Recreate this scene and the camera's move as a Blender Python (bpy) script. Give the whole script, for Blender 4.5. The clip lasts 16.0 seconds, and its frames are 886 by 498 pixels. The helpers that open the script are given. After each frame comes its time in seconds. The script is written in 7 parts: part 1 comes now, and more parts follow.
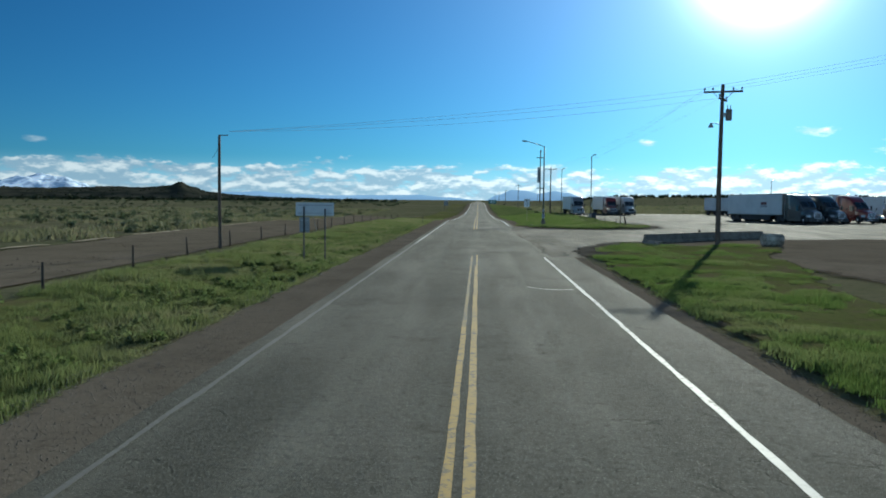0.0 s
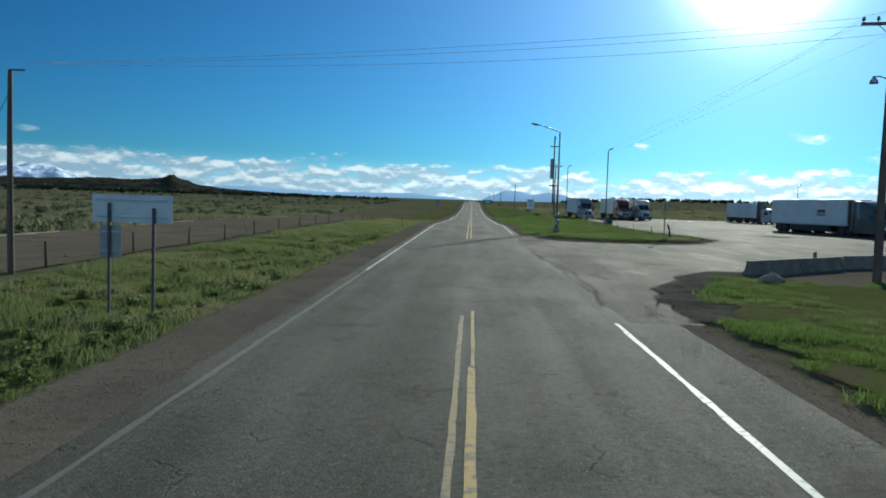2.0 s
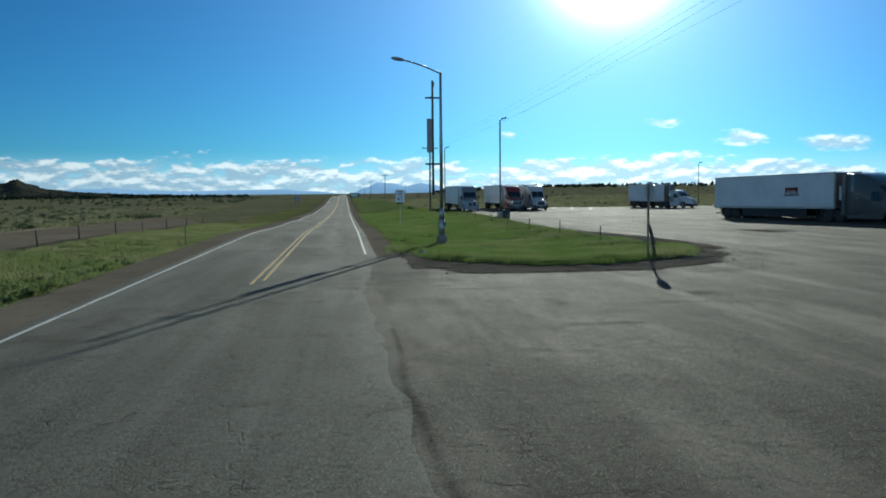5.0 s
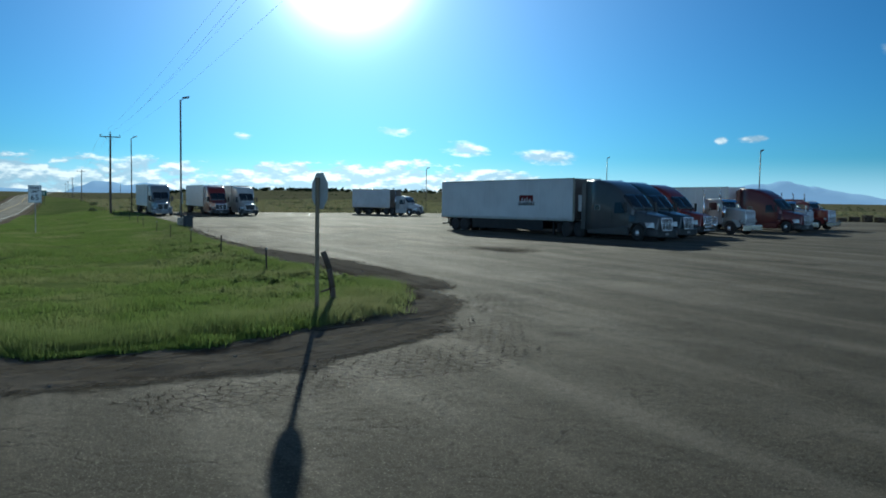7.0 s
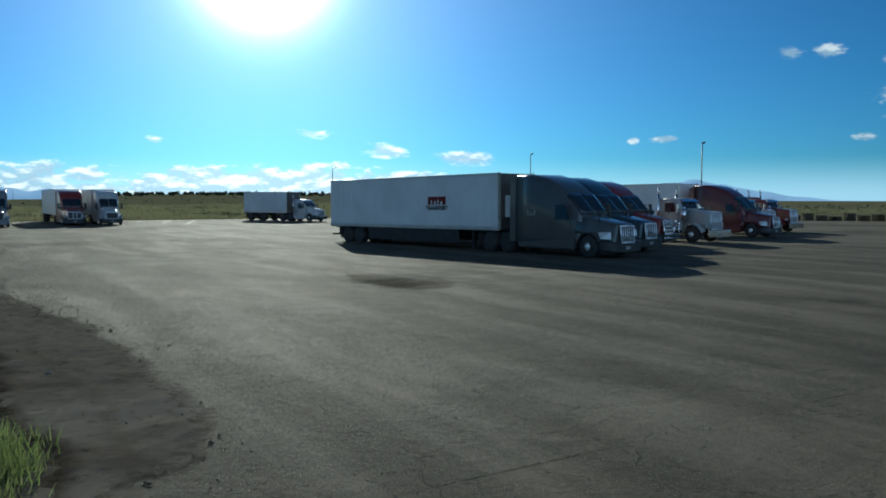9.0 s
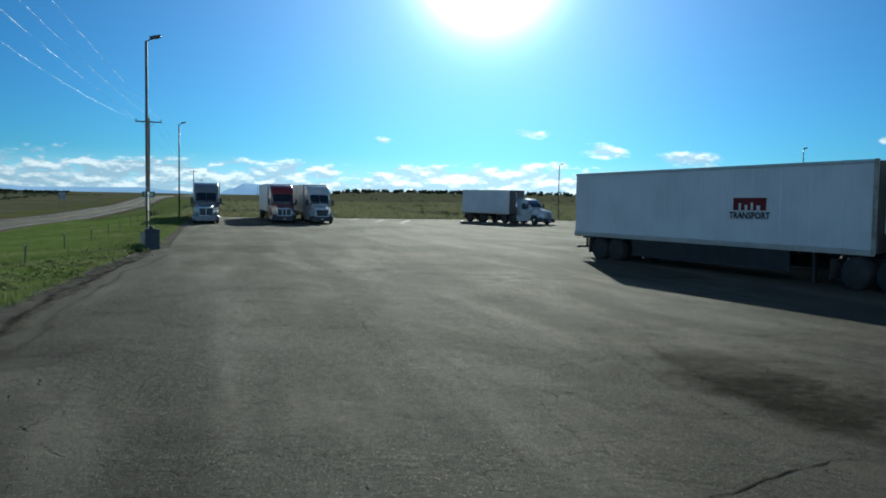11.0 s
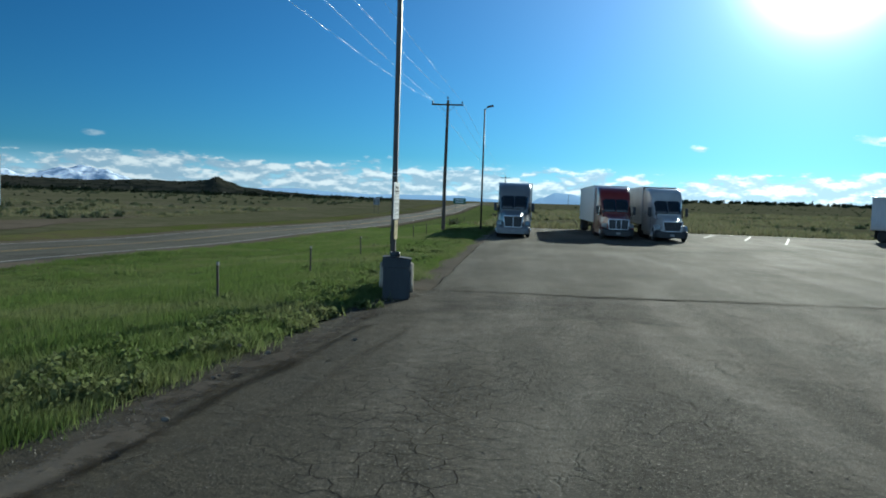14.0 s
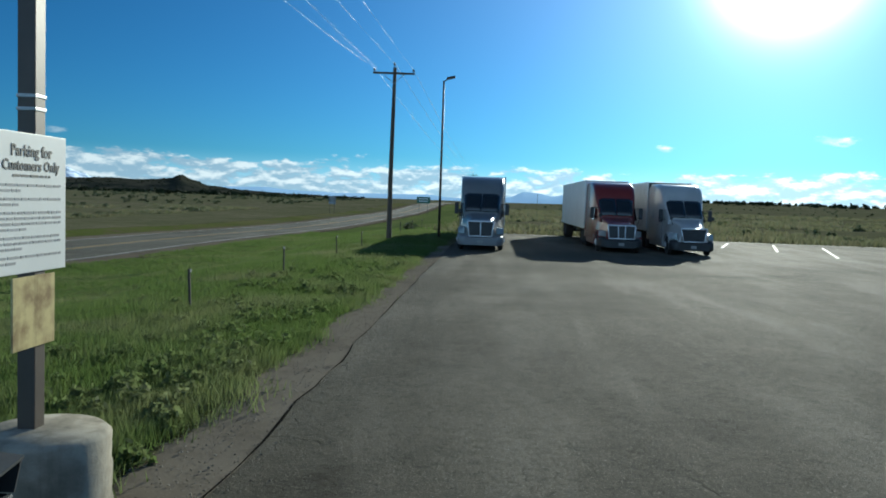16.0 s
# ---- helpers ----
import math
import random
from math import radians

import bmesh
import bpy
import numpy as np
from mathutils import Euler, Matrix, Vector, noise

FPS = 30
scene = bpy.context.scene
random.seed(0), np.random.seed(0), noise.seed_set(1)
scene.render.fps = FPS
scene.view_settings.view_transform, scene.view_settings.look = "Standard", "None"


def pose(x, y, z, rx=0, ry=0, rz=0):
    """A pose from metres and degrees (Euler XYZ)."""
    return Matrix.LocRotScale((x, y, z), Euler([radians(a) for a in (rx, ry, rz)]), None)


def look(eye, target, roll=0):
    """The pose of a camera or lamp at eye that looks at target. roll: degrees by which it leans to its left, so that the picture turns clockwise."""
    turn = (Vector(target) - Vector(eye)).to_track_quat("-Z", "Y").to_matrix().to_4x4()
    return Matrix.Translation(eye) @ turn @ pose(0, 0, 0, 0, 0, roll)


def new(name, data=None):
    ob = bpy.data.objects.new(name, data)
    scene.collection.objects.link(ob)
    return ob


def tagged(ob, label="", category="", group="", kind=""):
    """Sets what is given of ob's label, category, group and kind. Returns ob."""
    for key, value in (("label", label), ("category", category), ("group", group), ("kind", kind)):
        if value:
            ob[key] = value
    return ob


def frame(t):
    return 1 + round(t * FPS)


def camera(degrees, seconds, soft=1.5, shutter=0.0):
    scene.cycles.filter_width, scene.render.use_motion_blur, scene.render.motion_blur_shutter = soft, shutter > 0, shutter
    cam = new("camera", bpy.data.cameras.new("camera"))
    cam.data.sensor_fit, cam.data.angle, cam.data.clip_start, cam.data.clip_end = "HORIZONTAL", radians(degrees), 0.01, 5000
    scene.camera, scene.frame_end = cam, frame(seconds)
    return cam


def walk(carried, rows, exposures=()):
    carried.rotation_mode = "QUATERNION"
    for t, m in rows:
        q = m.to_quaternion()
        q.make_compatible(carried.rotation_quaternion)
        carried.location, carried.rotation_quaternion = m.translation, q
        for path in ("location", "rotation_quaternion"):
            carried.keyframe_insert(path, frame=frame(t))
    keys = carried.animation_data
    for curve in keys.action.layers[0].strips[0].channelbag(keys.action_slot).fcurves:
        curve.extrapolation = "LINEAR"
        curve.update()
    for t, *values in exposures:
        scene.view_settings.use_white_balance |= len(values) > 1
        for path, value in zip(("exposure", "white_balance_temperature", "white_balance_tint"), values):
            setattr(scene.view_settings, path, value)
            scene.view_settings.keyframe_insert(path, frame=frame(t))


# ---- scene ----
cam = camera(58.9, 16.0, soft=1.8)
PATH = [
    (0, (0.282, -3.552, 2.876), (0.193, -1.558, 2.75), 0.5),
    (0.5, (0.206, 1.794, 2.814), (0.114, 3.788, 2.688), 1.1),
    (1, (0.181, 7.185, 2.849), (0.092, 9.178, 2.719), 1.4),
    (1.5, (0.175, 12.384, 2.759), (0.094, 14.378, 2.631), 1.4),
    (2, (0.143, 17.512, 2.805), (0.073, 19.506, 2.677), 1.8),
    (2.5, (0.227, 23.075, 2.786), (0.175, 25.071, 2.659), 1.9),
    (3, (0.436, 28.092, 2.824), (0.404, 30.087, 2.695), 1.5),
    (5.5, (4.125, 51.968, 2.761), (4.505, 53.926, 2.609), -0.2),
    (6, (5.877, 55.723, 2.746), (6.419, 57.642, 2.595), 0.5),
    (6.5, (7.773, 59.044, 2.673), (8.49, 60.906, 2.532), 0.7),
    (7, (9.993, 62.189, 2.644), (10.875, 63.979, 2.513), 0.9),
    (7.5, (12.151, 65.22, 2.685), (13.17, 66.937, 2.557), 1.0),
    (8, (14.396, 68.164, 2.753), (15.507, 69.823, 2.63), 1.0),
    (10.5, (21.937, 84.172, 2.676), (22.677, 86.026, 2.549), 0.1),
    (11, (22.697, 87.779, 2.691), (23.258, 89.694, 2.561), 1.1),
    (11.5, (23.305, 91.416, 2.602), (23.675, 93.377, 2.474), 0.7),
    (12, (23.436, 94.954, 2.557), (23.626, 96.94, 2.42), 1.4),
    (12.5, (23.443, 98.823, 2.467), (23.457, 100.819, 2.333), 0.8),
    (13, (23.176, 102.853, 2.351), (23.06, 104.846, 2.223), 1.8),
    (13.5, (22.981, 106.742, 2.308), (22.797, 108.729, 2.183), 1.6),
    (14, (22.796, 110.807, 2.286), (22.592, 112.793, 2.161), 1.9),
    (14.5, (22.792, 114.632, 2.36), (22.595, 116.618, 2.229), 1.9),
    (15, (22.713, 118.46, 2.341), (22.544, 120.449, 2.211), 2.1),
    (15.5, (22.675, 122.222, 2.345), (22.533, 124.213, 2.218), 1.5),
    (16, (22.616, 125.869, 2.342), (22.492, 127.861, 2.217), 2.0),
]
walk(cam, [(t, look(eye, target, roll)) for t, eye, target, roll in PATH], [(0, 0.41, 5900, -2), (13, 0.40, 5900, -2), (14.5, 0.50, 5900, -2), (16, 0.55, 5900, -2)])

# ---- light ----
SUN_AZ, SUN_EL = radians(19.2), radians(16.6)
SUN_DIR = Vector((math.sin(SUN_AZ) * math.cos(SUN_EL), math.cos(SUN_AZ) * math.cos(SUN_EL), math.sin(SUN_EL)))
sun_data = bpy.data.lights.new("sun", "SUN")
sun_data.energy, sun_data.angle, sun_data.color = 4.0, radians(0.6), (1.0, 0.925, 0.78)
sun = new("sun", sun_data)
sun.matrix_world = look(SUN_DIR * 200, (0, 0, 0))


class Nodes:
    """Small helper that adds and links shader nodes."""

    def __init__(self, tree):
        self.t = tree
        tree.nodes.clear()

    def add(self, kind, **settings):
        n = self.t.nodes.new(kind)
        for key, value in settings.items():
            if key == "inputs":
                for name, v in value.items():
                    if isinstance(v, bpy.types.NodeSocket):
                        self.t.links.new(v, n.inputs[name])
                    else:
                        n.inputs[name].default_value = v
            else:
                setattr(n, key, value)
        return n

    def math(self, op, a, b=0.0, c=0.0, clamp=False):
        return self.add("ShaderNodeMath", operation=op, use_clamp=clamp, inputs={0: a, 1: b, 2: c}).outputs[0]

    def mix(self, fac, a, b, mode="MIX"):
        n = self.add("ShaderNodeMix", data_type="RGBA", blend_type=mode, inputs={0: fac, 6: a, 7: b})
        return n.outputs[2]

    def noise(self, vec, scale, detail=4.0, rough=0.55, distort=0.0):
        n = self.add("ShaderNodeTexNoise", inputs={"Vector": vec, "Scale": scale, "Detail": detail, "Roughness": rough, "Distortion": distort})
        return n.outputs[0]

    def ramp(self, fac, low, high, smooth=True):
        n = self.add("ShaderNodeMapRange", interpolation_type="SMOOTHSTEP" if smooth else "LINEAR", inputs={0: fac, 1: low, 2: high, 3: 0.0, 4: 1.0})
        return n.outputs[0]


def build_world():
    world = bpy.data.worlds.new("sky")
    scene.world = world
    world.use_nodes = True
    g = Nodes(world.node_tree)
    sky = g.add("ShaderNodeTexSky", sky_type="NISHITA", sun_disc=False, sun_elevation=SUN_EL, sun_rotation=SUN_AZ,
                altitude=1900.0, air_density=1.0, dust_density=0.25, ozone_density=2.4)
    sky_color = g.mix(1.0, sky.outputs[0], (SKY_TINT[0], SKY_TINT[1], SKY_TINT[2], 1), "MULTIPLY")
    way = g.add("ShaderNodeTexCoord").outputs["Generated"]
    split = g.add("ShaderNodeSeparateXYZ", inputs={0: way})
    x, y, z = split.outputs
    el = g.math("DEGREES", g.math("ARCSINE", z))
    az = g.math("DEGREES", g.math("ARCTAN2", x, y))
    # cumulus: the noise is laid out in degrees of azimuth and height, flattened towards the horizon
    wide = g.add("ShaderNodeCombineXYZ", inputs={0: g.math("MULTIPLY", az, 0.19), 1: g.math("MULTIPLY", el, 0.85), 2: 3.1}).outputs[0]
    flat = g.add("ShaderNodeCombineXYZ", inputs={0: g.math("MULTIPLY", az, 0.34), 1: g.math("MULTIPLY", el, 0.88), 2: 3.1}).outputs[0]
    big = g.noise(wide, 0.75, 3.0, 0.5)
    heap = lambda at: g.math("SUBTRACT", 1.0, g.add("ShaderNodeTexVoronoi", feature="F1", normalize=True, inputs={"Vector": at, "Scale": 1.5, "Detail": 4.0, "Roughness": 0.55, "Lacunarity": 2.3}).outputs[0])
    lump = lambda at: g.math("ADD", g.math("MULTIPLY", heap(at), 0.38), g.math("MULTIPLY", g.noise(at, 1.6, 6.0, 0.58), 0.62))
    puff = lump(flat)
    low = g.math("ADD", g.math("MULTIPLY", puff, 0.58), g.math("MULTIPLY", big, 0.42))
    high_cut = g.math("MULTIPLY", g.ramp(el, 1.9, 3.9), -0.24)
    low = g.math("ADD", g.math("ADD", low, high_cut), g.math("MULTIPLY", g.math("SUBTRACT", 1.0, g.ramp(el, 0.8, 2.6)), 0.05))
    low = g.math("SUBTRACT", low, g.math("MULTIPLY", g.ramp(az, 34.0, 42.0), 0.3))
    dense = g.ramp(low, CLOUD_CUT, CLOUD_CUT + 0.07)
    # a few lone wisps and puffs above the band: azimuth, height, half-width, half-height
    for a, e, w, h, s in WISPS:
        da = g.math("DIVIDE", g.math("SUBTRACT", az, a), w)
        de = g.math("DIVIDE", g.math("SUBTRACT", el, e), h)
        r = g.math("SQRT", g.math("ADD", g.math("MULTIPLY", da, da), g.math("MULTIPLY", de, de)))
        spot = g.math("ADD", g.math("SUBTRACT", 1.0, r), g.math("MULTIPLY", g.math("SUBTRACT", puff, 0.57), 3.2))
        dense = g.math("MAXIMUM", dense, g.math("MULTIPLY", g.ramp(spot, 0.0, 0.7), s))
    # white tops, blue-grey bellies: compare the noise with a sample a little higher
    up = g.add("ShaderNodeCombineXYZ", inputs={0: g.math("MULTIPLY", az, 0.34), 1: g.math("MULTIPLY", g.math("ADD", el, 0.34), 0.88), 2: 3.1}).outputs[0]
    above = lump(up)
    belly = g.ramp(g.math("SUBTRACT", above, puff), -0.12, 0.05)
    to_sun = g.add("ShaderNodeVectorMath", operation="DOT_PRODUCT", inputs={0: way, 1: SUN_DIR}).outputs["Value"]
    angle = g.math("DEGREES", g.math("ARCCOSINE", g.math("MINIMUM", to_sun, 1.0)))
    near_sun = g.math("POWER", 2.718, g.math("MULTIPLY", angle, -0.075))
    # clear sky: darkest square to the sun, brighter behind the viewer as added fill
    back_fill = g.math("MULTIPLY", g.ramp(angle, 75.0, 160.0), 1.6)
    fall = g.math("ADD", g.math("ADD", 0.36, back_fill), g.math("MULTIPLY", g.math("POWER", 2.718, g.math("MULTIPLY", angle, -0.038)), 0.80))
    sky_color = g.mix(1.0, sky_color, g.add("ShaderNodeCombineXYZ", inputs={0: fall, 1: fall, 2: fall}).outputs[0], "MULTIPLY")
    # pale wash over that same unseen sky, so the added fill is less blue
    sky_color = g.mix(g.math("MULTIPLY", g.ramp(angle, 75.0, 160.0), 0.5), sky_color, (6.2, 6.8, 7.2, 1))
    cloud = g.mix(belly, (8.4, 8.7, 8.9, 1), (3.3, 4.6, 5.8, 1))
    haze = g.math("MULTIPLY", g.math("SUBTRACT", 1.0, g.ramp(el, 0.0, 3.2)), 0.58)
    sky_color = g.mix(haze, sky_color, (4.6, 6.6, 8.6, 1))
    cloud = g.mix(1.0, cloud, g.add("ShaderNodeCombineXYZ", inputs={i: g.math("ADD", 0.64, g.math("MULTIPLY", near_sun, 1.5)) for i in range(3)}).outputs[0], "MULTIPLY")
    color = g.mix(g.math("MULTIPLY", dense, 0.88), sky_color, cloud)
    # the sun's disc, its bright aureole and lens glare painted round them
    ang2 = g.math("MULTIPLY", angle, angle)
    core = g.math("MULTIPLY", g.math("POWER", 2.718, g.math("MULTIPLY", ang2, -0.09)), 45.0)
    halo = g.math("MULTIPLY", g.math("POWER", 2.718, g.math("MULTIPLY", angle, -0.12)), 6.0)
    glow = g.math("ADD", core, halo)
    glow_color = g.mix(1.0, (1.0, 0.99, 0.95, 1), g.add("ShaderNodeCombineXYZ", inputs={0: glow, 1: glow, 2: glow}).outputs[0], "MULTIPLY")
    color = g.mix(1.0, color, glow_color, "ADD")
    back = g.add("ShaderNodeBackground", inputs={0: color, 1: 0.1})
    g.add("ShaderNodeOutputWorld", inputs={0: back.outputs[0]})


SKY_TINT = (0.22, 0.605, 0.91)
CLOUD_CUT = 0.492
WISPS = [(22.6, 4.7, 1.7, 0.36, 0.9), (27.9, 3.5, 1.7, 0.6, 0.95), (33.6, 3.0, 2.4, 0.6, 1.0), (12.0, 4.05, 0.8, 0.3, 0.85),
         (45.5, 4.2, 0.45, 0.3, 0.9), (47.5, 4.25, 1.1, 0.26, 0.9), (55.5, 9.6, 1.0, 0.42, 0.8), (57.8, 9.7, 1.0, 0.45, 0.9),
         (62.3, 8.9, 1.3, 0.6, 0.9), (62.6, 6.7, 2.3, 0.9, 1.0), (62.8, 5.0, 1.6, 0.8, 0.9), (60.1, 4.1, 0.9, 0.3, 0.8), (-29.9, 3.7, 0.9, 0.22, 0.4)]
build_world()


# ---- materials ----
def surface(name, base, dark, rough=0.7, metal=0.0, big=1.2, fine=22.0, spread=0.5, bump=0.15, coat=0.0, spec=0.5, stains=0.0, haze_glow=0.0):
    """A painted, metal, wood or stone surface: two colours mixed at two scales, with fine relief."""
    m = bpy.data.materials.new(name)
    m.use_nodes = True
    g = Nodes(m.node_tree)
    at = g.add("ShaderNodeTexCoord").outputs["Object"]
    info = g.add("ShaderNodeObjectInfo").outputs["Random"]
    shifted = g.add("ShaderNodeVectorMath", operation="ADD", inputs={0: at, 1: g.add("ShaderNodeCombineXYZ", inputs={0: g.math("MULTIPLY", info, 37.0)}).outputs[0]}).outputs[0]
    n1 = g.noise(shifted, big, 5.0)
    n2 = g.noise(shifted, fine, 6.0, 0.65)
    fac = g.math("ADD", g.math("MULTIPLY", g.ramp(n1, 0.36, 0.66), spread), g.math("MULTIPLY", g.math("SUBTRACT", n2, 0.5), 0.35), clamp=True)
    color = g.mix(fac, (*base, 1), (*dark, 1))
    if stains:
        streak = g.add("ShaderNodeMapping", inputs={"Vector": shifted, "Scale": (5.0, 5.0, 0.35)}).outputs[0]
        s = g.ramp(g.noise(streak, 1.6, 5.0), 0.5, 0.75)
        color = g.mix(g.math("MULTIPLY", s, stains), color, (dark[0] * 0.45, dark[1] * 0.42, dark[2] * 0.38, 1))
    r = g.math("ADD", rough - 0.06, g.math("MULTIPLY", n2, 0.14), clamp=True)
    b = g.add("ShaderNodeBump", inputs={"Height": n2, "Strength": bump, "Distance": 0.01})
    p = g.add("ShaderNodeBsdfPrincipled", inputs={"Base Color": color, "Roughness": r, "Metallic": metal, "Normal": b.outputs[0], "Coat Weight": coat, "Specular IOR Level": spec})
    # self-glow that stands in for airlight on far mountains
    if haze_glow:
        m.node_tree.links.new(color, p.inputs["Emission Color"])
        p.inputs["Emission Strength"].default_value = haze_glow
    g.add("ShaderNodeOutputMaterial", inputs={0: p.outputs[0]})
    return m


def asphalt(name, base, worn, cracks=0.6, tracks=False, grit=0.5, dust=0.0, uneven=0.4):
    m = bpy.data.materials.new(name)
    m.use_nodes = True
    g = Nodes(m.node_tree)
    at = g.add("ShaderNodeTexCoord").outputs["Object"]
    split = g.add("ShaderNodeSeparateXYZ", inputs={0: at})
    patch = g.noise(at, 0.12, 5.0, 0.6)
    mid = g.noise(at, 1.1, 6.0, 0.6)
    stone = g.noise(at, 38.0, 4.0, 0.75)
    grain = g.noise(at, 9.0, 6.0, 0.72)
    smear = g.noise(g.add("ShaderNodeMapping", inputs={"Vector": at, "Rotation": (0, 0, 0.5), "Scale": (0.5, 0.09, 1.0)}).outputs[0], 1.0, 6.0, 0.6, 0.4)
    long_ = g.noise(g.add("ShaderNodeMapping", inputs={"Vector": at, "Scale": (1.6, 0.06, 1.0)}).outputs[0], 0.8, 4.0, 0.55)
    fac = g.math("ADD", g.math("MULTIPLY", g.ramp(patch, 0.35, 0.68), 0.55), g.math("MULTIPLY", g.math("SUBTRACT", mid, 0.45), 0.7))
    if tracks:
        wheel = g.math("MULTIPLY", g.math("ADD", g.math("COSINE", g.math("MULTIPLY", split.outputs[0], 3.49)), 1.0), 0.5)
        fac = g.math("ADD", g.math("MULTIPLY", fac, 0.6), g.math("MULTIPLY", g.math("MULTIPLY", wheel, g.ramp(long_, 0.3, 0.65)), 0.55))
    else:
        fac = g.math("ADD", fac, g.math("MULTIPLY", g.math("SUBTRACT", long_, 0.5), 0.5))
    fac = g.math("ADD", fac, g.math("MULTIPLY", g.math("SUBTRACT", smear, 0.5), 0.9))
    fac = g.math("ADD", fac, g.math("MULTIPLY", g.math("SUBTRACT", grain, 0.5), 1.3), clamp=True)
    color = g.mix(fac, (*base, 1), (*worn, 1))
    color = g.mix(g.math("MULTIPLY", g.ramp(grain, 0.46, 0.34), 0.3), color, (base[0] * 0.45, base[1] * 0.45, base[2] * 0.45, 1))
    color = g.mix(g.math("MULTIPLY", g.ramp(stone, 0.54, 0.66), grit), color, (worn[0] * 2.3, worn[1] * 2.3, worn[2] * 2.2, 1))
    if dust:
        drift = g.ramp(g.math("ADD", g.math("MULTIPLY", g.noise(at, 0.07, 6.0, 0.62, 0.6), 0.6), g.math("MULTIPLY", smear, 0.4)), 0.44, 0.64)
        drift = g.math("MULTIPLY", drift, g.math("ADD", 0.45, g.math("MULTIPLY", grain, 0.9)))
        color = g.mix(g.math("MULTIPLY", drift, dust), color, (0.138, 0.118, 0.086, 1))
        dark = g.math("MULTIPLY", g.ramp(g.math("ADD", g.math("MULTIPLY", g.noise(at, 0.11, 5.0, 0.6, 0.4), 0.7), g.math("MULTIPLY", mid, 0.3)), 0.53, 0.66), 0.75)
        color = g.mix(dark, color, (base[0] * 0.6, base[1] * 0.58, base[2] * 0.55, 1))
    warp = g.add("ShaderNodeVectorMath", operation="ADD", inputs={0: at, 1: g.add("ShaderNodeVectorMath", operation="SCALE", inputs={0: g.add("ShaderNodeTexNoise", inputs={"Vector": at, "Scale": 2.2, "Detail": 5.0}).outputs[1], "Scale": 0.7}).outputs[0]}).outputs[0]
    cell = g.add("ShaderNodeTexVoronoi", feature="DISTANCE_TO_EDGE", inputs={"Vector": warp, "Scale": 0.55}).outputs[0]
    small = g.add("ShaderNodeTexVoronoi", feature="DISTANCE_TO_EDGE", inputs={"Vector": warp, "Scale": 3.2}).outputs[0]
    where = g.ramp(g.noise(at, 0.17, 3.0), 0.56, 0.70)
    crack = g.math("MULTIPLY", g.math("SUBTRACT", 1.0, g.ramp(cell, 0.003, 0.012)), g.ramp(mid, 0.46, 0.60))
    gator = g.math("MULTIPLY", g.math("SUBTRACT", 1.0, g.ramp(small, 0.006, 0.045)), where)
    crack = g.math("MULTIPLY", g.math("MAXIMUM", crack, gator), cracks)
    color = g.mix(crack, color, (0.012, 0.011, 0.010, 1))
    height = g.math("SUBTRACT", g.math("ADD", g.math("MULTIPLY", stone, 0.5), g.math("MULTIPLY", grain, 0.8)), crack)
    height = g.math("ADD", height, g.math("MULTIPLY", g.noise(at, 0.7, 4.0, 0.6, 0.8), uneven))
    b = g.add("ShaderNodeBump", inputs={"Height": height, "Strength": 0.85, "Distance": 0.025})
    polish = g.math("ADD", 0.05, g.math("MULTIPLY", g.ramp(smear, 0.44, 0.68), 0.095))
    facet = g.ramp(stone, 0.60, 0.68)
    polish = g.math("ADD", polish, g.math("MULTIPLY", facet, 0.16))
    rough = g.math("SUBTRACT", g.math("SUBTRACT", 0.97, g.math("MULTIPLY", grain, 0.12)), g.math("MULTIPLY", facet, 0.36))
    p = g.add("ShaderNodeBsdfPrincipled", inputs={"Base Color": color, "Roughness": rough, "Normal": b.outputs[0], "Specular IOR Level": polish})
    g.add("ShaderNodeOutputMaterial", inputs={0: p.outputs[0]})
    return m


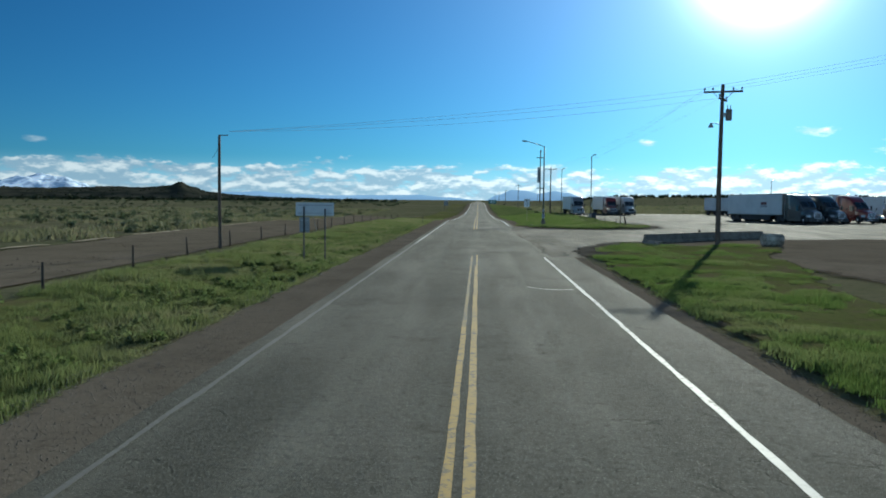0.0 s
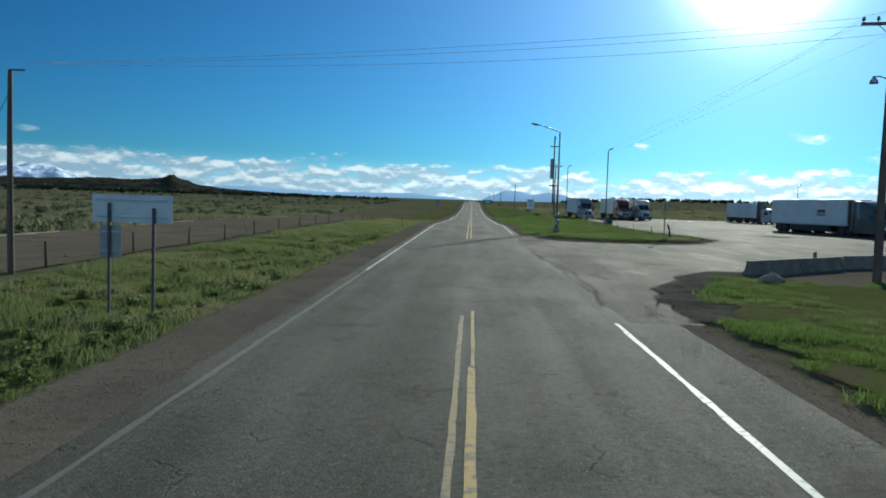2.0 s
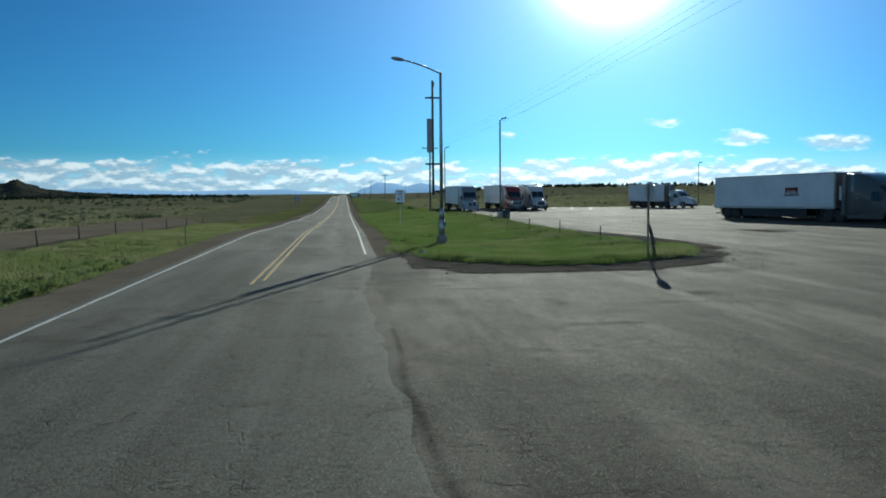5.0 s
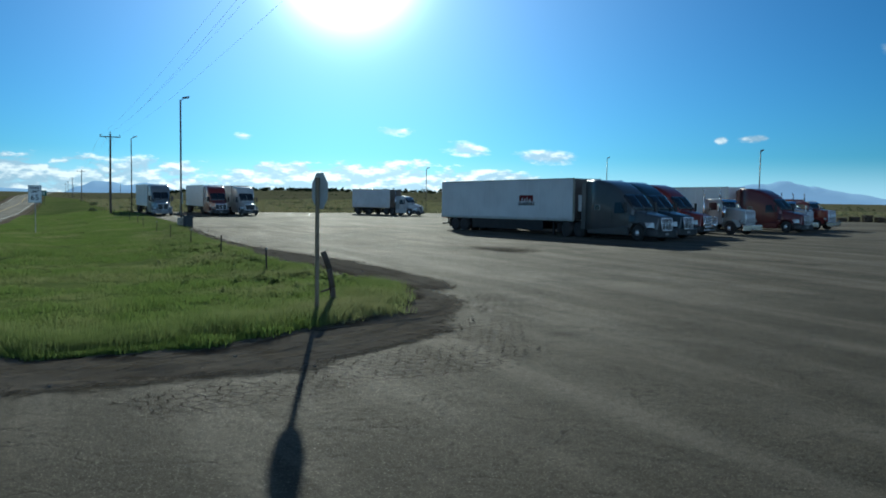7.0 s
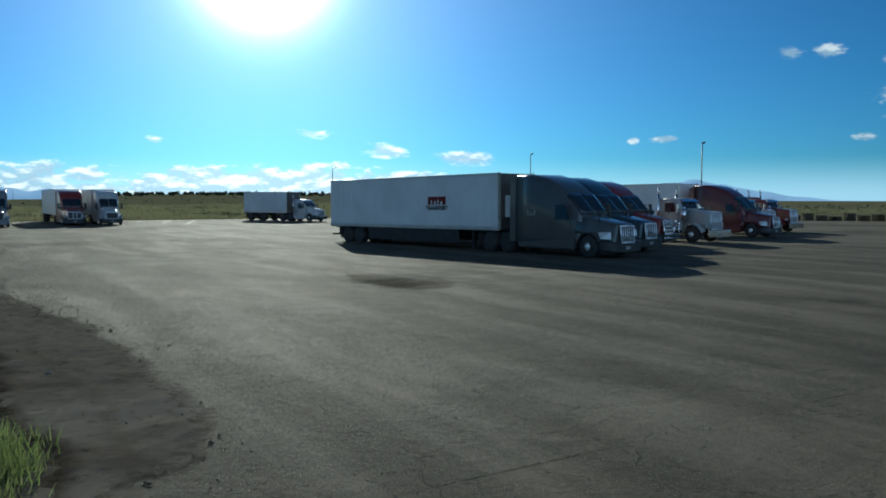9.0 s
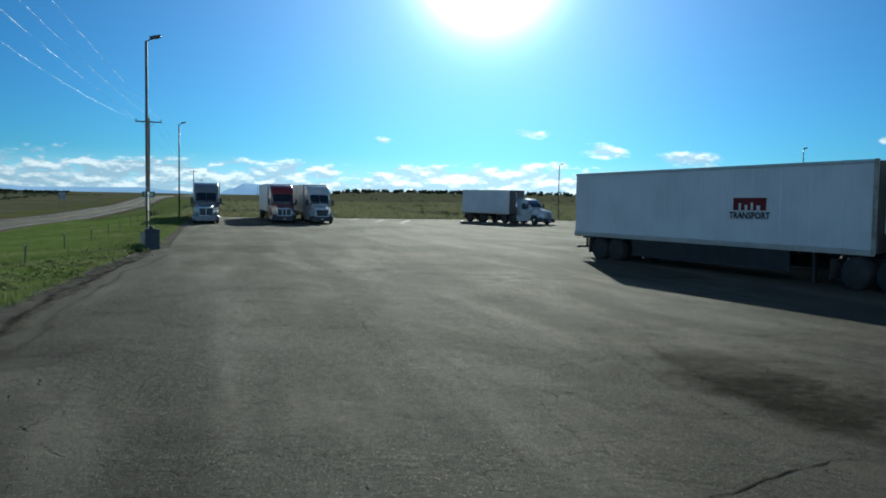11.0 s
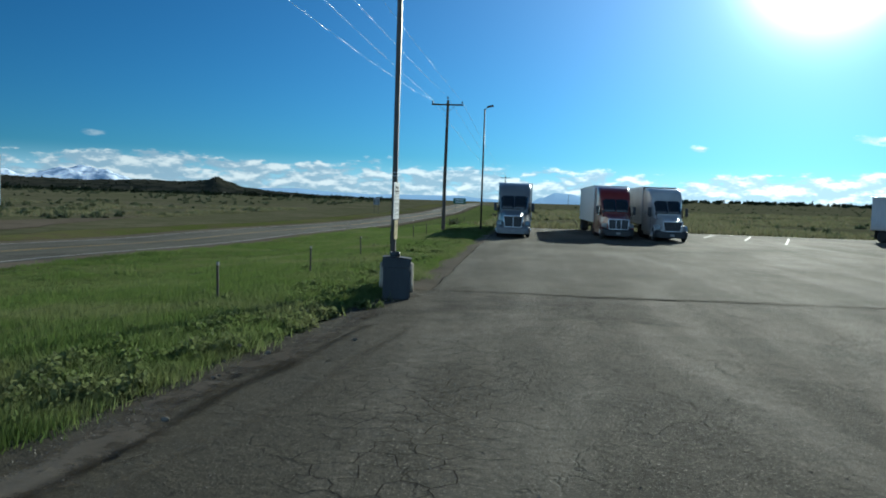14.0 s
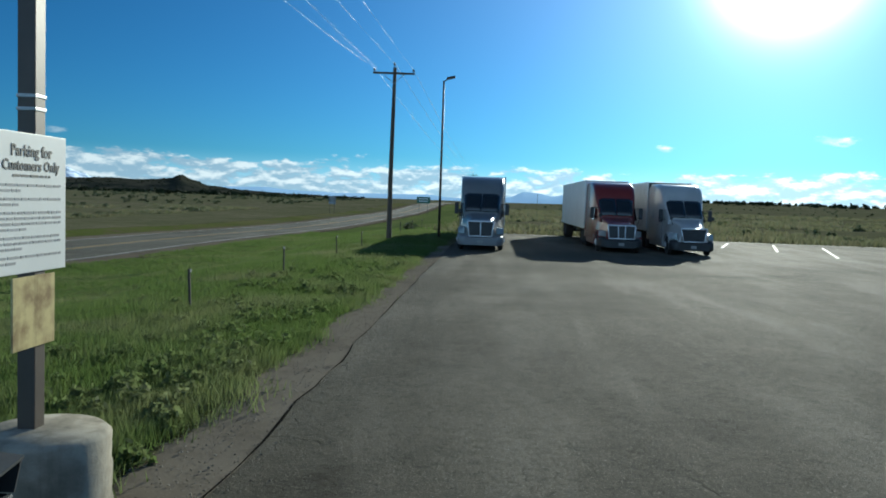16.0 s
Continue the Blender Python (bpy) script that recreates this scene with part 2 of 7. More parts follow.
def earth(name, colors, pebble=0.4, bump=0.6, scale=1.0, feather=False, holes=0.0, film=0.0, most=1.0):
    """Bare or overgrown ground from four colours at growing scales."""
    m = bpy.data.materials.new(name)
    m.use_nodes = True
    g = Nodes(m.node_tree)
    at = g.add("ShaderNodeTexCoord").outputs["Object"]
    n0 = g.noise(at, 0.035 * scale, 5.0, 0.6)
    n1 = g.noise(at, 0.35 * scale, 6.0, 0.62, 0.3)
    n2 = g.noise(at, 3.5 * scale, 6.0, 0.65)
    n3 = g.noise(at, 30.0 * scale, 3.0, 0.7)
    color = g.mix(g.ramp(n0, 0.38, 0.62), (*colors[0], 1), (*colors[1], 1))
    color = g.mix(g.ramp(n1, 0.45, 0.68), color, (*colors[2], 1))
    color = g.mix(g.math("MULTIPLY", g.ramp(n2, 0.5, 0.72), 0.7), color, (*colors[3], 1))
    color = g.mix(g.math("MULTIPLY", g.ramp(n3, 0.58, 0.7), pebble), color, (0.30, 0.27, 0.23, 1))
    height = g.math("ADD", g.math("MULTIPLY", n2, 0.7), g.math("MULTIPLY", n3, 0.35))
    b = g.add("ShaderNodeBump", inputs={"Height": height, "Strength": bump, "Distance": 0.06})
    p = g.add("ShaderNodeBsdfPrincipled", inputs={"Base Color": color, "Roughness": 1.0, "Normal": b.outputs[0], "Specular IOR Level": 0.0})
    out = p.outputs[0]
    if feather:
        rim = g.add("ShaderNodeAttribute", attribute_name="rim").outputs["Fac"]
        ragged = g.math("ADD", g.math("MULTIPLY", n2, 0.9), g.math("MULTIPLY", n3, 0.5))
        keep = g.math("SUBTRACT", g.math("MULTIPLY", rim, 1.45), ragged)
        if holes:
            keep = g.math("MINIMUM", keep, g.math("SUBTRACT", g.math("ADD", n1, g.math("MULTIPLY", n2, 0.3)), holes))
        clear = g.add("ShaderNodeBsdfTransparent")
        cover = g.math("MULTIPLY", g.ramp(keep, -0.18, 0.34), most)
        if film:
            cover = g.math("MULTIPLY", g.ramp(g.math("MULTIPLY", rim, g.math("ADD", g.math("MULTIPLY", n1, 0.8), g.math("MULTIPLY", n2, 0.5))), 0.30, 0.85), film)
        out = g.add("ShaderNodeMixShader", inputs={0: cover, 1: clear.outputs[0], 2: out}).outputs[0]
    g.add("ShaderNodeOutputMaterial", inputs={0: out})
    return m


def leafy(name, a, b, c, glow=0.35):
    """Grass and leaves: varied from blade to blade, some light passing through."""
    m = bpy.data.materials.new(name)
    m.use_nodes = True
    g = Nodes(m.node_tree)
    geo = g.add("ShaderNodeNewGeometry")
    at = g.add("ShaderNodeTexCoord").outputs["Object"]
    n = g.noise(at, 0.22, 4.0)
    color = g.mix(geo.outputs["Random Per Island"], (*a, 1), (*b, 1))
    color = g.mix(g.math("MULTIPLY", g.ramp(n, 0.45, 0.7), 0.75), color, (*c, 1))
    n2 = g.noise(at, 1.3, 4.0, 0.6)
    color = g.mix(g.math("MULTIPLY", g.ramp(n2, 0.54, 0.70), 0.55), color, (a[0] * 0.55, a[1] * 0.60, a[2] * 0.7, 1))
    d = g.add("ShaderNodeBsdfPrincipled", inputs={"Base Color": color, "Roughness": 0.75, "Specular IOR Level": 0.12})
    t = g.add("ShaderNodeBsdfTranslucent", inputs={"Color": color})
    mixed = g.add("ShaderNodeMixShader", inputs={0: glow, 1: d.outputs[0], 2: t.outputs[0]})
    g.add("ShaderNodeOutputMaterial", inputs={0: mixed.outputs[0]})
    return m


def worn_paint(name, paint, under, wear=0.5):
    m = bpy.data.materials.new(name)
    m.use_nodes = True
    g = Nodes(m.node_tree)
    at = g.add("ShaderNodeTexCoord").outputs["Object"]
    n1 = g.noise(at, 7.0, 8.0, 0.7)
    n2 = g.noise(at, 0.3, 4.0)
    k = g.ramp(g.math("ADD", n1, g.math("MULTIPLY", n2, 0.45)), 0.62 + 0.2 * (1 - wear), 0.80 + 0.2 * (1 - wear))
    color = g.mix(k, (*paint, 1), (*under, 1))
    color = g.mix(g.math("MULTIPLY", g.noise(at, 1.7, 5.0), 0.35), color, (under[0], under[1], under[2], 1))
    p = g.add("ShaderNodeBsdfPrincipled", inputs={"Base Color": color, "Roughness": 0.7, "Specular IOR Level": 0.35})
    g.add("ShaderNodeOutputMaterial", inputs={0: p.outputs[0]})
    return m


def glass_dark(name, tint=(0.012, 0.014, 0.016)):
    m = bpy.data.materials.new(name)
    m.use_nodes = True
    g = Nodes(m.node_tree)
    at = g.add("ShaderNodeTexCoord").outputs["Object"]
    n = g.noise(at, 2.0, 5.0)
    color = g.mix(n, (*tint, 1), (tint[0] * 2.2, tint[1] * 2.2, tint[2] * 2.2, 1))
    p = g.add("ShaderNodeBsdfPrincipled", inputs={"Base Color": color, "Roughness": 0.06, "Specular IOR Level": 0.6})
    g.add("ShaderNodeOutputMaterial", inputs={0: p.outputs[0]})
    return m


M_ROAD = asphalt("road_asphalt", (0.086, 0.083, 0.066), (0.145, 0.139, 0.112), 0.35, True, 0.35, dust=0.25)
M_LOT = asphalt("old_lot_asphalt", (0.049, 0.045, 0.034), (0.090, 0.081, 0.061), 0.4, False, 0.5, dust=0.7, uneven=2.6)
M_OVERLAY = asphalt("overlay_asphalt", (0.062, 0.057, 0.043), (0.112, 0.103, 0.078), 0.25, False, 0.4, dust=0.3)
M_CRACK = surface("crack_shadow", (0.040, 0.036, 0.029), (0.060, 0.053, 0.043), 0.95, spec=0.0)
M_YELLOW = worn_paint("yellow_line_paint", (0.44, 0.27, 0.032), (0.15, 0.115, 0.055), 0.6)
M_YELLOW_THIN = worn_paint("thin_yellow_paint", (0.30, 0.20, 0.045), (0.125, 0.115, 0.085), 0.7)
M_WHITE_LINE = worn_paint("white_line_paint", (0.56, 0.55, 0.51), (0.15, 0.14, 0.12), 0.5)
M_OLD_LINE = worn_paint("old_parking_paint", (0.50, 0.49, 0.45), (0.11, 0.10, 0.08), 1.0)
M_FADED_LINE = worn_paint("faded_line_paint", (0.150, 0.144, 0.124), (0.125, 0.119, 0.100), 1.0)
M_FIELD = earth("sage_field", ((0.126, 0.124, 0.070), (0.160, 0.144, 0.092), (0.094, 0.102, 0.052), (0.058, 0.066, 0.035)), 0.05, 0.8)
M_VERGE = earth("verge_soil", ((0.096, 0.118, 0.032), (0.138, 0.138, 0.058), (0.128, 0.106, 0.066), (0.062, 0.068, 0.026)), 0.05, 0.9, 1.6, feather=True)
M_ISLAND = earth("island_turf", ((0.108, 0.148, 0.044), (0.150, 0.172, 0.064), (0.092, 0.126, 0.040), (0.070, 0.088, 0.034)), 0.05, 0.9, 1.6, feather=True)
M_DIRT = earth("brown_dirt", ((0.150, 0.126, 0.094), (0.178, 0.148, 0.112), (0.128, 0.108, 0.078), (0.096, 0.088, 0.060)), 0.2, 0.45, feather=True)
M_GRAVEL = earth("gravel_shoulder", ((0.150, 0.126, 0.096), (0.178, 0.150, 0.116), (0.126, 0.107, 0.082), (0.094, 0.080, 0.062)), 0.4, 0.45, feather=True)
M_MUD = earth("dark_mud_edge", ((0.130, 0.115, 0.094), (0.175, 0.157, 0.130), (0.092, 0.080, 0.064), (0.046, 0.040, 0.032)), 0.4, 0.7, 1.5, feather=True, most=0.85)
M_BROKEN = earth("broken_asphalt", ((0.044, 0.038, 0.028), (0.060, 0.052, 0.039), (0.036, 0.031, 0.024), (0.026, 0.023, 0.018)), 0.35, 0.9, 1.4, True, 0.0, 0.42)
M_RUT = earth("wet_rut_mud", ((0.040, 0.034, 0.026), (0.055, 0.047, 0.036), (0.034, 0.029, 0.022), (0.024, 0.021, 0.016)), 0.2, 0.8, 2.0, True, 0.0, 0.75)
M_RIDGE = earth("dry_rut_crust", ((0.165, 0.145, 0.112), (0.205, 0.180, 0.140), (0.140, 0.122, 0.095), (0.090, 0.078, 0.060)), 0.4, 1.0, 2.0, True, 0.0, 0.40)
M_SCUFF = earth("dark_tyre_film", ((0.038, 0.034, 0.026), (0.050, 0.044, 0.033), (0.034, 0.030, 0.023), (0.026, 0.023, 0.018)), 0.25, 0.8, 1.6, True, 0.0, 0.15)
M_SILT = earth("pale_silt_film", ((0.36, 0.33, 0.27), (0.42, 0.385, 0.32), (0.31, 0.285, 0.23), (0.20, 0.18, 0.145)), 0.3, 0.15, 1.6, True, 0.0, 0.45)
M_PALE_GRAVEL = earth("pale_gravel", ((0.185, 0.162, 0.126), (0.220, 0.192, 0.150), (0.150, 0.130, 0.100), (0.105, 0.091, 0.070)), 0.4, 0.2, feather=True)
M_LIP = surface("deep_crack_and_lip_shade", (0.016, 0.015, 0.013), (0.028, 0.025, 0.021), 0.95, spec=0.0)
M_CLOD = surface("dry_mud_clod", (0.085, 0.072, 0.054), (0.044, 0.038, 0.029), 0.95, 0, 6.0, 60.0, 0.9, 0.4, spec=0.0)
M_PALE_EARTH = earth("pale_sand", ((0.36, 0.31, 0.22), (0.42, 0.36, 0.26), (0.30, 0.26, 0.18), (0.24, 0.2, 0.14)), 0.2, 0.2, feather=True)
M_FIELD_GRASS = leafy("field_bunch_grass", (0.140, 0.152, 0.072), (0.205, 0.200, 0.108), (0.250, 0.215, 0.138), 0.4)
M_GRASS = leafy("verge_grass", (0.120, 0.160, 0.050), (0.190, 0.215, 0.084), (0.250, 0.235, 0.130), 0.5)
M_LUSH = leafy("lush_grass", (0.088, 0.146, 0.033), (0.142, 0.190, 0.055), (0.205, 0.212, 0.100), 0.5)
M_SAGE = leafy("sagebrush_leaves", (0.080, 0.100, 0.044), (0.120, 0.140, 0.072), (0.150, 0.152, 0.090), 0.25)
M_WEED = leafy("weed_leaves", (0.100, 0.146, 0.042), (0.152, 0.188, 0.070), (0.200, 0.206, 0.105), 0.55)
M_JUNIPER = leafy("juniper_needles", (0.018, 0.028, 0.012), (0.030, 0.042, 0.018), (0.040, 0.050, 0.022), 0.05)
M_WOOD = surface("weathered_pole_wood", (0.120, 0.088, 0.062), (0.060, 0.045, 0.034), 0.9, 0, 0.8, 30.0, 0.7, 0.5, stains=0.4)
M_POST = surface("grey_post_wood", (0.095, 0.078, 0.060), (0.050, 0.042, 0.034), 0.9, 0, 2.0, 40.0, 0.7, 0.5, spec=0.1)
M_PLY = surface("bare_plywood", (0.50, 0.42, 0.20), (0.20, 0.135, 0.06), 0.75, 0, 4.5, 14.0, 0.95, 0.2, spec=0.2, stains=0.45)
M_STEEL = surface("galvanised_steel", (0.36, 0.37, 0.37), (0.24, 0.25, 0.25), 0.45, 0.75, 1.5, 25.0, 0.6, 0.1)
M_DARK_STEEL = surface("dark_steel", (0.06, 0.06, 0.062), (0.035, 0.034, 0.034), 0.5, 0.5, 1.5, 25.0, 0.6, 0.1)
M_BROWN_STEEL = surface("bronze_painted_steel", (0.075, 0.058, 0.045), (0.050, 0.040, 0.034), 0.5, 0.2, 1.5, 25.0, 0.6, 0.1)
M_CHROME = surface("chrome", (0.72, 0.72, 0.72), (0.55, 0.55, 0.55), 0.16, 1.0, 2.0, 40.0, 0.5, 0.03)
M_ALU = surface("aluminium", (0.60, 0.61, 0.62), (0.45, 0.46, 0.47), 0.33, 1.0, 2.0, 30.0, 0.5, 0.05)
M_TRIM = surface("bright_polished_trim", (0.78, 0.79, 0.80), (0.66, 0.67, 0.68), 0.25, 0.35, 2.0, 40.0, 0.4, 0.02)
M_FENCE = surface("dark_painted_fence_steel", (0.050, 0.046, 0.038), (0.034, 0.030, 0.026), 0.8, 0, 2.0, 30.0, 0.6, 0.1, spec=0.15)
M_RUBBER = surface("tyre_rubber", (0.022, 0.021, 0.020), (0.045, 0.041, 0.036), 0.85, 0, 2.5, 30.0, 0.7, 0.3)
M_BLACK = surface("black_plastic", (0.018, 0.018, 0.018), (0.035, 0.034, 0.033), 0.55, 0, 2.0, 30.0, 0.6, 0.1)
M_GLASS = glass_dark("dark_window_glass")
M_LAMP = surface("headlight_lens", (0.34, 0.35, 0.35), (0.22, 0.22, 0.22), 0.12, 0.3, 3.0, 30.0, 0.4, 0.02)
M_AMBER = surface("amber_lens", (0.75, 0.30, 0.02), (0.6, 0.2, 0.01), 0.25, 0, 3.0, 30.0, 0.4, 0.02)
M_RED_LENS = surface("red_lens", (0.5, 0.02, 0.015), (0.35, 0.015, 0.01), 0.25, 0, 3.0, 30.0, 0.4, 0.02)
M_EMBLEM = surface("dark_red_print", (0.15, 0.022, 0.020), (0.10, 0.016, 0.015), 0.6, spec=0.2)
M_CONCRETE = surface("weathered_concrete", (0.21, 0.185, 0.150), (0.13, 0.118, 0.095), 0.95, 0, 1.8, 26.0, 0.8, 0.5, spec=0.1, stains=0.5)
M_PALE_CONCRETE = surface("pale_concrete", (0.40, 0.365, 0.295), (0.205, 0.185, 0.145), 0.95, 0, 3.2, 26.0, 0.95, 0.6, spec=0.1, stains=0.45)
M_SIGN_WHITE = surface("white_sign_sheet", (0.64, 0.66, 0.65), (0.54, 0.56, 0.55), 0.5, 0, 2.0, 30.0, 0.4, 0.03, spec=0.3)
M_SIGN_BACK = surface("bare_sign_back", (0.26, 0.262, 0.255), (0.18, 0.182, 0.176), 0.7, 0.1, 2.0, 30.0, 0.6, 0.05)
M_STOP_BACK = surface("pale_sign_back", (0.46, 0.47, 0.46), (0.36, 0.37, 0.36), 0.55, 0.2, 2.0, 30.0, 0.6, 0.05)
M_STAKE = surface("pale_post_wood", (0.24, 0.195, 0.135), (0.14, 0.11, 0.078), 0.9, 0, 2.0, 40.0, 0.7, 0.5, spec=0.1)
M_INK = surface("black_ink", (0.02, 0.02, 0.022), (0.035, 0.035, 0.036), 0.6)
M_GREY_INK = surface("faded_grey_ink", (0.24, 0.25, 0.26), (0.33, 0.34, 0.35), 0.7)
M_GREEN_SIGN = surface("green_sign_sheet", (0.015, 0.11, 0.06), (0.012, 0.08, 0.045), 0.45)
M_BIN = surface("grey_bin_steel", (0.048, 0.053, 0.058), (0.032, 0.036, 0.040), 0.55, 0.1, 1.5, 25.0, 0.6, 0.08, spec=0.3, stains=0.3)
M_BIN_DOOR = surface("pale_bin_panel", (0.15, 0.17, 0.185), (0.10, 0.115, 0.125), 0.45, 0.1, 1.5, 25.0, 0.6, 0.08)
M_TRAILER = surface("white_trailer_skin", (0.66, 0.655, 0.635), (0.55, 0.545, 0.525), 0.42, 0, 0.5, 14.0, 0.6, 0.04, stains=0.12)
M_TRAILER_GREY = surface("grey_white_trailer_skin", (0.58, 0.58, 0.57), (0.44, 0.44, 0.43), 0.5, 0, 0.5, 14.0, 0.7, 0.05, stains=0.25)
M_TRAILER_DARK = surface("dark_trailer_nose", (0.10, 0.085, 0.075), (0.06, 0.052, 0.046), 0.6, 0, 0.8, 18.0, 0.7, 0.1)
M_CAPROCK = surface("grey_rock", (0.200, 0.178, 0.145), (0.115, 0.102, 0.084), 0.95, 0, 2.0, 20.0, 0.8, 0.6, spec=0.05)


# ---- building helpers ----
def part(name, bm, material, parent, label=""):
    """Links a bmesh as one mesh object under a thing or a part."""
    me = bpy.data.meshes.new(name)
    bm.normal_update()
    bm.to_mesh(me)
    bm.free()
    me.materials.append(material)
    ob = new(name, me)
    if parent is not None:
        ob.parent = parent
    if label:
        tagged(ob, label)
    return ob


def thing(name, label, category, m, group="", kind=""):
    ob = new(name)
    ob.empty_display_size = 0.3
    ob.matrix_world = m
    return tagged(ob, label, category, group, kind)


def box(bm, c, s, bevel=0.0, rz=0.0, rx=0.0):
    """A box with centre c and size s, edges bevelled."""
    made = bmesh.ops.create_cube(bm, size=1.0)["verts"]
    m = pose(*c, rx, 0, rz) @ Matrix.Diagonal((*s, 1))
    bmesh.ops.transform(bm, matrix=m, verts=made)
    if bevel:
        edges = list({e for v in made for e in v.link_edges})
        bmesh.ops.bevel(bm, geom=edges, offset=bevel, segments=2, affect="EDGES", profile=0.6)
    return bm


def rod(bm, a, b, r0, r1=None, n=10, caps=True):
    """A round bar from a to b."""
    a, b = Vector(a), Vector(b)
    r1 = r0 if r1 is None else r1
    q = (b - a).to_track_quat("Z", "Y")
    rings = []
    for p, r in ((a, r0), (b, r1)):
        rings.append([bm.verts.new(p + q @ Vector((r * math.cos(2 * math.pi * i / n), r * math.sin(2 * math.pi * i / n), 0))) for i in range(n)])
    for i in range(n):
        f = bm.faces.new((rings[0][i], rings[0][(i + 1) % n], rings[1][(i + 1) % n], rings[1][i]))
        f.smooth = n > 6
    if caps:
        bm.faces.new(rings[0][::-1])
        bm.faces.new(rings[1])
    return bm


def pipe(bm, points, r, n=8):
    for a, b in zip(points[:-1], points[1:]):
        rod(bm, a, b, r, r, n)
    return bm


def loft(bm, sections, seg=4, smooth=True):
    """A body drawn through rounded-rectangle sections: (y, half width at the foot, half width at the top, z low, z high, corner)."""
    rings = []
    for y, wb, wt, z0, z1, c in sections:
        ring = []
        for (sx, sz) in ((1, 1), (-1, 1), (-1, -1), (1, -1)):
            start = {(1, 1): 0, (-1, 1): 90, (-1, -1): 180, (1, -1): 270}[(sx, sz)]
            w = wt if sz > 0 else wb
            cc = min(c, w * 0.9, (z1 - z0) * 0.45)
            cx, cz = sx * (w - cc), (z1 - cc) if sz > 0 else (z0 + cc)
            for k in range(seg + 1):
                a = radians(start + 90 * k / seg)
                ring.append(bm.verts.new((cx + cc * math.cos(a), y, cz + cc * math.sin(a))))
        rings.append(ring)
    n = len(rings[0])
    for r0, r1 in zip(rings[:-1], rings[1:]):
        for i in range(n):
            f = bm.faces.new((r0[i], r0[(i + 1) % n], r1[(i + 1) % n], r1[i]))
            f.smooth = smooth
    bm.faces.new(rings[0][::-1])
    bm.faces.new(rings[-1])
    bmesh.ops.recalc_face_normals(bm, faces=bm.faces[:])
    return bm


def lathe(bm, profile, n=24, axis="X"):
    """Turns a profile of (along, radius) round an axis."""
    rings = []
    for a, r in profile:
        ring = []
        for i in range(n):
            c, s = math.cos(2 * math.pi * i / n), math.sin(2 * math.pi * i / n)
            ring.append(bm.verts.new((a, r * c, r * s) if axis == "X" else (r * c, r * s, a)))
        rings.append(ring)
    for r0, r1 in zip(rings[:-1], rings[1:]):
        for i in range(n):
            f = bm.faces.new((r0[i], r0[(i + 1) % n], r1[(i + 1) % n], r1[i]))
            f.smooth = True
    if profile[0][1] > 0.001:
        bm.faces.new(rings[0][::-1])
    if profile[-1][1] > 0.001:
        bm.faces.new(rings[-1])
    bmesh.ops.recalc_face_normals(bm, faces=bm.faces[:])
    return bm


def plate(bm, corners, thick):
    """A flat plate through its corners, thickened away from its face."""
    v = [Vector(c) for c in corners]
    n = (v[1] - v[0]).cross(v[2] - v[0]).normalized() * thick
    top = [bm.verts.new(p) for p in v]
    low = [bm.verts.new(p - n) for p in v]
    k = len(v)
    bm.faces.new(top)
    bm.faces.new(low[::-1])
    for i in range(k):
        bm.faces.new((top[(i + 1) % k], top[i], low[i], low[(i + 1) % k]))
    return bm


def lettering(text, size, m, material, parent, name="lettering", bold=0.0):
    """Words in the built-in font, as a thin mesh."""
    cu = bpy.data.curves.new(name, "FONT")
    cu.body, cu.size, cu.align_x, cu.align_y, cu.extrude, cu.offset = text, size, "CENTER", "CENTER", 0.002, bold
    cu.resolution_u = 2
    tmp = bpy.data.objects.new(name, cu)
    scene.collection.objects.link(tmp)
    me = bpy.data.meshes.new_from_object(tmp.evaluated_get(bpy.context.evaluated_depsgraph_get()))
    bpy.data.objects.remove(tmp)
    me.materials.clear()
    me.materials.append(material)
    ob = new(name, me)
    ob.parent = parent
    ob.matrix_local = m
    return ob


def mesh_from(name, verts, faces, material, smooth=False):
    me = bpy.data.meshes.new(name)
    me.from_pydata(verts, [], faces)
    me.materials.append(material)
    if smooth:
        me.polygons.foreach_set("use_smooth", [True] * len(me.polygons))
    return new(name, me)


# ---- terrain ----
def curve_at(v, table):
    """Smooth interpolation in a table of (v, height)."""
    if v <= table[0][0]:
        return table[0][1]
    for (a, za), (b, zb) in zip(table[:-1], table[1:]):
        if v <= b:
            k = (v - a) / (b - a)
            k = k * k * (3 - 2 * k)
            return za + (zb - za) * k
    return table[-1][1]


ROAD_PROFILE = [(100, 0.0), (135, -0.55), (165, -1.0), (230, -1.5), (300, -1.3), (430, 0.7), (520, 1.0), (640, 0.2), (900, 0.0)]


ROW_RISE = 0.12


def island_edge(y):
    """East edge of the grass along the lot."""
    return curve_at(y, [(78, 16.8), (84, 18.6), (95, 18.0), (104, 17.9), (118, 18.6), (128, 19.6), (131, 20.05), (150, 20.0), (185, 20.05)])


def lot_z(x, y):
    """The lot falls a little towards its far end and rises towards the parked row."""
    return -0.19 * step(y, 88, 126) - 0.06 * step(y, 130, 168) + ROW_RISE * step(x, 26, 42) * step(y, 62, 84) * (1 - step(y, 124, 150))


def step(v, a, b):
    k = min(1.0, max(0.0, (v - a) / (b - a)))
    return k * k * (3 - 2 * k)


def road_z(y):
    return curve_at(y, ROAD_PROFILE)


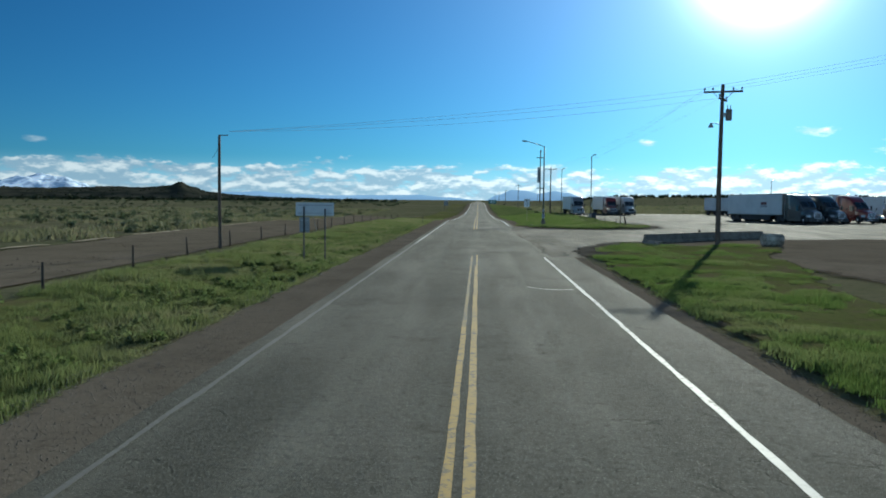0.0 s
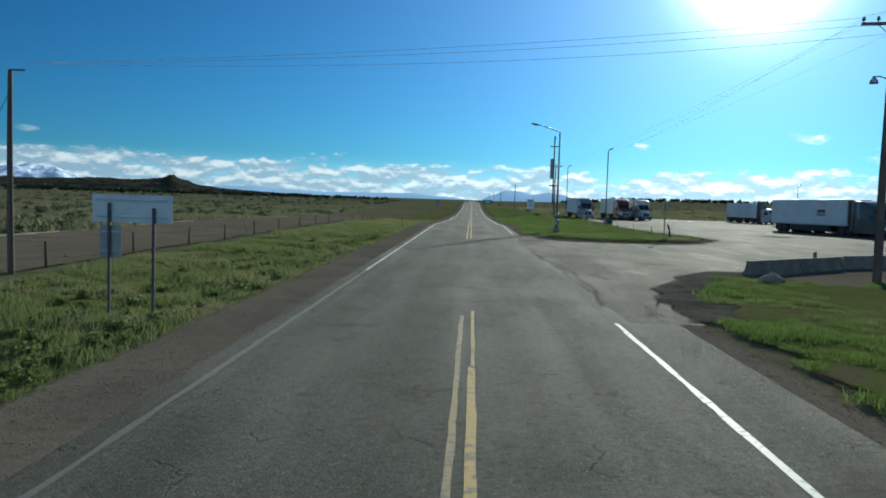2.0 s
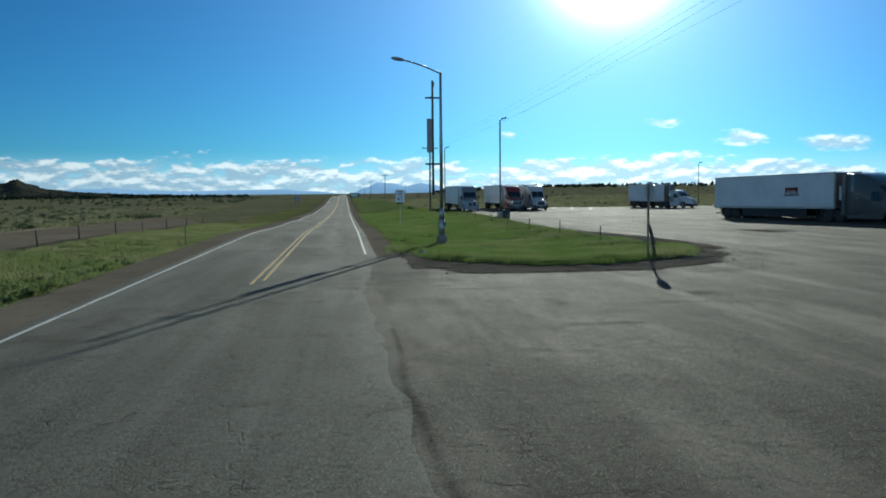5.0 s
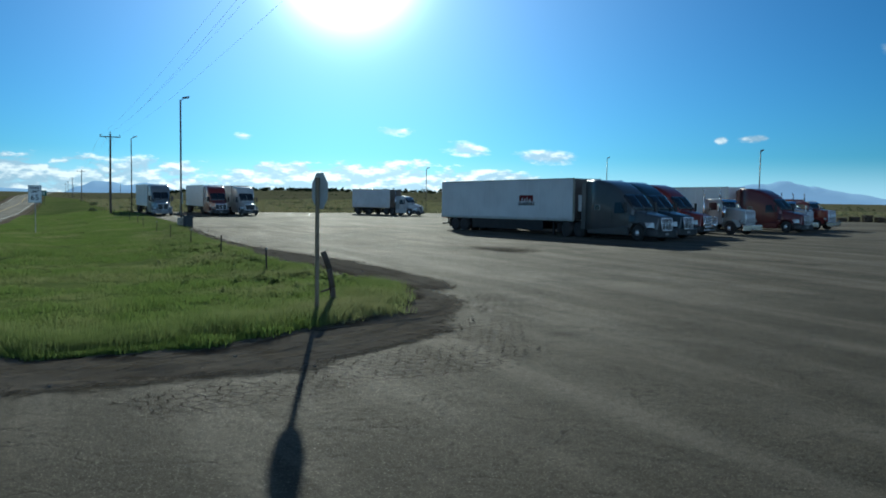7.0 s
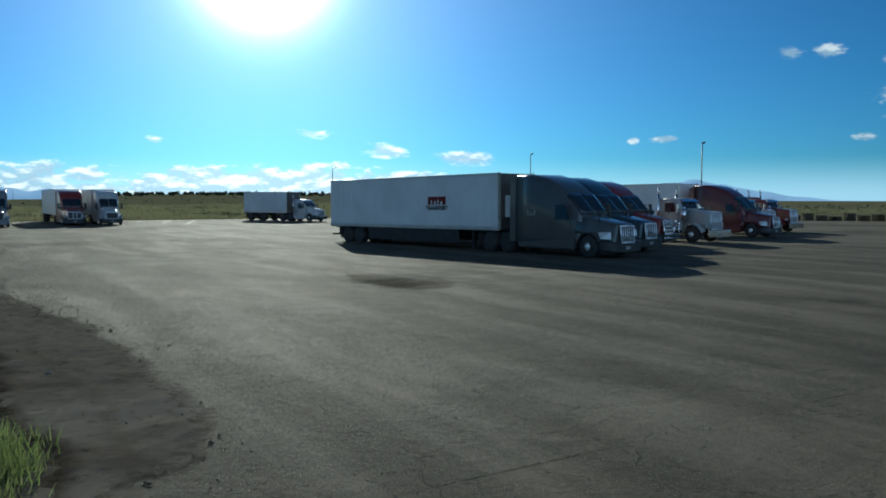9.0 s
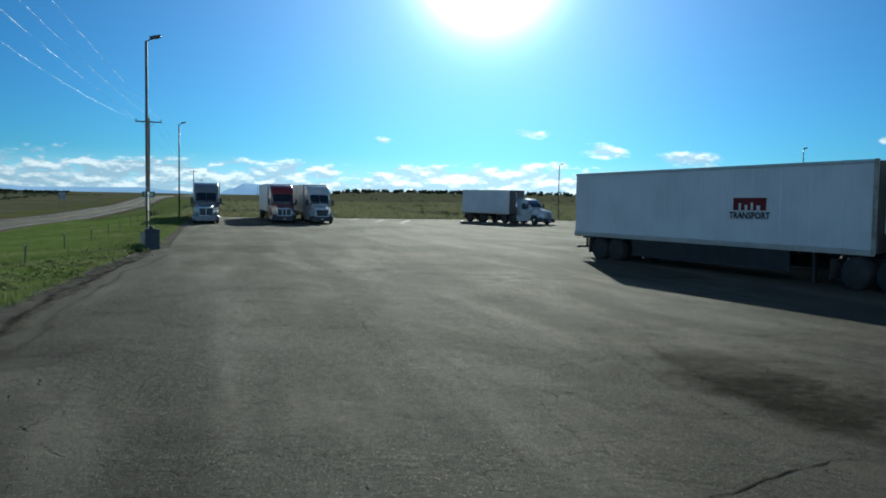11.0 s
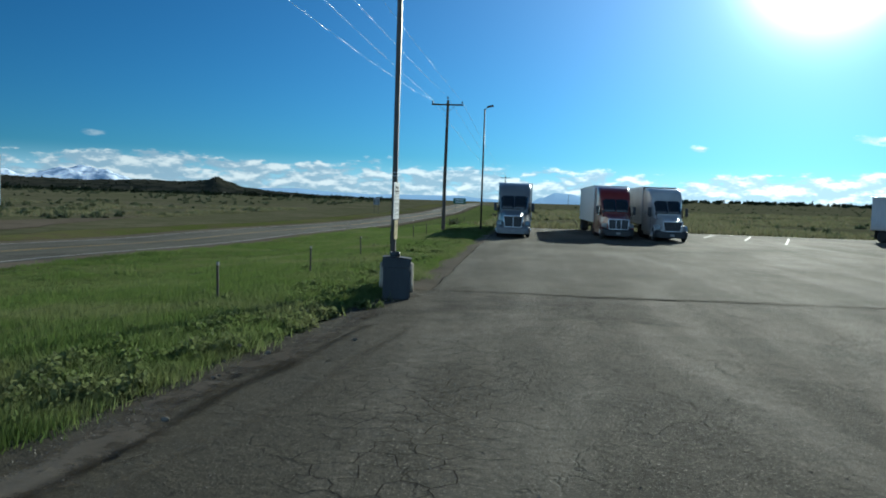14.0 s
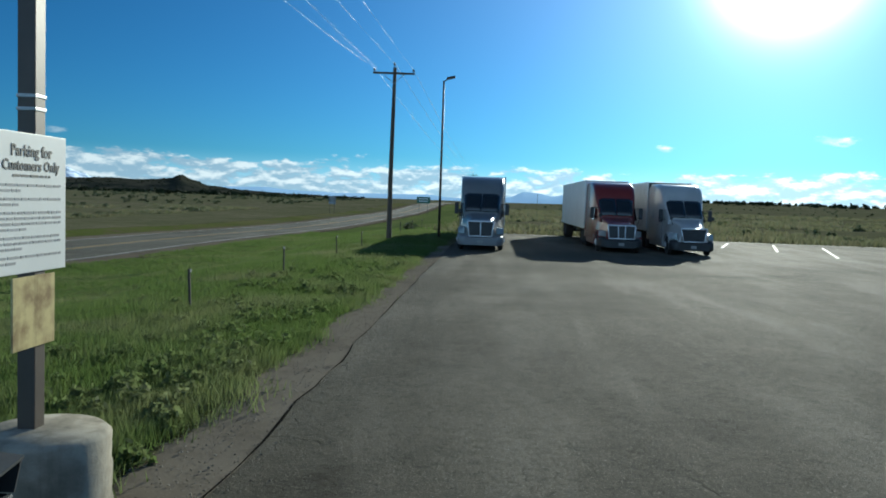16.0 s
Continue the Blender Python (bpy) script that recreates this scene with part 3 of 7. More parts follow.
def land_z(x, y):
    """Height of the open ground."""
    rz = road_z(y)
    if 4.5 < x < 124 and 41 < y < 189 and (y < 72 or x > island_edge(y) + 1.6) and not (x < 23 and y < 57):
        return -0.45
    lumps = 0.10 * noise.noise((x * 0.11, y * 0.11, 0.0)) + 0.35 * noise.noise((x * 0.02, y * 0.02, 5.0)) * step(abs(x - 20), 60, 130)
    if x < 4:
        off = step(-x, 4.4, 7.0)
        z = rz - 0.12 * off - 0.25 * math.exp(-((x + 9.0) / 3.0) ** 2) + lumps * off
        z -= 0.2 * step(-x, 13, 18)
        return z - 0.03
    side = step(x, 5.0, 17.5)
    base = rz * (1 - side) + lot_z(x, y) * side
    dip = -0.22 * math.exp(-((x - 10.0) / 3.5) ** 2) * step(y, 78, 95)
    far = step(y, 186, 196) * step(x, 12, 22)
    ridge = 9.0 * step(math.hypot(x, y - 100), 180, 900) * step(math.atan2(x - 15, y - 60), 0.02, 0.22) * (1 - 0.85 * step(math.atan2(x - 15, y - 60), 0.55, 0.85))
    edge = step(x, 4.4, 6.0)
    return base + dip + lumps * edge * (1.0 if y > 186 or x < 19 else 0.25) - 0.35 * far + ridge - 0.03


def axis_lines(lo, hi, step_in, reach):
    mid = list(np.arange(lo, hi + 0.01, step_in))
    out, d, v = [], step_in, 0.0
    while v < reach:
        d *= 1.22
        v += d
        out.append(v)
    return [lo - v for v in out[::-1]] + mid + [hi + v for v in out]


def build_ground():
    xs = axis_lines(-40, 70, 1.6, 4700)
    ys = axis_lines(-30, 215, 2.0, 4600)
    verts = [(x, y, land_z(x, y)) for y in ys for x in xs]
    w = len(xs)
    faces = [(j * w + i, j * w + i + 1, (j + 1) * w + i + 1, (j + 1) * w + i) for j in range(len(ys) - 1) for i in range(w - 1)]
    ob = mesh_from("ground", verts, faces, M_FIELD, True)
    tagged(ob, "dry sage grassland reaching to the horizon", "ground", kind="structure")


def sheet(name, left, right, y0, y1, lift, material, label, category, zf=None, dy=1.0, nx=8, ragged=0.0, seed=0, lumpy=0.0, fade=0.7):
    """A strip of paving or earth between two edge curves x = left(y), right(y), laid over the land, with ragged edges."""
    zf = zf or land_z
    n = max(2, int((y1 - y0) / dy) + 1)
    verts, rims = [], []
    for j in range(n):
        y = y0 + (y1 - y0) * j / (n - 1)
        a = left(y) + ragged * (noise.noise((y * 0.7, seed, 0)) + 0.5 * noise.noise((y * 2.3, seed, 4)))
        b = right(y) + ragged * (noise.noise((y * 0.7, seed, 9)) + 0.5 * noise.noise((y * 2.3, seed, 14)))
        b = max(b, a + 0.05)
        for i in range(nx + 1):
            x = a + (b - a) * i / nx
            inside = min(x - a, b - x, y - y0, y1 - y)
            soft = min(1.0, max(0.0, inside / fade))
            lump = lumpy * soft * (0.7 + noise.noise((x * 1.1, y * 1.1, 7.0)) + 0.6 * noise.noise((x * 3.1, y * 3.1, 2.0))) if lumpy else 0.0
            verts.append((x, y, zf(x, y) + lift + lump))
            rims.append(soft)
    w = nx + 1
    faces = [(j * w + i, j * w + i + 1, (j + 1) * w + i + 1, (j + 1) * w + i) for j in range(n - 1) for i in range(w - 1)]
    ob = mesh_from(name, verts, faces, material)
    ob.data.attributes.new("rim", "FLOAT", "POINT").data.foreach_set("value", rims)
    return tagged(ob, label, category, kind="structure")


build_ground()
flat = lambda x, y: road_z(y)
lot_flat = lot_z
sheet("road", lambda y: -4.15, lambda y: 4.05 + 1.05 * step(80 - y, 0, 18), -60, 1400, 0.02, M_ROAD, "worn two-lane asphalt highway with faded paint", "road", flat, 2.5, 6, 0.10, 1)
sheet("shoulder", lambda y: -6.1, lambda y: -3.3, -60, 420, 0.012, M_GRAVEL, "brown gravel shoulder beside the asphalt", "shoulder", flat, 1.2, 4, 0.30, 2)
sheet("shoulder", lambda y: 3.2, lambda y: 6.0 + 0.3 * step(y, 34, 42), -60, 40, 0.014, M_GRAVEL, "brown gravel shoulder beside the white edge line", "shoulder", flat, 1.0, 4, 0.22, 3)
sheet("shoulder", lambda y: 3.2, lambda y: 5.7, 80, 420, 0.014, M_GRAVEL, "gravel shoulder along the grass island", "shoulder", flat, 1.2, 4, 0.2, 4)
sheet("dirt_track", lambda y: -26.0 - 0.045 * y, lambda y: -14.6 - 0.008 * y - 20.0 * step(y, 150, 240), -60, 236, 0.05, M_DIRT, "wide strip of bare red-brown dirt along the fence", "dirt track", None, 2.0, 10, 0.8, 5)


# ---- paving of the truck stop ----
def drive_seam(y):
    """Ragged joint between the highway's asphalt and the driveway's."""
    return curve_at(y, [(36, 3.95), (50, 3.8), (60, 3.4), (70, 3.25), (75, 3.6), (80, 4.05)])



sheet("pavement", drive_seam, lambda y: curve_at(y, [(36, 5.7), (40, 5.9), (44, 7.0), (50, 9.8), (55, 18.0), (60, 30.0), (61.5, 120.0)]), 36, 62, 0.021, M_LOT, "broken asphalt driveway mouth", "pavement", lot_flat, 0.8, 24, 0.25, 6)
sheet("pavement", drive_seam, lambda y: 125.0, 61.6, 80.8, 0.024, M_LOT, "broad old asphalt entrance of the truck stop", "pavement", lot_flat, 0.8, 40, 0.2, 7)
sheet("pavement", lambda y: island_edge(y) - 0.5, lambda y: 125.0, 80.4, 132.6, 0.0265, M_LOT, "old cracked grey asphalt of the truck lot", "pavement", lot_flat, 0.8, 40, 0.25, 8)
sheet("pavement", lambda y: island_edge(y) + 0.33, lambda y: 125.0, 131.9, 190, 0.036, M_OVERLAY, "newer asphalt overlay with a ragged edge", "pavement", lot_flat, 0.8, 40, 0.12, 9)
sheet("pavement", lambda y: 11.5 + (40 - y) * 0.1, lambda y: 125.0, -20, 64, 0.008, M_GRAVEL, "packed gravel yard of the truck stop", "gravel yard", lot_flat, 1.2, 30, 0.5, 10)


def strip(name, points, width, lift, material, label, zf, ragged=0.02, seed=0, category="road marking"):
    """A painted or cracked line through points, with uneven edges."""
    verts, faces = [], []
    dense = []
    for (ax, ay), (bx, by) in zip(points[:-1], points[1:]):
        n = max(1, int(math.hypot(bx - ax, by - ay) / 0.5))
        dense += [(ax + (bx - ax) * k / n, ay + (by - ay) * k / n) for k in range(n)]
    dense.append(points[-1])
    for i, (x, y) in enumerate(dense):
        px, py = dense[max(0, i - 1)]
        qx, qy = dense[min(len(dense) - 1, i + 1)]
        d = Vector((qx - px, qy - py)).normalized()
        for side in (1, -1):
            w = width / 2 + ragged * (noise.noise((i * 0.45, seed + side * 3.3, 0)) + 0.6 * noise.noise((i * 1.7, seed + side * 3.3, 2)))
            vx, vy = x - d.y * w * side, y + d.x * w * side
            verts.append((vx, vy, zf(vx, vy) + lift))
    faces = [(2 * i + 1, 2 * i + 3, 2 * i + 2, 2 * i) for i in range(len(dense) - 1)]
    ob = mesh_from(name, verts, faces, material)
    return tagged(ob, label, category, kind="structure")


strip("road_marking", [(0.22, -40), (0.22, 30.5)], 0.125, 0.026, M_YELLOW, "worn yellow centre line", flat, 0.016, 1)
strip("road_marking", [(0.245, 30.4), (0.245, 37.0)], 0.075, 0.026, M_YELLOW, "yellow centre line worn narrow", flat, 0.012, 1)
strip("road_marking", [(-0.01, -40), (-0.01, 14)], 0.11, 0.026, M_YELLOW, "worn yellow centre line", flat, 0.015, 2)
strip("road_marking", [(-0.01, 14), (-0.01, 36.2)], 0.09, 0.026, M_YELLOW_THIN, "yellow centre line worn almost away", flat, 0.02, 2)
strip("road_marking", [(0.14, 73), (0.14, 520)], 0.11, 0.026, M_YELLOW, "worn yellow centre line", flat, 0.018, 3)
strip("road_marking", [(-0.14, 72), (-0.14, 520)], 0.10, 0.026, M_YELLOW, "worn yellow centre line", flat, 0.02, 4)
strip("road_marking", [(3.60, -40), (3.60, 35.8)], 0.115, 0.026, M_WHITE_LINE, "chipped white edge line", flat, 0.028, 5)
strip("road_marking", [(3.62, 83), (3.62, 520)], 0.11, 0.026, M_WHITE_LINE, "chipped white edge line", flat, 0.02, 6)
strip("road_marking", [(-3.76, -40), (-3.76, 47)], 0.10, 0.026, M_FADED_LINE, "faded white edge line", flat, 0.03, 7)
strip("road_marking", [(-3.76, 47), (-3.76, 520)], 0.11, 0.026, M_WHITE_LINE, "chipped white edge line", flat, 0.02, 8)
strip("road_marking", [(1.9, 22.35), (2.2, 21.85), (2.55, 21.62), (3.0, 21.55), (3.35, 21.7)], 0.16, 0.0265, M_OLD_LINE, "smeared white paint scuff across the lane", flat, 0.06, 41)
rnd = random.Random(4)


def wander(x0, y0, x1, y1, amp, n=14):
    return [(x0 + (x1 - x0) * k / n + rnd.uniform(-amp, amp), y0 + (y1 - y0) * k / n + rnd.uniform(-amp, amp)) for k in range(n + 1)]


for cy in (22.2, 38.7, 43.0):
    strip("crack", wander(-3.9, cy, 3.9, cy + 0.5, 0.12), 0.022, 0.025, M_CRACK, "crack across the asphalt", flat, 0.02, cy, "crack")
strip("crack", wander(23.6, 131.62, 26.9, 131.72, 0.06, 14), 0.055, 0.0405, M_LIP, "crumbled hollow in the seam of the asphalt", lot_flat, 0.08, 33, "crack")
strip("crack", wander(20.5, 131.75, 45.0, 132.5, 0.16, 60), 0.035, 0.040, M_CRACK, "broken seam between old and new asphalt", lot_flat, 0.05, 3, "crack")
for x0, y0, x1, y1 in ((24.6, 124, 24.2, 131.8), (25.4, 100, 26.2, 110), (19.8, 104, 24.0, 105.2), (34, 112, 46, 118)):
    strip("crack", wander(x0, y0, x1, y1, 0.14, 18), 0.014, 0.030, M_CRACK, "crack in old asphalt", lot_flat, 0.02, x0, "crack")
for x0, y0, x1, y1 in ((38.0, 179.5, 40.6, 187.0), (40.6, 176.5, 43.8, 186.5), (42.4, 172.0, 46.6, 184.5)):
    strip("road_marking", [(x0, y0), (x1, y1)], 0.16, 0.040, M_OLD_LINE, "worn white parking line", lot_flat, 0.03, x0)

# muddy rims where the grass breaks off
sheet("mud_edge", lambda y: curve_at(y, [(72.6, 9.0), (74.0, 5.6), (76.5, 4.9), (77.5, 11.0), (78.5, 15.4), (84.5, 17.4)]), lambda y: curve_at(y, [(72.6, 11.0), (73.4, 14.5), (76.5, 18.2), (80, 20.1), (84.5, 21.0)]), 72.6, 84.5, 0.036, M_MUD, "churned dark mud round the grass island", "mud", lot_flat, 0.2, 70, 0.5, 21, 0.045, 1.7)
sheet("mud_edge", lambda y: island_edge(y) - 0.6, lambda y: island_edge(y) + float(np.interp(y, [81.5, 84, 92, 99, 106, 128], [2.4, 2.8, 3.1, 2.1, 1.5, 0.7])), 81.5, 131, 0.034, M_MUD, "dark broken soil beside the asphalt", "mud", lot_flat, 0.25, 18, 0.35, 22, 0.04, 1.1)
sheet("mud_edge", lambda y: island_edge(y) - 0.75, lambda y: island_edge(y) + 0.6, 131.5, 170, 0.030, M_PALE_GRAVEL, "pale gravel rim beside the overlay", "gravel", lot_flat, 0.25, 8, 0.18, 23, 0.004, 0.35)
sheet("mud_edge", lambda y: curve_at(y, [(-10, 5.6), (30, 5.7), (37, 6.6), (41, 8.6)]), lambda y: curve_at(y, [(-10, 6.3), (30, 6.5), (37, 7.8), (41, 9.4)]), -10, 41, 0.037, M_MUD, "dark soil rim of the verge", "mud", lot_flat, 0.3, 6, 0.25, 24, 0.02)


sheet("mud_edge", lambda y: curve_at(y, [(36, 5.2), (40.5, 5.3), (43, 5.8), (48, 7.7), (52, 10.0)]), lambda y: curve_at(y, [(36, 7.2), (42, 8.8), (47, 11.4), (52, 13.2)]), 36, 52, 0.044, M_MUD, "churned mud at the driveway corner", "mud", lot_flat, 0.2, 36, 0.5, 25, 0.04, 0.7)
# worn, dark broken places in the driveway
def oval(cx, rx, cy, ry, side):
    return lambda y: cx + side * rx * math.sqrt(max(0.0, 1 - ((y - cy) / ry) ** 2))


for k, (cx, rx, cy, ry) in enumerate(((7.9, 1.0, 66.6, 1.4), (9.0, 1.1, 64.8, 0.9), (12.2, 1.3, 67.5, 1.2), (4.3, 0.5, 39.5, 1.5), (31.0, 2.4, 97.6, 3.2), (30.5, 1.9, 96.2, 2.7))):
    sheet("broken_patch", oval(cx, rx, cy, ry, -1), oval(cx, rx, cy, ry, 1), cy - ry, cy + ry, 0.031, M_BROKEN, "dark broken place in the asphalt", "asphalt", lot_flat, 0.2, 16, 0.3, 70 + k, 0.0, 1.1)


def crazing(name, label, zone, cell, width, lift, seed, zf):
    """Alligator cracks: a warped net of thin dark gaps that fills a rounded zone (x, y, half-widths)."""
    rng = random.Random(seed)
    cx, cy, rx, ry = zone
    half = cell * 0.58
    nx, ny = int(2 * rx / half), int(2 * ry / cell)
    node = {(i, j): (cx - rx + half * (i + rng.uniform(-0.38, 0.38)), cy - ry + cell * (j + (0.16 if (i + j) % 2 else -0.16) + rng.uniform(-0.2, 0.2))) for i in range(nx + 1) for j in range(ny + 1)}
    verts, faces = [], []
    for (i, j), a in node.items():
        if ((a[0] - cx) / rx) ** 2 + ((a[1] - cy) / ry) ** 2 > 0.75 + 0.5 * noise.noise((a[0] * 0.9, a[1] * 0.9, seed)):
            continue
        for q in ((i + 1, j),) + (((i, j + 1),) if (i + j) % 2 else ()):
            if q not in node or rng.random() < 0.08:
                continue
            b = node[q]
            d = Vector((b[0] - a[0], b[1] - a[1]))
            s = Vector((-d.y, d.x)).normalized() * width * rng.uniform(0.35, 0.7)
            d = d.normalized() * width * 0.3
            m = ((a[0] + b[0]) / 2 + rng.uniform(-0.12, 0.12) * cell, (a[1] + b[1]) / 2 + rng.uniform(-0.12, 0.12) * cell)
            k = len(verts)
            for px, py, w in ((a[0] - d.x, a[1] - d.y, 0.9), (*m, 1.15), (b[0] + d.x, b[1] + d.y, 0.9)):
                verts += [(px + s.x * w, py + s.y * w, zf(px, py) + lift), (px - s.x * w, py - s.y * w, zf(px, py) + lift)]
            faces += [(k + 1, k + 3, k + 2, k), (k + 3, k + 5, k + 4, k + 2)]
    tagged(mesh_from(name, verts, faces, M_CRACK), label, "crack", kind="stuff")


crazing("crazed_asphalt", "alligator cracks in the driving lane", (2.0, 39.2, 1.2, 1.6), 0.32, 0.011, 0.027, 5, flat)
crazing("crazed_asphalt", "alligator cracks beside the mud of the island", (15.2, 73.5, 2.9, 1.2), 0.21, 0.013, 0.028, 6, lot_flat)
crazing("crazed_asphalt", "alligator cracks beside the mud of the island", (17.6, 75.8, 1.3, 1.7), 0.20, 0.012, 0.028, 7, lot_flat)
crazing("crazed_asphalt", "alligator cracks beside the mud of the island", (19.5, 78.8, 1.1, 2.0), 0.21, 0.011, 0.029, 17, lot_flat)
crazing("crazed_asphalt", "alligator cracks beside the mud of the island", (12.0, 72.5, 2.0, 0.8), 0.21, 0.012, 0.029, 18, lot_flat)
crazing("crazed_asphalt", "alligator cracks in the old asphalt", (25.8, 105.5, 1.1, 5.0), 0.30, 0.008, 0.030, 8, lot_flat)
crazing("crazed_asphalt", "alligator cracks in the old asphalt", (25.6, 128.6, 2.6, 2.4), 0.33, 0.009, 0.030, 9, lot_flat)


crazing("crazed_asphalt", "block cracks in the old asphalt near the overlay", (21.5, 120.5, 1.5, 4.6), 0.36, 0.009, 0.030, 10, lot_flat)


def band(name, points, width, lift, material, label, zf, seed=0, lumpy=0.0, ragged=0.12, category="tyre track"):
    """A soft-edged track through points: tyre marks, ruts and dust, fading towards its sides and ends."""
    dense = []
    for (ax, ay), (bx, by) in zip(points[:-1], points[1:]):
        n = max(2, int(math.hypot(bx - ax, by - ay) / 0.22))
        dense += [(ax + (bx - ax) * k / n, ay + (by - ay) * k / n) for k in range(n)]
    dense.append(points[-1])
    for _ in range(6):
        dense = [dense[0]] + [((a[0] + 2 * b[0] + c[0]) / 4, (a[1] + 2 * b[1] + c[1]) / 4) for a, b, c in zip(dense[:-2], dense[1:-1], dense[2:])] + [dense[-1]]
    verts, rims, nx = [], [], 6
    last = len(dense) - 1
    for i, (x, y) in enumerate(dense):
        (px, py), (qx, qy) = dense[max(0, i - 1)], dense[min(last, i + 1)]
        d = Vector((qx - px, qy - py)).normalized()
        w = width * (1 + 2 * ragged * noise.noise((i * 0.11, seed, 1.0)))
        off = ragged * width * noise.noise((i * 0.07, seed, 6.0))
        for k in range(nx + 1):
            u = (k / nx - 0.5) * w + off
            vx, vy = x - d.y * u, y + d.x * u
            soft = min(1.0, 2.2 * min(k, nx - k) / nx, min(i, last - i) * 0.22 / 0.8)
            lump = lumpy * soft * (0.6 + noise.noise((vx * 2.2, vy * 2.2, seed)))
            verts.append((vx, vy, zf(vx, vy) + lift + lump))
            rims.append(soft)
    w = nx + 1
    faces = [(j * w + i + 1, j * w + i, (j + 1) * w + i, (j + 1) * w + i + 1) for j in range(last) for i in range(nx)]
    ob = mesh_from(name, verts, faces, material, True)
    ob.data.attributes.new("rim", "FLOAT", "POINT").data.foreach_set("value", rims)
    return tagged(ob, label, category, kind="structure")


def beside(points, off):
    """The same line, moved sideways."""
    out = []
    for i, (x, y) in enumerate(points):
        (px, py), (qx, qy) = points[max(0, i - 1)], points[min(len(points) - 1, i + 1)]
        d = Vector((qx - px, qy - py)).normalized()
        out.append((x + d.y * off, y - d.x * off))
    return out


# ruts round the driveway's grassy corner
CORNER = [(5.45, 37.9), (6.1, 40.3), (6.95, 43.2), (8.0, 46.3), (9.2, 48.7), (10.6, 50.6)]
for k, (off, w, mat) in enumerate(((0.0, 0.24, M_RUT), (0.34, 0.22, M_RIDGE), (-0.45, 0.26, M_RUT))):
    band("rut", beside(CORNER, off), w, 0.056, mat, "tyre rut pressed into the muddy corner", lot_flat, 30 + k, 0.02 if mat is M_RIDGE else 0.0, 0.3)
sheet("silt_patch", lambda y: 4.45 + 0.55 * (y - 37.1) / 3.4, lambda y: 5.25, 37.0, 40.6, 0.034, M_SILT, "pale worn triangle of dried silt", "silt", lot_flat, 0.12, 12, 0.14, 61, 0.0, 0.20)
# broken, darkened joint between the highway and the driveway, with silt washed against it
JOINT = [(3.75, 38.0), (3.95, 40.7), (4.14, 42.8), (4.18, 44.5), (4.22, 46.7), (4.26, 49.8), (3.99, 52.0), (3.6, 55.7), (3.65, 60.0), (3.7, 64.2)]
for k, (pts, w) in enumerate(((JOINT, 0.42), ([(4.3, 52.0), (5.1, 51.1), (5.55, 49.8), (6.05, 48.8), (6.7, 48.3)], 0.34), ([(3.7, 48.8), (2.75, 45.0), (2.2, 41.7)], 0.5), ([(3.1, 49.6), (2.4, 46.0), (1.7, 42.4)], 0.5))):
    band("dark_streak", pts, w, 0.0335, M_BROKEN if k < 2 else M_SCUFF, "dark broken joint of the driveway" if k < 2 else "faint tyre mark on the lane", lot_flat, 40 + k, 0.0, 0.35, "asphalt")
for k, (cx, rx, cy, ry) in enumerate(((5.1, 0.6, 47.4, 1.9), (4.75, 0.4, 43.4, 1.7), (9.1, 1.6, 54.6, 0.8), (5.9, 0.5, 51.6, 1.2), (5.0, 0.4, 56.5, 2.0), (10.9, 1.3, 66.0, 0.5), (8.1, 1.2, 63.3, 0.6), (6.6, 1.6, 69.6, 0.5))):
    sheet("silt_patch", oval(cx, rx, cy, ry, -1), oval(cx, rx, cy, ry, 1), cy - ry, cy + ry, 0.0325, M_SILT, "pale silt washed over the asphalt", "silt", lot_flat, 0.15, 14, 0.25, 90 + k, 0.0, 0.55)
# the island's rim: dark churned inner strip, paler crust outside
RIM = [(6.1, 79.6), (7.3, 77.2), (9.4, 75.5), (12.0, 75.4), (14.4, 76.4), (16.6, 78.2), (18.4, 80.4), (19.0, 83.2), (18.7, 87.0), (18.6, 92.0)]
for k, (off, w, mat) in enumerate(((0.0, 0.95, M_RUT), (0.85, 0.7, M_RIDGE))):
    band("rut", beside(RIM, off), w, 0.072, mat, "wheel rut in the mud round the grass island", lot_flat, 70 + k, 0.02 if mat is M_RIDGE else 0.0, 0.6)
EDGE = [(18.7, 96.0), (18.75, 101.0), (18.7, 106.0), (18.75, 111.0), (19.0, 116.0), (19.5, 121.0), (20.0, 126.0)]
for k, (off, w, mat) in enumerate(((0.0, 0.5, M_RUT), (0.75, 0.5, M_RIDGE))):
    band("rut", beside(EDGE, off), w, 0.068, mat, "wheel rut in the soil along the lot's edge", lot_flat, 80 + k, 0.015 if mat is M_RIDGE else 0.0, 0.6)
# patch seam and skids on the old lot
SEAM = ((25.0, 93.1), (26.6, 93.6), (28.0, 94.1), (28.9, 94.35), (30.6, 94.2), (32.3, 93.6))
strip("crack", [p for a, b in zip(SEAM[:-1], SEAM[1:]) for p in wander(*a, *b, 0.05, 6)[:-1]] + [SEAM[-1]], 0.014, 0.0335, M_CRACK, "seam along the edge of an asphalt patch", lot_flat, 0.03, 95, "crack")
for k, (pts, w, mat) in enumerate((
        ([(28.9, 94.6), (29.05, 97.2), (29.5, 100.0), (30.6, 103.2)], 0.34, M_SCUFF), ([(29.6, 94.6), (29.8, 97.2), (30.3, 100.0), (31.5, 103.0)], 0.34, M_SCUFF))):
    band("tyre_mark", pts, w, 0.0320, mat, "faint tyre track on the old asphalt", lot_flat, 90 + k)
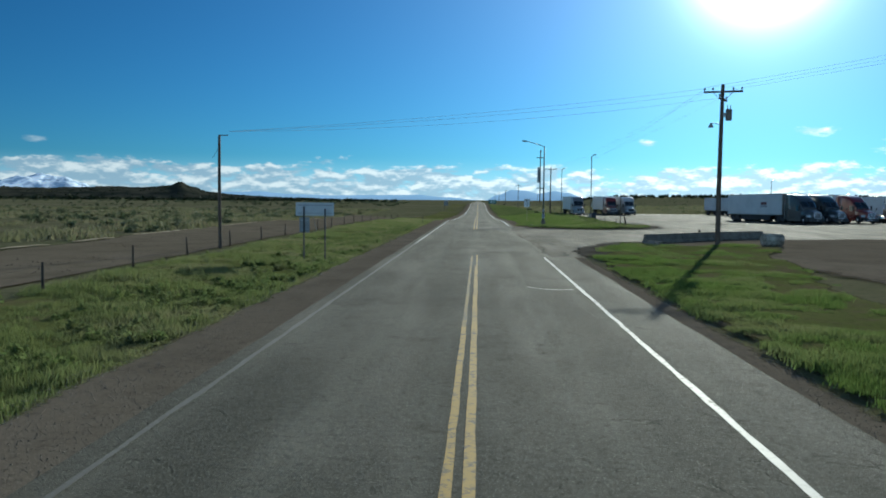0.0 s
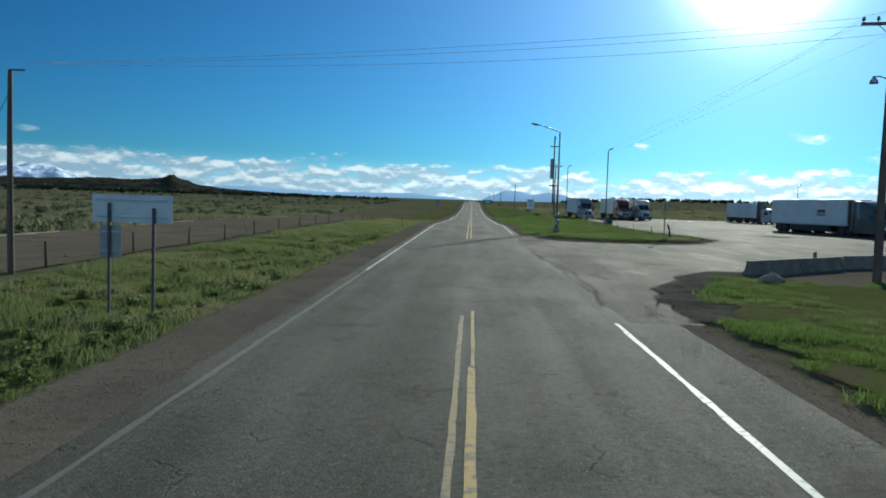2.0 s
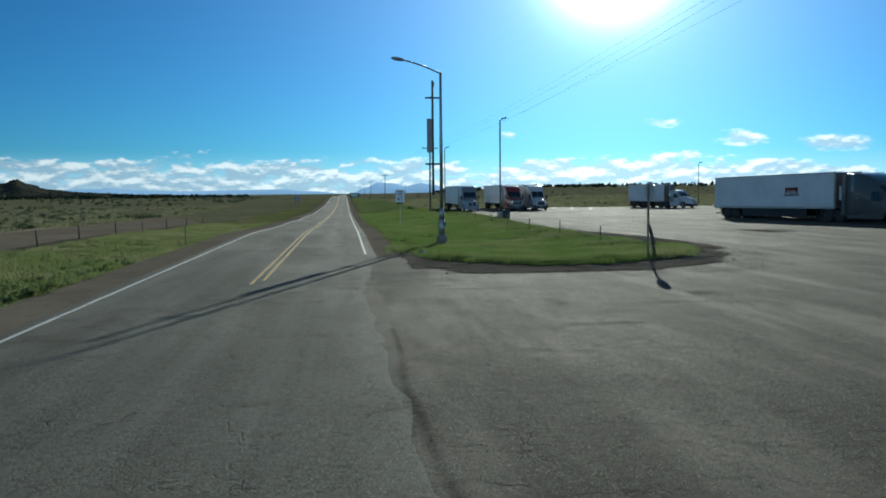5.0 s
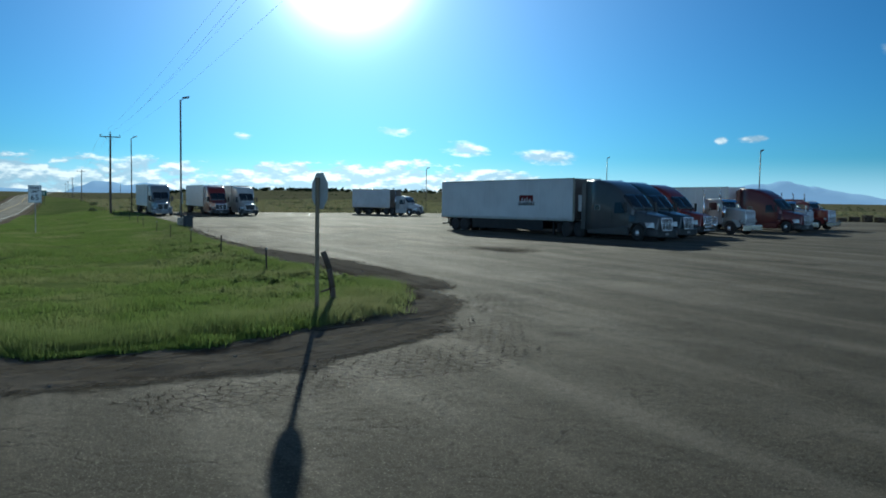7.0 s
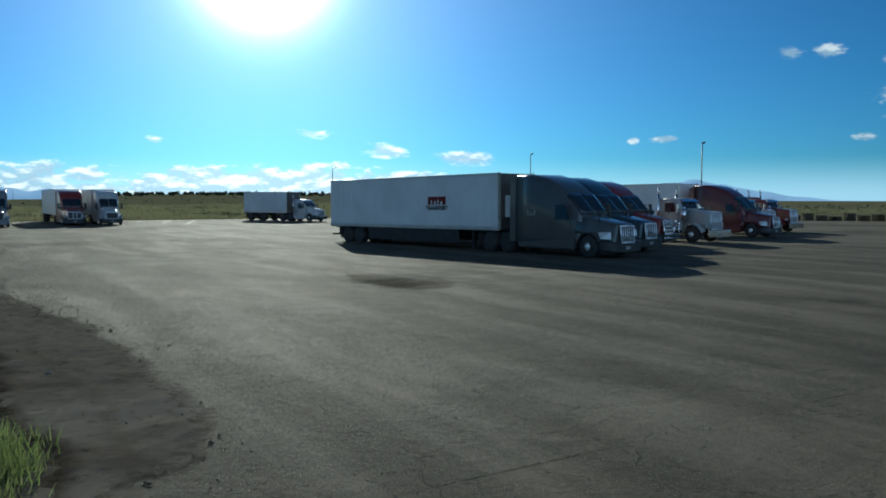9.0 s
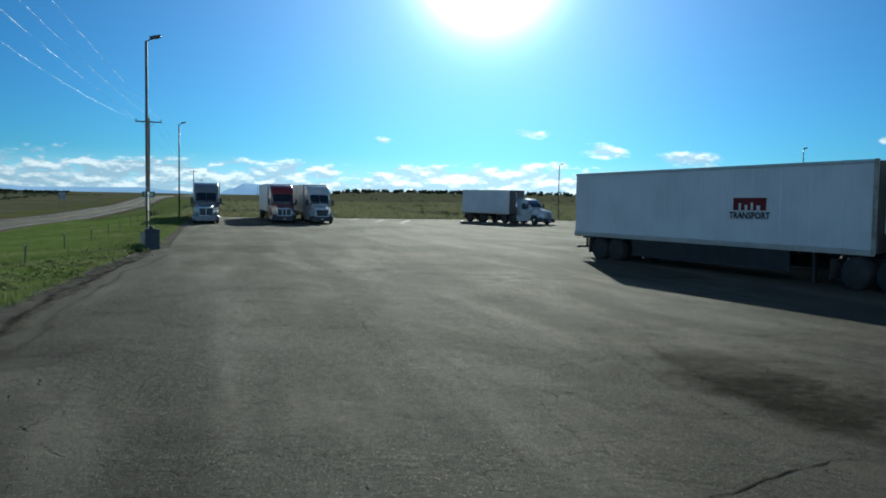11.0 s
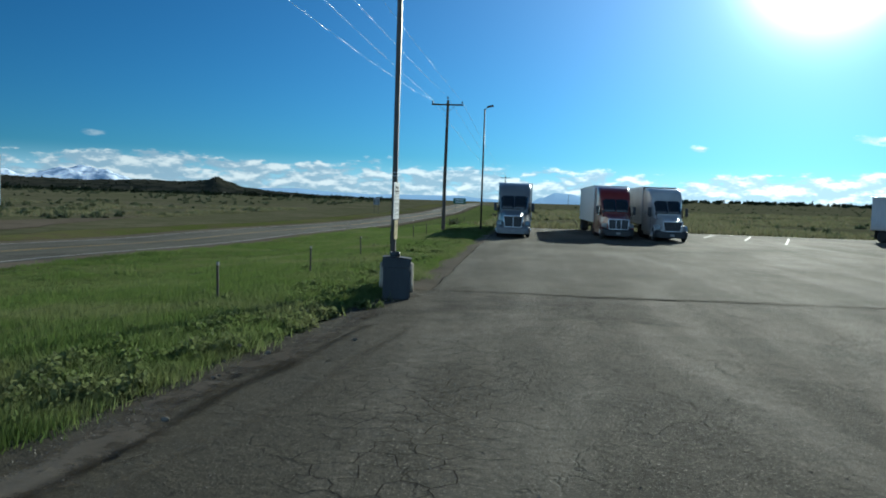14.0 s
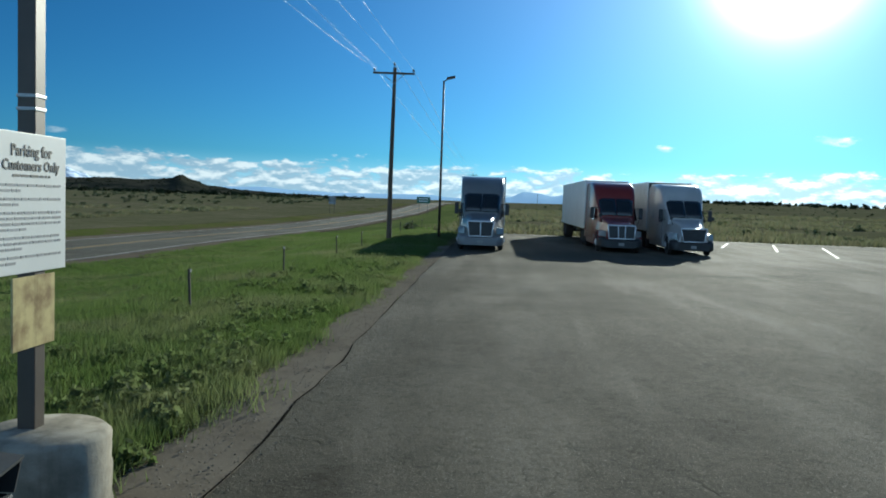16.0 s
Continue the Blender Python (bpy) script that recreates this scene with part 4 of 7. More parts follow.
# shade under the overlay's ragged lip, drawn as a dark strip
lip = [(island_edge(y) + 0.32 + 0.12 * (noise.noise((y * 0.7, 9, 0)) + 0.5 * noise.noise((y * 2.3, 9, 4))), y) for y in np.linspace(131.9, 190, 73)[:50]]
strip("crack", lip, 0.026, 0.0415, M_LIP, "dark line drawn as shade under the overlay's broken lip", lot_flat, 0.03, 14, "crack")


sheet("mud_edge", lambda y: 4.9, lambda y: curve_at(y, [(75.5, 8.2), (80, 6.8), (85, 5.9)]), 75.5, 85, 0.034, M_MUD, "churned dark mud round the grass island", "mud", lot_flat, 0.25, 10, 0.2, 29, 0.02, 0.5)


# green verges: soil sheets under the grass
sheet("verge", lambda y: -13.8, lambda y: -5.9, -40, 420, 0.03, M_VERGE, "green verge between the road and the fence", "verge", None, 1.5, 8, 0.4, 31)
sheet("verge", lambda y: curve_at(y, [(-40, 5.5), (28, 5.7), (37, 6.5), (42, 7.7), (47, 10.4)]), lambda y: curve_at(y, [(-40, 11.5), (20, 12.0), (36, 15.5), (47, 19.5)]), -40, 47, 0.075, M_VERGE, "grassy corner beside the driveway", "verge", lot_flat, 0.7, 14, 0.35, 32)
sheet("verge", lambda y: curve_at(y, [(75.3, 10.0), (77.5, 7.6), (80.5, 6.2), (88, 5.6), (420, 5.5)]), lambda y: curve_at(y, [(75.3, 11.5), (77, 14.8), (80, 17.6), (83, 18.3)]) if y < 84 else island_edge(y) - 0.3, 75.3, 420, 0.06, M_ISLAND, "grass island between the road and the lot", "verge", lambda x, y: land_z(x, y) + 0.03 + 0.06 * step(86 - y, 0, 8), 0.8, 14, 0.25, 33)


# ---- distance ----
def ridge_height(az, r, r0, r1, table, rough, seed):
    rise = math.sin(math.pi * min(1.0, max(0.0, (r - r0) / (r1 - r0)))) ** 0.8
    h = math.tan(radians(curve_at(az, table))) * (r0 + r1) / 2
    return h * rise * (1 + rough * (noise.noise((az * 0.8, r * 0.004, seed)) + 0.5 * noise.noise((az * 2.6, r * 0.012, seed))))


def ridge_mesh(name, az0, az1, r0, r1, table, rough, material, label, seed, n_az=160, n_r=14, base=0.0):
    """A range of hills standing on the plain: heights in degrees by azimuth, seen from the road."""
    verts, faces = [], []
    for j in range(n_r + 1):
        k = j / n_r
        r = r0 + (r1 - r0) * k
        for i in range(n_az + 1):
            az = az0 + (az1 - az0) * i / n_az
            h = ridge_height(az, r, r0, r1, table, rough, seed)
            verts.append((12 + r * math.sin(radians(az)), 40 + r * math.cos(radians(az)), base + h - 2.0 * (j in (0, n_r))))
    w = n_az + 1
    faces = [(j * w + i, j * w + i + 1, (j + 1) * w + i + 1, (j + 1) * w + i) for j in range(n_r) for i in range(n_az)]
    return tagged(mesh_from(name, verts, faces, material, True), label, "hill", kind="structure")


M_HILL = surface("dark_wooded_hill", (0.026, 0.032, 0.026), (0.085, 0.078, 0.056), 1.0, 0, 0.012, 0.10, 0.7, 0.0, spec=0.0)
# distance haze put into the blue colours and a faint emission
M_BLUE_RANGE = surface("haze_painted_range", (0.16, 0.26, 0.38), (0.19, 0.29, 0.41), 1.0, 0, 0.002, 0.02, 0.7, 0.0, spec=0.0, haze_glow=0.8)
# snow lightened by emission, its grey-blue shading mixed into the colour
M_SNOW = surface("glowing_snow_peaks", (0.80, 0.90, 1.0), (0.16, 0.26, 0.40), 1.0, 0, 0.016, 0.08, 1.0, 0.0, spec=0.0, haze_glow=0.30)
HILL = [(-62.0, 0.575), (-45.0, 0.632), (-36.0, 0.713), (-30.0, 0.575), (-26.0, 0.713), (-23.6, 0.713), (-22.2, 0.851), (-21.4, 1.092), (-20.7, 0.805), (-19.6, 0.414), (-17.6, 0.23), (-14.0, 0.069), (-10.0, 0.0)]
ridge_mesh("hill", -62, -10, 3200, 4200, HILL, 0.10, M_HILL, "low dark wooded hill with a knob", 3)
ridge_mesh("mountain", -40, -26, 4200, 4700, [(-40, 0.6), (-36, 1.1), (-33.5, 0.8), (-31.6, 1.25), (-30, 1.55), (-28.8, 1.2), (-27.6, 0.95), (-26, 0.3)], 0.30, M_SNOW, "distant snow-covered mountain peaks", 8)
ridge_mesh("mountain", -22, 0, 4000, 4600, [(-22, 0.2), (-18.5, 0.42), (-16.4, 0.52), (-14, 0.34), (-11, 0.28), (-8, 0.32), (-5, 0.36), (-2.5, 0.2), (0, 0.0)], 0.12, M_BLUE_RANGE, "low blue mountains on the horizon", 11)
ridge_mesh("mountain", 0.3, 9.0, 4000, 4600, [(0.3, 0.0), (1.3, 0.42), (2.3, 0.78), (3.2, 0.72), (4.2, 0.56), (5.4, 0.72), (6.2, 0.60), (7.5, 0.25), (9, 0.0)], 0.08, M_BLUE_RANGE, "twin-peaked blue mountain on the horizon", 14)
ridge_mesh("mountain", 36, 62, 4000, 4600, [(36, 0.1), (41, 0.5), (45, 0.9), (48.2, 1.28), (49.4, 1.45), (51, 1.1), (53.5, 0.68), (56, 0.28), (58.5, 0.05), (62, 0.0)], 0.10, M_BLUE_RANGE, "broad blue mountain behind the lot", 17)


# ---- trucks ----
def wheel(parent, x, y, r, w, chrome=True, dual=False):
    """One wheel: tyre with a rim. x is the outer face, on its own side."""
    s = 1 if x > 0 else -1
    width = w * 2.1 if dual else w
    bm = bmesh.new()
    lathe(bm, [(0, r * 0.56), (0.01, r * 0.80), (0.05, r * 0.97), (0.08, r), (width - 0.08, r), (width - 0.05, r * 0.97), (width, r * 0.8), (width, r * 0.5)], 26)
    bmesh.ops.transform(bm, matrix=pose(x, y, r) @ Matrix.Diagonal((-s, 1, 1, 1)), verts=bm.verts[:])
    bmesh.ops.recalc_face_normals(bm, faces=bm.faces[:])
    tyre = part("wheel", bm, M_RUBBER, parent)
    bm = bmesh.new()
    inset = 0.10 if dual else -0.03
    lathe(bm, [(0.012, r * 0.58), (0.0, r * 0.55), (0.03 + max(0, inset), r * 0.45), (0.03 + inset, r * 0.26), (inset - 0.02, r * 0.20), (inset - 0.05, r * 0.12), (inset - 0.05, 0.001)], 20)
    for k in range(10):
        a = 2 * math.pi * k / 10
        rod(bm, (inset + 0.03, r * 0.33 * math.cos(a), r * 0.33 * math.sin(a)), (inset - 0.02, r * 0.33 * math.cos(a), r * 0.33 * math.sin(a)), 0.02, 0.015, 6)
    bmesh.ops.transform(bm, matrix=pose(x, y, r) @ Matrix.Diagonal((-s, 1, 1, 1)), verts=bm.verts[:])
    bmesh.ops.recalc_face_normals(bm, faces=bm.faces[:])
    part("rim", bm, M_TRIM if chrome else M_STEEL, tyre)


def mirror_of(s, v):
    return (v[0] * s, v[1], v[2])


def paint(name, base, dark=None):
    dark = dark or tuple(c * 0.7 for c in base)
    return surface(name, base, dark, 0.32, 0.0, 0.8, 18.0, 0.5, 0.02, coat=0.4, stains=0.08)


# sections of the cab's front, (y, half width at the top, z at the top, corner), that the windscreen follows
CAB_FRONT = [(-2.0, 0.93, 1.98, 0.17), (-2.2, 0.97, 2.22, 0.22), (-2.75, 1.02, 2.78, 0.26), (-2.88, 1.02, 2.936, 0.286)]
DAY_FRONT = [(-2.0, 0.91, 1.986, 0.168), (-2.2, 0.95, 2.25, 0.20), (-2.66, 0.996, 2.756, 0.218)]


def curved_pane(bm, s, sections):
    """Half of a windscreen, bent over the cab's front and standing just proud of it."""
    rows = []
    for y, w, top, c in sections:
        row = []
        for k in range(7):
            x = 0.02 + (w - 0.06 - 0.02) * k / 6
            over = max(0.0, x - (w - c))
            z = top - c + math.sqrt(max(0.0, c * c - over * over))
            row.append(bm.verts.new((s * x, y + 0.03, z + 0.025)))
        rows.append(row)
    for a, b in zip(rows[:-1], rows[1:]):
        for k in range(6):
            bm.faces.new((a[k], a[k + 1], b[k + 1], b[k])).smooth = True
    bmesh.ops.recalc_face_normals(bm, faces=bm.faces[:])
    bmesh.ops.solidify(bm, geom=bm.faces[:], thickness=0.03)


def tractor(label, m, color, style="aero", sleeper=True, trim=M_CHROME, bars="bars", group="parked semi trucks", visor=False, guard=False, high=3.95, bumper=None, steep=False):
    """A three-axle truck tractor; its front bumper stands at the origin and it faces +y."""
    t = thing("semi_tractor", label, "truck", m, group)
    classic = style == "classic"
    back = -6.05 if sleeper else -4.4
    if not classic and not sleeper:
        back = -4.3
    # hood
    bm = bmesh.new()
    if classic:
        loft(bm, [(-0.35, 0.62, 0.60, 0.85, 1.92, 0.10), (-0.5, 0.66, 0.64, 0.85, 1.97, 0.12), (-2.3, 0.86, 0.82, 0.90, 2.12, 0.12)])
    else:
        loft(bm, [(-0.14, 0.72, 0.54, 0.62, 1.50, 0.12), (-0.26, 0.80, 0.58, 0.60, 1.58, 0.16), (-0.9, 0.86, 0.64, 0.74, 1.70, 0.22), (-1.6, 0.98, 0.78, 0.95, 1.85, 0.24), (-2.2, 1.12, 1.00, 1.0, 1.96, 0.22)])
    part("hood", bm, color, t)
    # cab, roof and sleeper
    bm = bmesh.new()
    if classic:
        loft(bm, [(-2.2, 0.98, 0.95, 0.85, 2.10, 0.08), (-2.35, 1.02, 0.98, 0.80, 2.62, 0.10), (-2.6, 1.04, 1.0, 0.80, 2.82, 0.12), (-3.9, 1.06, 1.02, 0.80, 2.88, 0.12)])
        if sleeper:
            loft(bm, [(-3.95, 1.16, 1.12, 0.85, 3.02, 0.12), (-4.2, 1.2, 1.16, 0.85, 3.08, 0.14), (back, 1.2, 1.16, 0.85, 3.08, 0.1)])
    elif steep:
        loft(bm, [(-1.95, 1.06, 0.92, 0.75, 1.92, 0.16), (-2.2, 1.12, 0.97, 0.62, 2.22, 0.22), (-2.75, 1.2, 1.03, 0.55, 2.78, 0.26), (-2.9, 1.22, 1.08, 0.55, 3.00, 0.26), (-3.15, 1.24, 1.14, 0.55, 3.40, 0.26),
                  (-3.6, 1.25, 1.18, 0.55, 3.74, 0.26), (-4.4, 1.25, 1.2, 0.55, 3.92, 0.22), (back, 1.25, 1.22, 0.55, high, 0.12)])
    elif sleeper:
        loft(bm, [(-1.95, 1.06, 0.92, 0.75, 1.92, 0.16), (-2.2, 1.12, 0.97, 0.62, 2.22, 0.22), (-2.75, 1.2, 1.02, 0.55, 2.78, 0.26), (-2.95, 1.21, 1.02, 0.55, 3.02, 0.30), (-3.5, 1.23, 1.04, 0.55, 3.42 * high / 3.95, 0.34),
                  (-4.2, 1.24, 1.12, 0.55, 3.74 * high / 3.95, 0.32), (-5.0, 1.25, 1.18, 0.55, 3.92 * high / 3.95, 0.24), (back, 1.25, 1.2, 0.55, high, 0.14)])
    else:
        loft(bm, [(-1.95, 1.05, 0.9, 0.75, 1.92, 0.16), (-2.2, 1.1, 0.95, 0.62, 2.25, 0.2), (-2.7, 1.14, 1.0, 0.6, 2.80, 0.22), (-3.1, 1.15, 1.02, 0.6, 2.95, 0.2), (back, 1.15, 1.04, 0.6, 3.0, 0.16)])
    cab = part("cab", bm, color, t)
    # windscreen in two panes, side windows
    for s in (1, -1):
        bm = bmesh.new()
        if classic:
            plate(bm, [mirror_of(s, v) for v in ((0.03, -2.19, 2.16), (0.86, -2.22, 2.16), (0.84, -2.36, 2.58), (0.03, -2.33, 2.60))], 0.02 * s)
        else:
            curved_pane(bm, s, CAB_FRONT if sleeper else DAY_FRONT)
        bmesh.ops.recalc_face_normals(bm, faces=bm.faces[:])
        part("windscreen", bm, M_GLASS, t, "dark raked windscreen pane")
        bm = bmesh.new()
        if classic:
            plate(bm, [mirror_of(s, v) for v in ((1.035, -2.62, 1.95), (1.035, -3.45, 1.95), (1.015, -3.45, 2.55), (1.015, -2.72, 2.55))], 0.012 * s)
        else:
            plate(bm, [mirror_of(s, v) for v in ((1.185, -2.5, 1.75), (1.215, -3.4, 1.72), (1.15, -3.4, 2.42), (1.13, -2.86, 2.45))], 0.016 * s)
        bmesh.ops.recalc_face_normals(bm, faces=bm.faces[:])
        part("side_window", bm, M_GLASS, t)
        if sleeper:
            bm = bmesh.new()
            x = 1.205 if classic else 1.228
            plate(bm, [mirror_of(s, v) for v in ((x, -4.75, 1.95), (x, -5.2, 1.95), (x - 0.012, -5.2, 2.25), (x - 0.012, -4.75, 2.25))], 0.012 * s)
            bmesh.ops.recalc_face_normals(bm, faces=bm.faces[:])
            pane = part("sleeper_window", bm, M_GLASS, t)
            bm = bmesh.new()
            for za in (1.935, 2.265):
                rod(bm, (s * (x + 0.012), -4.73, za), (s * (x + 0.012), -5.22, za), 0.016, 0.016, 6)
            for yy in (-4.73, -5.22):
                rod(bm, (s * (x + 0.012), yy, 1.935), (s * (x + 0.012), yy, 2.265), 0.016, 0.016, 6)
            part("frame", bm, M_STEEL, pane)
        # door seam and handle
        x = 1.045 if classic else 1.215
        for yy in (-2.42, -3.62):
            bm = bmesh.new()
            box(bm, (s * x, yy, 1.4), (0.012, 0.016, 1.2))
            part("door_seam", bm, M_BLACK, t)
        bm = bmesh.new()
        box(bm, (s * (x + 0.02), -3.5, 1.55), (0.03, 0.16, 0.035), 0.006)
        part("door_handle", bm, M_BLACK, t)
        # mirrors
        bm = bmesh.new()
        mx, my = (1.22, -2.35) if classic else (1.36, -2.25)
        box(bm, (s * mx, my, 2.15), (0.22, 0.10, 0.62), 0.035)
        head = part("side_mirror", bm, trim if classic else M_BLACK, t)
        for zz in (1.9, 2.42):
            bm = bmesh.new()
            rod(bm, (s * 0.98, my - 0.25, zz), (s * (mx - 0.05), my, zz), 0.016, 0.016, 6)
            part("bracket", bm, M_DARK_STEEL, head)
        # hood mirror on a stalk
        if not classic:
            bm = bmesh.new()
            box(bm, (s * 1.10, -0.72, 2.02), (0.16, 0.10, 0.22), 0.04)
            rod(bm, (s * 0.98, -0.85, 1.62), (s * 1.08, -0.74, 1.94), 0.02, 0.02, 6)
            part("hood_mirror", bm, M_BLACK, t)
        # headlight
        bm = bmesh.new()
        if classic:
            box(bm, (s * 0.90, -0.5, 1.12), (0.32, 0.16, 0.22), 0.04)
        else:
            plate(bm, [mirror_of(s, v) for v in ((0.80, -0.30, 0.84), (1.14, -0.66, 0.88), (1.13, -0.80, 1.16), (0.80, -0.34, 1.18))], 0.05 * s)
            bmesh.ops.recalc_face_normals(bm, faces=bm.faces[:])
        part("headlight", bm, M_LAMP, t, "clear headlight lens")
        # front fender
        bm = bmesh.new()
        y0 = -1.35
        ring = []
        for k in range(9):
            a = radians(12 + 156 * k / 8)
            ring.append((y0 + 0.70 * math.cos(a), 0.52 + 0.66 * math.sin(a)))
        for (ya, za), (yb, zb) in zip(ring[:-1], ring[1:]):
            plate(bm, [mirror_of(s, v) for v in ((0.66, ya, za + 0.02), (1.20, ya, za - 0.04), (1.20, yb, zb - 0.04), (0.66, yb, zb + 0.02))], 0.03 * s)
        bmesh.ops.recalc_face_normals(bm, faces=bm.faces[:])
        part("fender", bm, color, t)
        # tank, steps and skirt
        bm = bmesh.new()
        if classic:
            rod(bm, (s * 0.92, -2.5, 0.72), (s * 0.92, -4.4, 0.72), 0.33, 0.33, 20)
            for yy in (-2.8, -3.9):
                rod(bm, (s * 0.92, yy, 0.72), (s * 0.92, yy - 0.06, 0.72), 0.345, 0.345, 20)
            part("fuel_tank", bm, M_CHROME, t, "polished cylindrical fuel tank")
        else:
            box(bm, (s * 1.10, (-2.1 + back) / 2, 0.62), (0.22, abs(back) - 2.3, 0.58), 0.08)
            part("side_skirt", bm, color, t)
        wheel(t, s * 1.2, y0, 0.52, 0.30)
        if not classic:
            bm = bmesh.new()
            box(bm, (s * 0.92, -0.18, 0.52), (0.30, 0.04, 0.12), 0.02)
            part("fog_light", bm, M_LAMP, t)
    # bumper and grille
    bm = bmesh.new()
    if classic:
        box(bm, (0, -0.08, 0.58), (2.45, 0.14, 0.46), 0.03)
        part("bumper", bm, M_CHROME, t, "deep chrome bumper")
    else:
        loft(bm, [(0.0, 0.80, 0.80, 0.30, 0.66, 0.10), (-0.12, 1.08, 1.06, 0.28, 0.74, 0.12), (-0.55, 1.20, 1.18, 0.28, 0.82, 0.12), (-0.75, 1.2, 1.18, 0.3, 0.8, 0.1)])
        part("bumper", bm, bumper or M_BLACK, t)
    # grille: dark backing, bright frame and dividers
    wide, foot, z0, z1, front = (0.61, 0.61, 0.86, 1.90, -0.27) if classic else {"bars": (0.47, 0.42, 0.72, 1.46, 0.01), "split": (0.68, 0.58, 0.76, 1.52, 0.01), "three": (0.74, 0.68, 0.78, 1.50, 0.01), "mesh": (0.70, 0.54, 0.76, 1.46, 0.01)}[bars]
    bm = bmesh.new()
    plate(bm, [(-foot, front - 0.02, z0), (foot, front - 0.02, z0), (wide, front - 0.08, z1), (-wide, front - 0.08, z1)], -0.05)
    bmesh.ops.recalc_face_normals(bm, faces=bm.faces[:])
    grille = part("grille", bm, M_BLACK, t)
    lines = [((-foot, z0), (foot, z0), 0.036), ((-wide, z1), (wide, z1), 0.042), ((-foot, z0), (-wide, z1), 0.038), ((foot, z0), (wide, z1), 0.038)]
    count = {"split": 1, "three": 2, "mesh": 0, "bars": 5}[bars] if not classic else 11
    for k in range(count):
        f = (2 * (k + 1) / (count + 1) - 1) * (0.78 if bars == "three" and not classic else 1.0)
        lines.append(((f * foot, z0), (f * wide, z1), 0.036 if bars == "split" else 0.030 if bars == "three" else 0.020))
    for (xa, za), (xb, zb), r in lines:
        bm = bmesh.new()
        rod(bm, (xa, front - 0.01 - 0.06 * (za - z0) / (z1 - z0), za), (xb, front - 0.01 - 0.06 * (zb - z0) / (z1 - z0), zb), r, r, 8)
        part("bar", bm, M_TRIM, grille, "bright chrome grille bar")
    if bars == "mesh" and not classic:
        for k in range(1, 7):
            z = z0 + (z1 - z0) * k / 7
            w = foot + (wide - foot) * k / 7
            bm = bmesh.new()
            rod(bm, (-w, front - 0.015 - 0.06 * k / 7, z), (w, front - 0.015 - 0.06 * k / 7, z), 0.012, 0.012, 6)
            part("slat", bm, M_DARK_STEEL, grille)
    if guard:
        bm = bmesh.new()
        for s in (1, -1):
            pipe(bm, [(s * 0.75, 0.22, 0.4), (s * 0.75, 0.25, 1.3), (s * 0.55, 0.1, 1.45)], 0.04)
        for zz in (0.45, 0.68, 0.92, 1.15, 1.35):
            rod(bm, (-0.75, 0.24, zz), (0.75, 0.24, zz), 0.04, 0.04, 8)
        part("grille_guard", bm, M_CHROME, t, "tubular chrome grille guard")
    # number plate space, visor, marker lamps
    bm = bmesh.new()
    box(bm, (0, 0.012, 0.48), (0.30, 0.015, 0.15), 0.004)
    part("plate", bm, M_SIGN_BACK, t)
    top_z, top_y = 2.86, -2.5
    for k in range(5 if classic else 0):
        bm = bmesh.new()
        box(bm, (-0.7 + 0.35 * k, top_y, top_z + 0.02), (0.10, 0.08, 0.05), 0.015)
        part("marker_light", bm, M_AMBER, t, "small amber marker light")
    if visor or classic:
        bm = bmesh.new()
        y0 = -2.15 if classic else -2.42
        plate(bm, [(-0.94, y0, 2.60), (0.94, y0, 2.60), (0.92, y0 - 0.28, 2.76), (-0.92, y0 - 0.28, 2.76)], 0.03)
        part("sun_visor", bm, trim if classic else M_BLACK, t)
    if classic:
        for s in (1, -1):
            bm = bmesh.new()
            rod(bm, (s * 1.0, -2.02, 1.35), (s * 1.0, -2.02, 2.15), 0.18, 0.18, 16)
            rod(bm, (s * 1.0, -2.02, 2.15), (s * 1.0, -2.02, 2.28), 0.10, 0.10, 12)
            part("air_cleaner", bm, M_CHROME, t)
    if classic or not sleeper:
        for s in ((1, -1) if classic else (1,)):
            bm = bmesh.new()
            yy = -3.93 if classic else back - 0.12
            rod(bm, (s * 1.02, yy, 1.0), (s * 1.02, yy, 3.1), 0.09, 0.09, 12)
            pipe(bm, [(s * 1.02, yy, 3.1), (s * 1.02, yy, 3.5), (s * 1.06, yy - 0.08, 3.68)], 0.065, 10)
            part("exhaust_stack", bm, M_CHROME, t, "tall chrome exhaust stack")
    # frame, fifth wheel, drive axles
    end = back - 2.9
    bm = bmesh.new()
    for s in (1, -1):
        box(bm, (s * 0.42, (end - 0.4) / 2, 0.88), (0.09, abs(end) - 0.4, 0.26), 0.01)
    for yy in (-1.35, back - 0.75, back - 2.05):
        rod(bm, (-0.9, yy, 0.52), (0.9, yy, 0.52), 0.09, 0.09, 10)
    box(bm, (0, -1.4, 0.85), (0.9, 2.0, 0.5), 0.06)
    part("chassis", bm, M_DARK_STEEL, t)
    bm = bmesh.new()
    box(bm, (0, back - 1.4, 1.10), (0.9, 1.0, 0.08), 0.03)
    part("fifth_wheel", bm, M_DARK_STEEL, t)
    for s in (1, -1):
        for yy in (back - 0.75, back - 2.05):
            wheel(t, s * 1.22, yy, 0.52, 0.28, True, True)
        bm = bmesh.new()
        box(bm, (s * 0.93, end - 0.02, 0.62), (0.6, 0.02, 0.66))
        part("mud_flap", bm, M_RUBBER, t)
        if sleeper and not classic:
            bm = bmesh.new()
            plate(bm, [mirror_of(s, v) for v in ((1.245, back, 0.62), (1.245, back - 0.42, 0.62), (1.2, back - 0.42, high - 0.25), (1.2, back, high - 0.1))], 0.03 * s)
            bmesh.ops.recalc_face_normals(bm, faces=bm.faces[:])
            part("side_extender", bm, color, t)
    return t


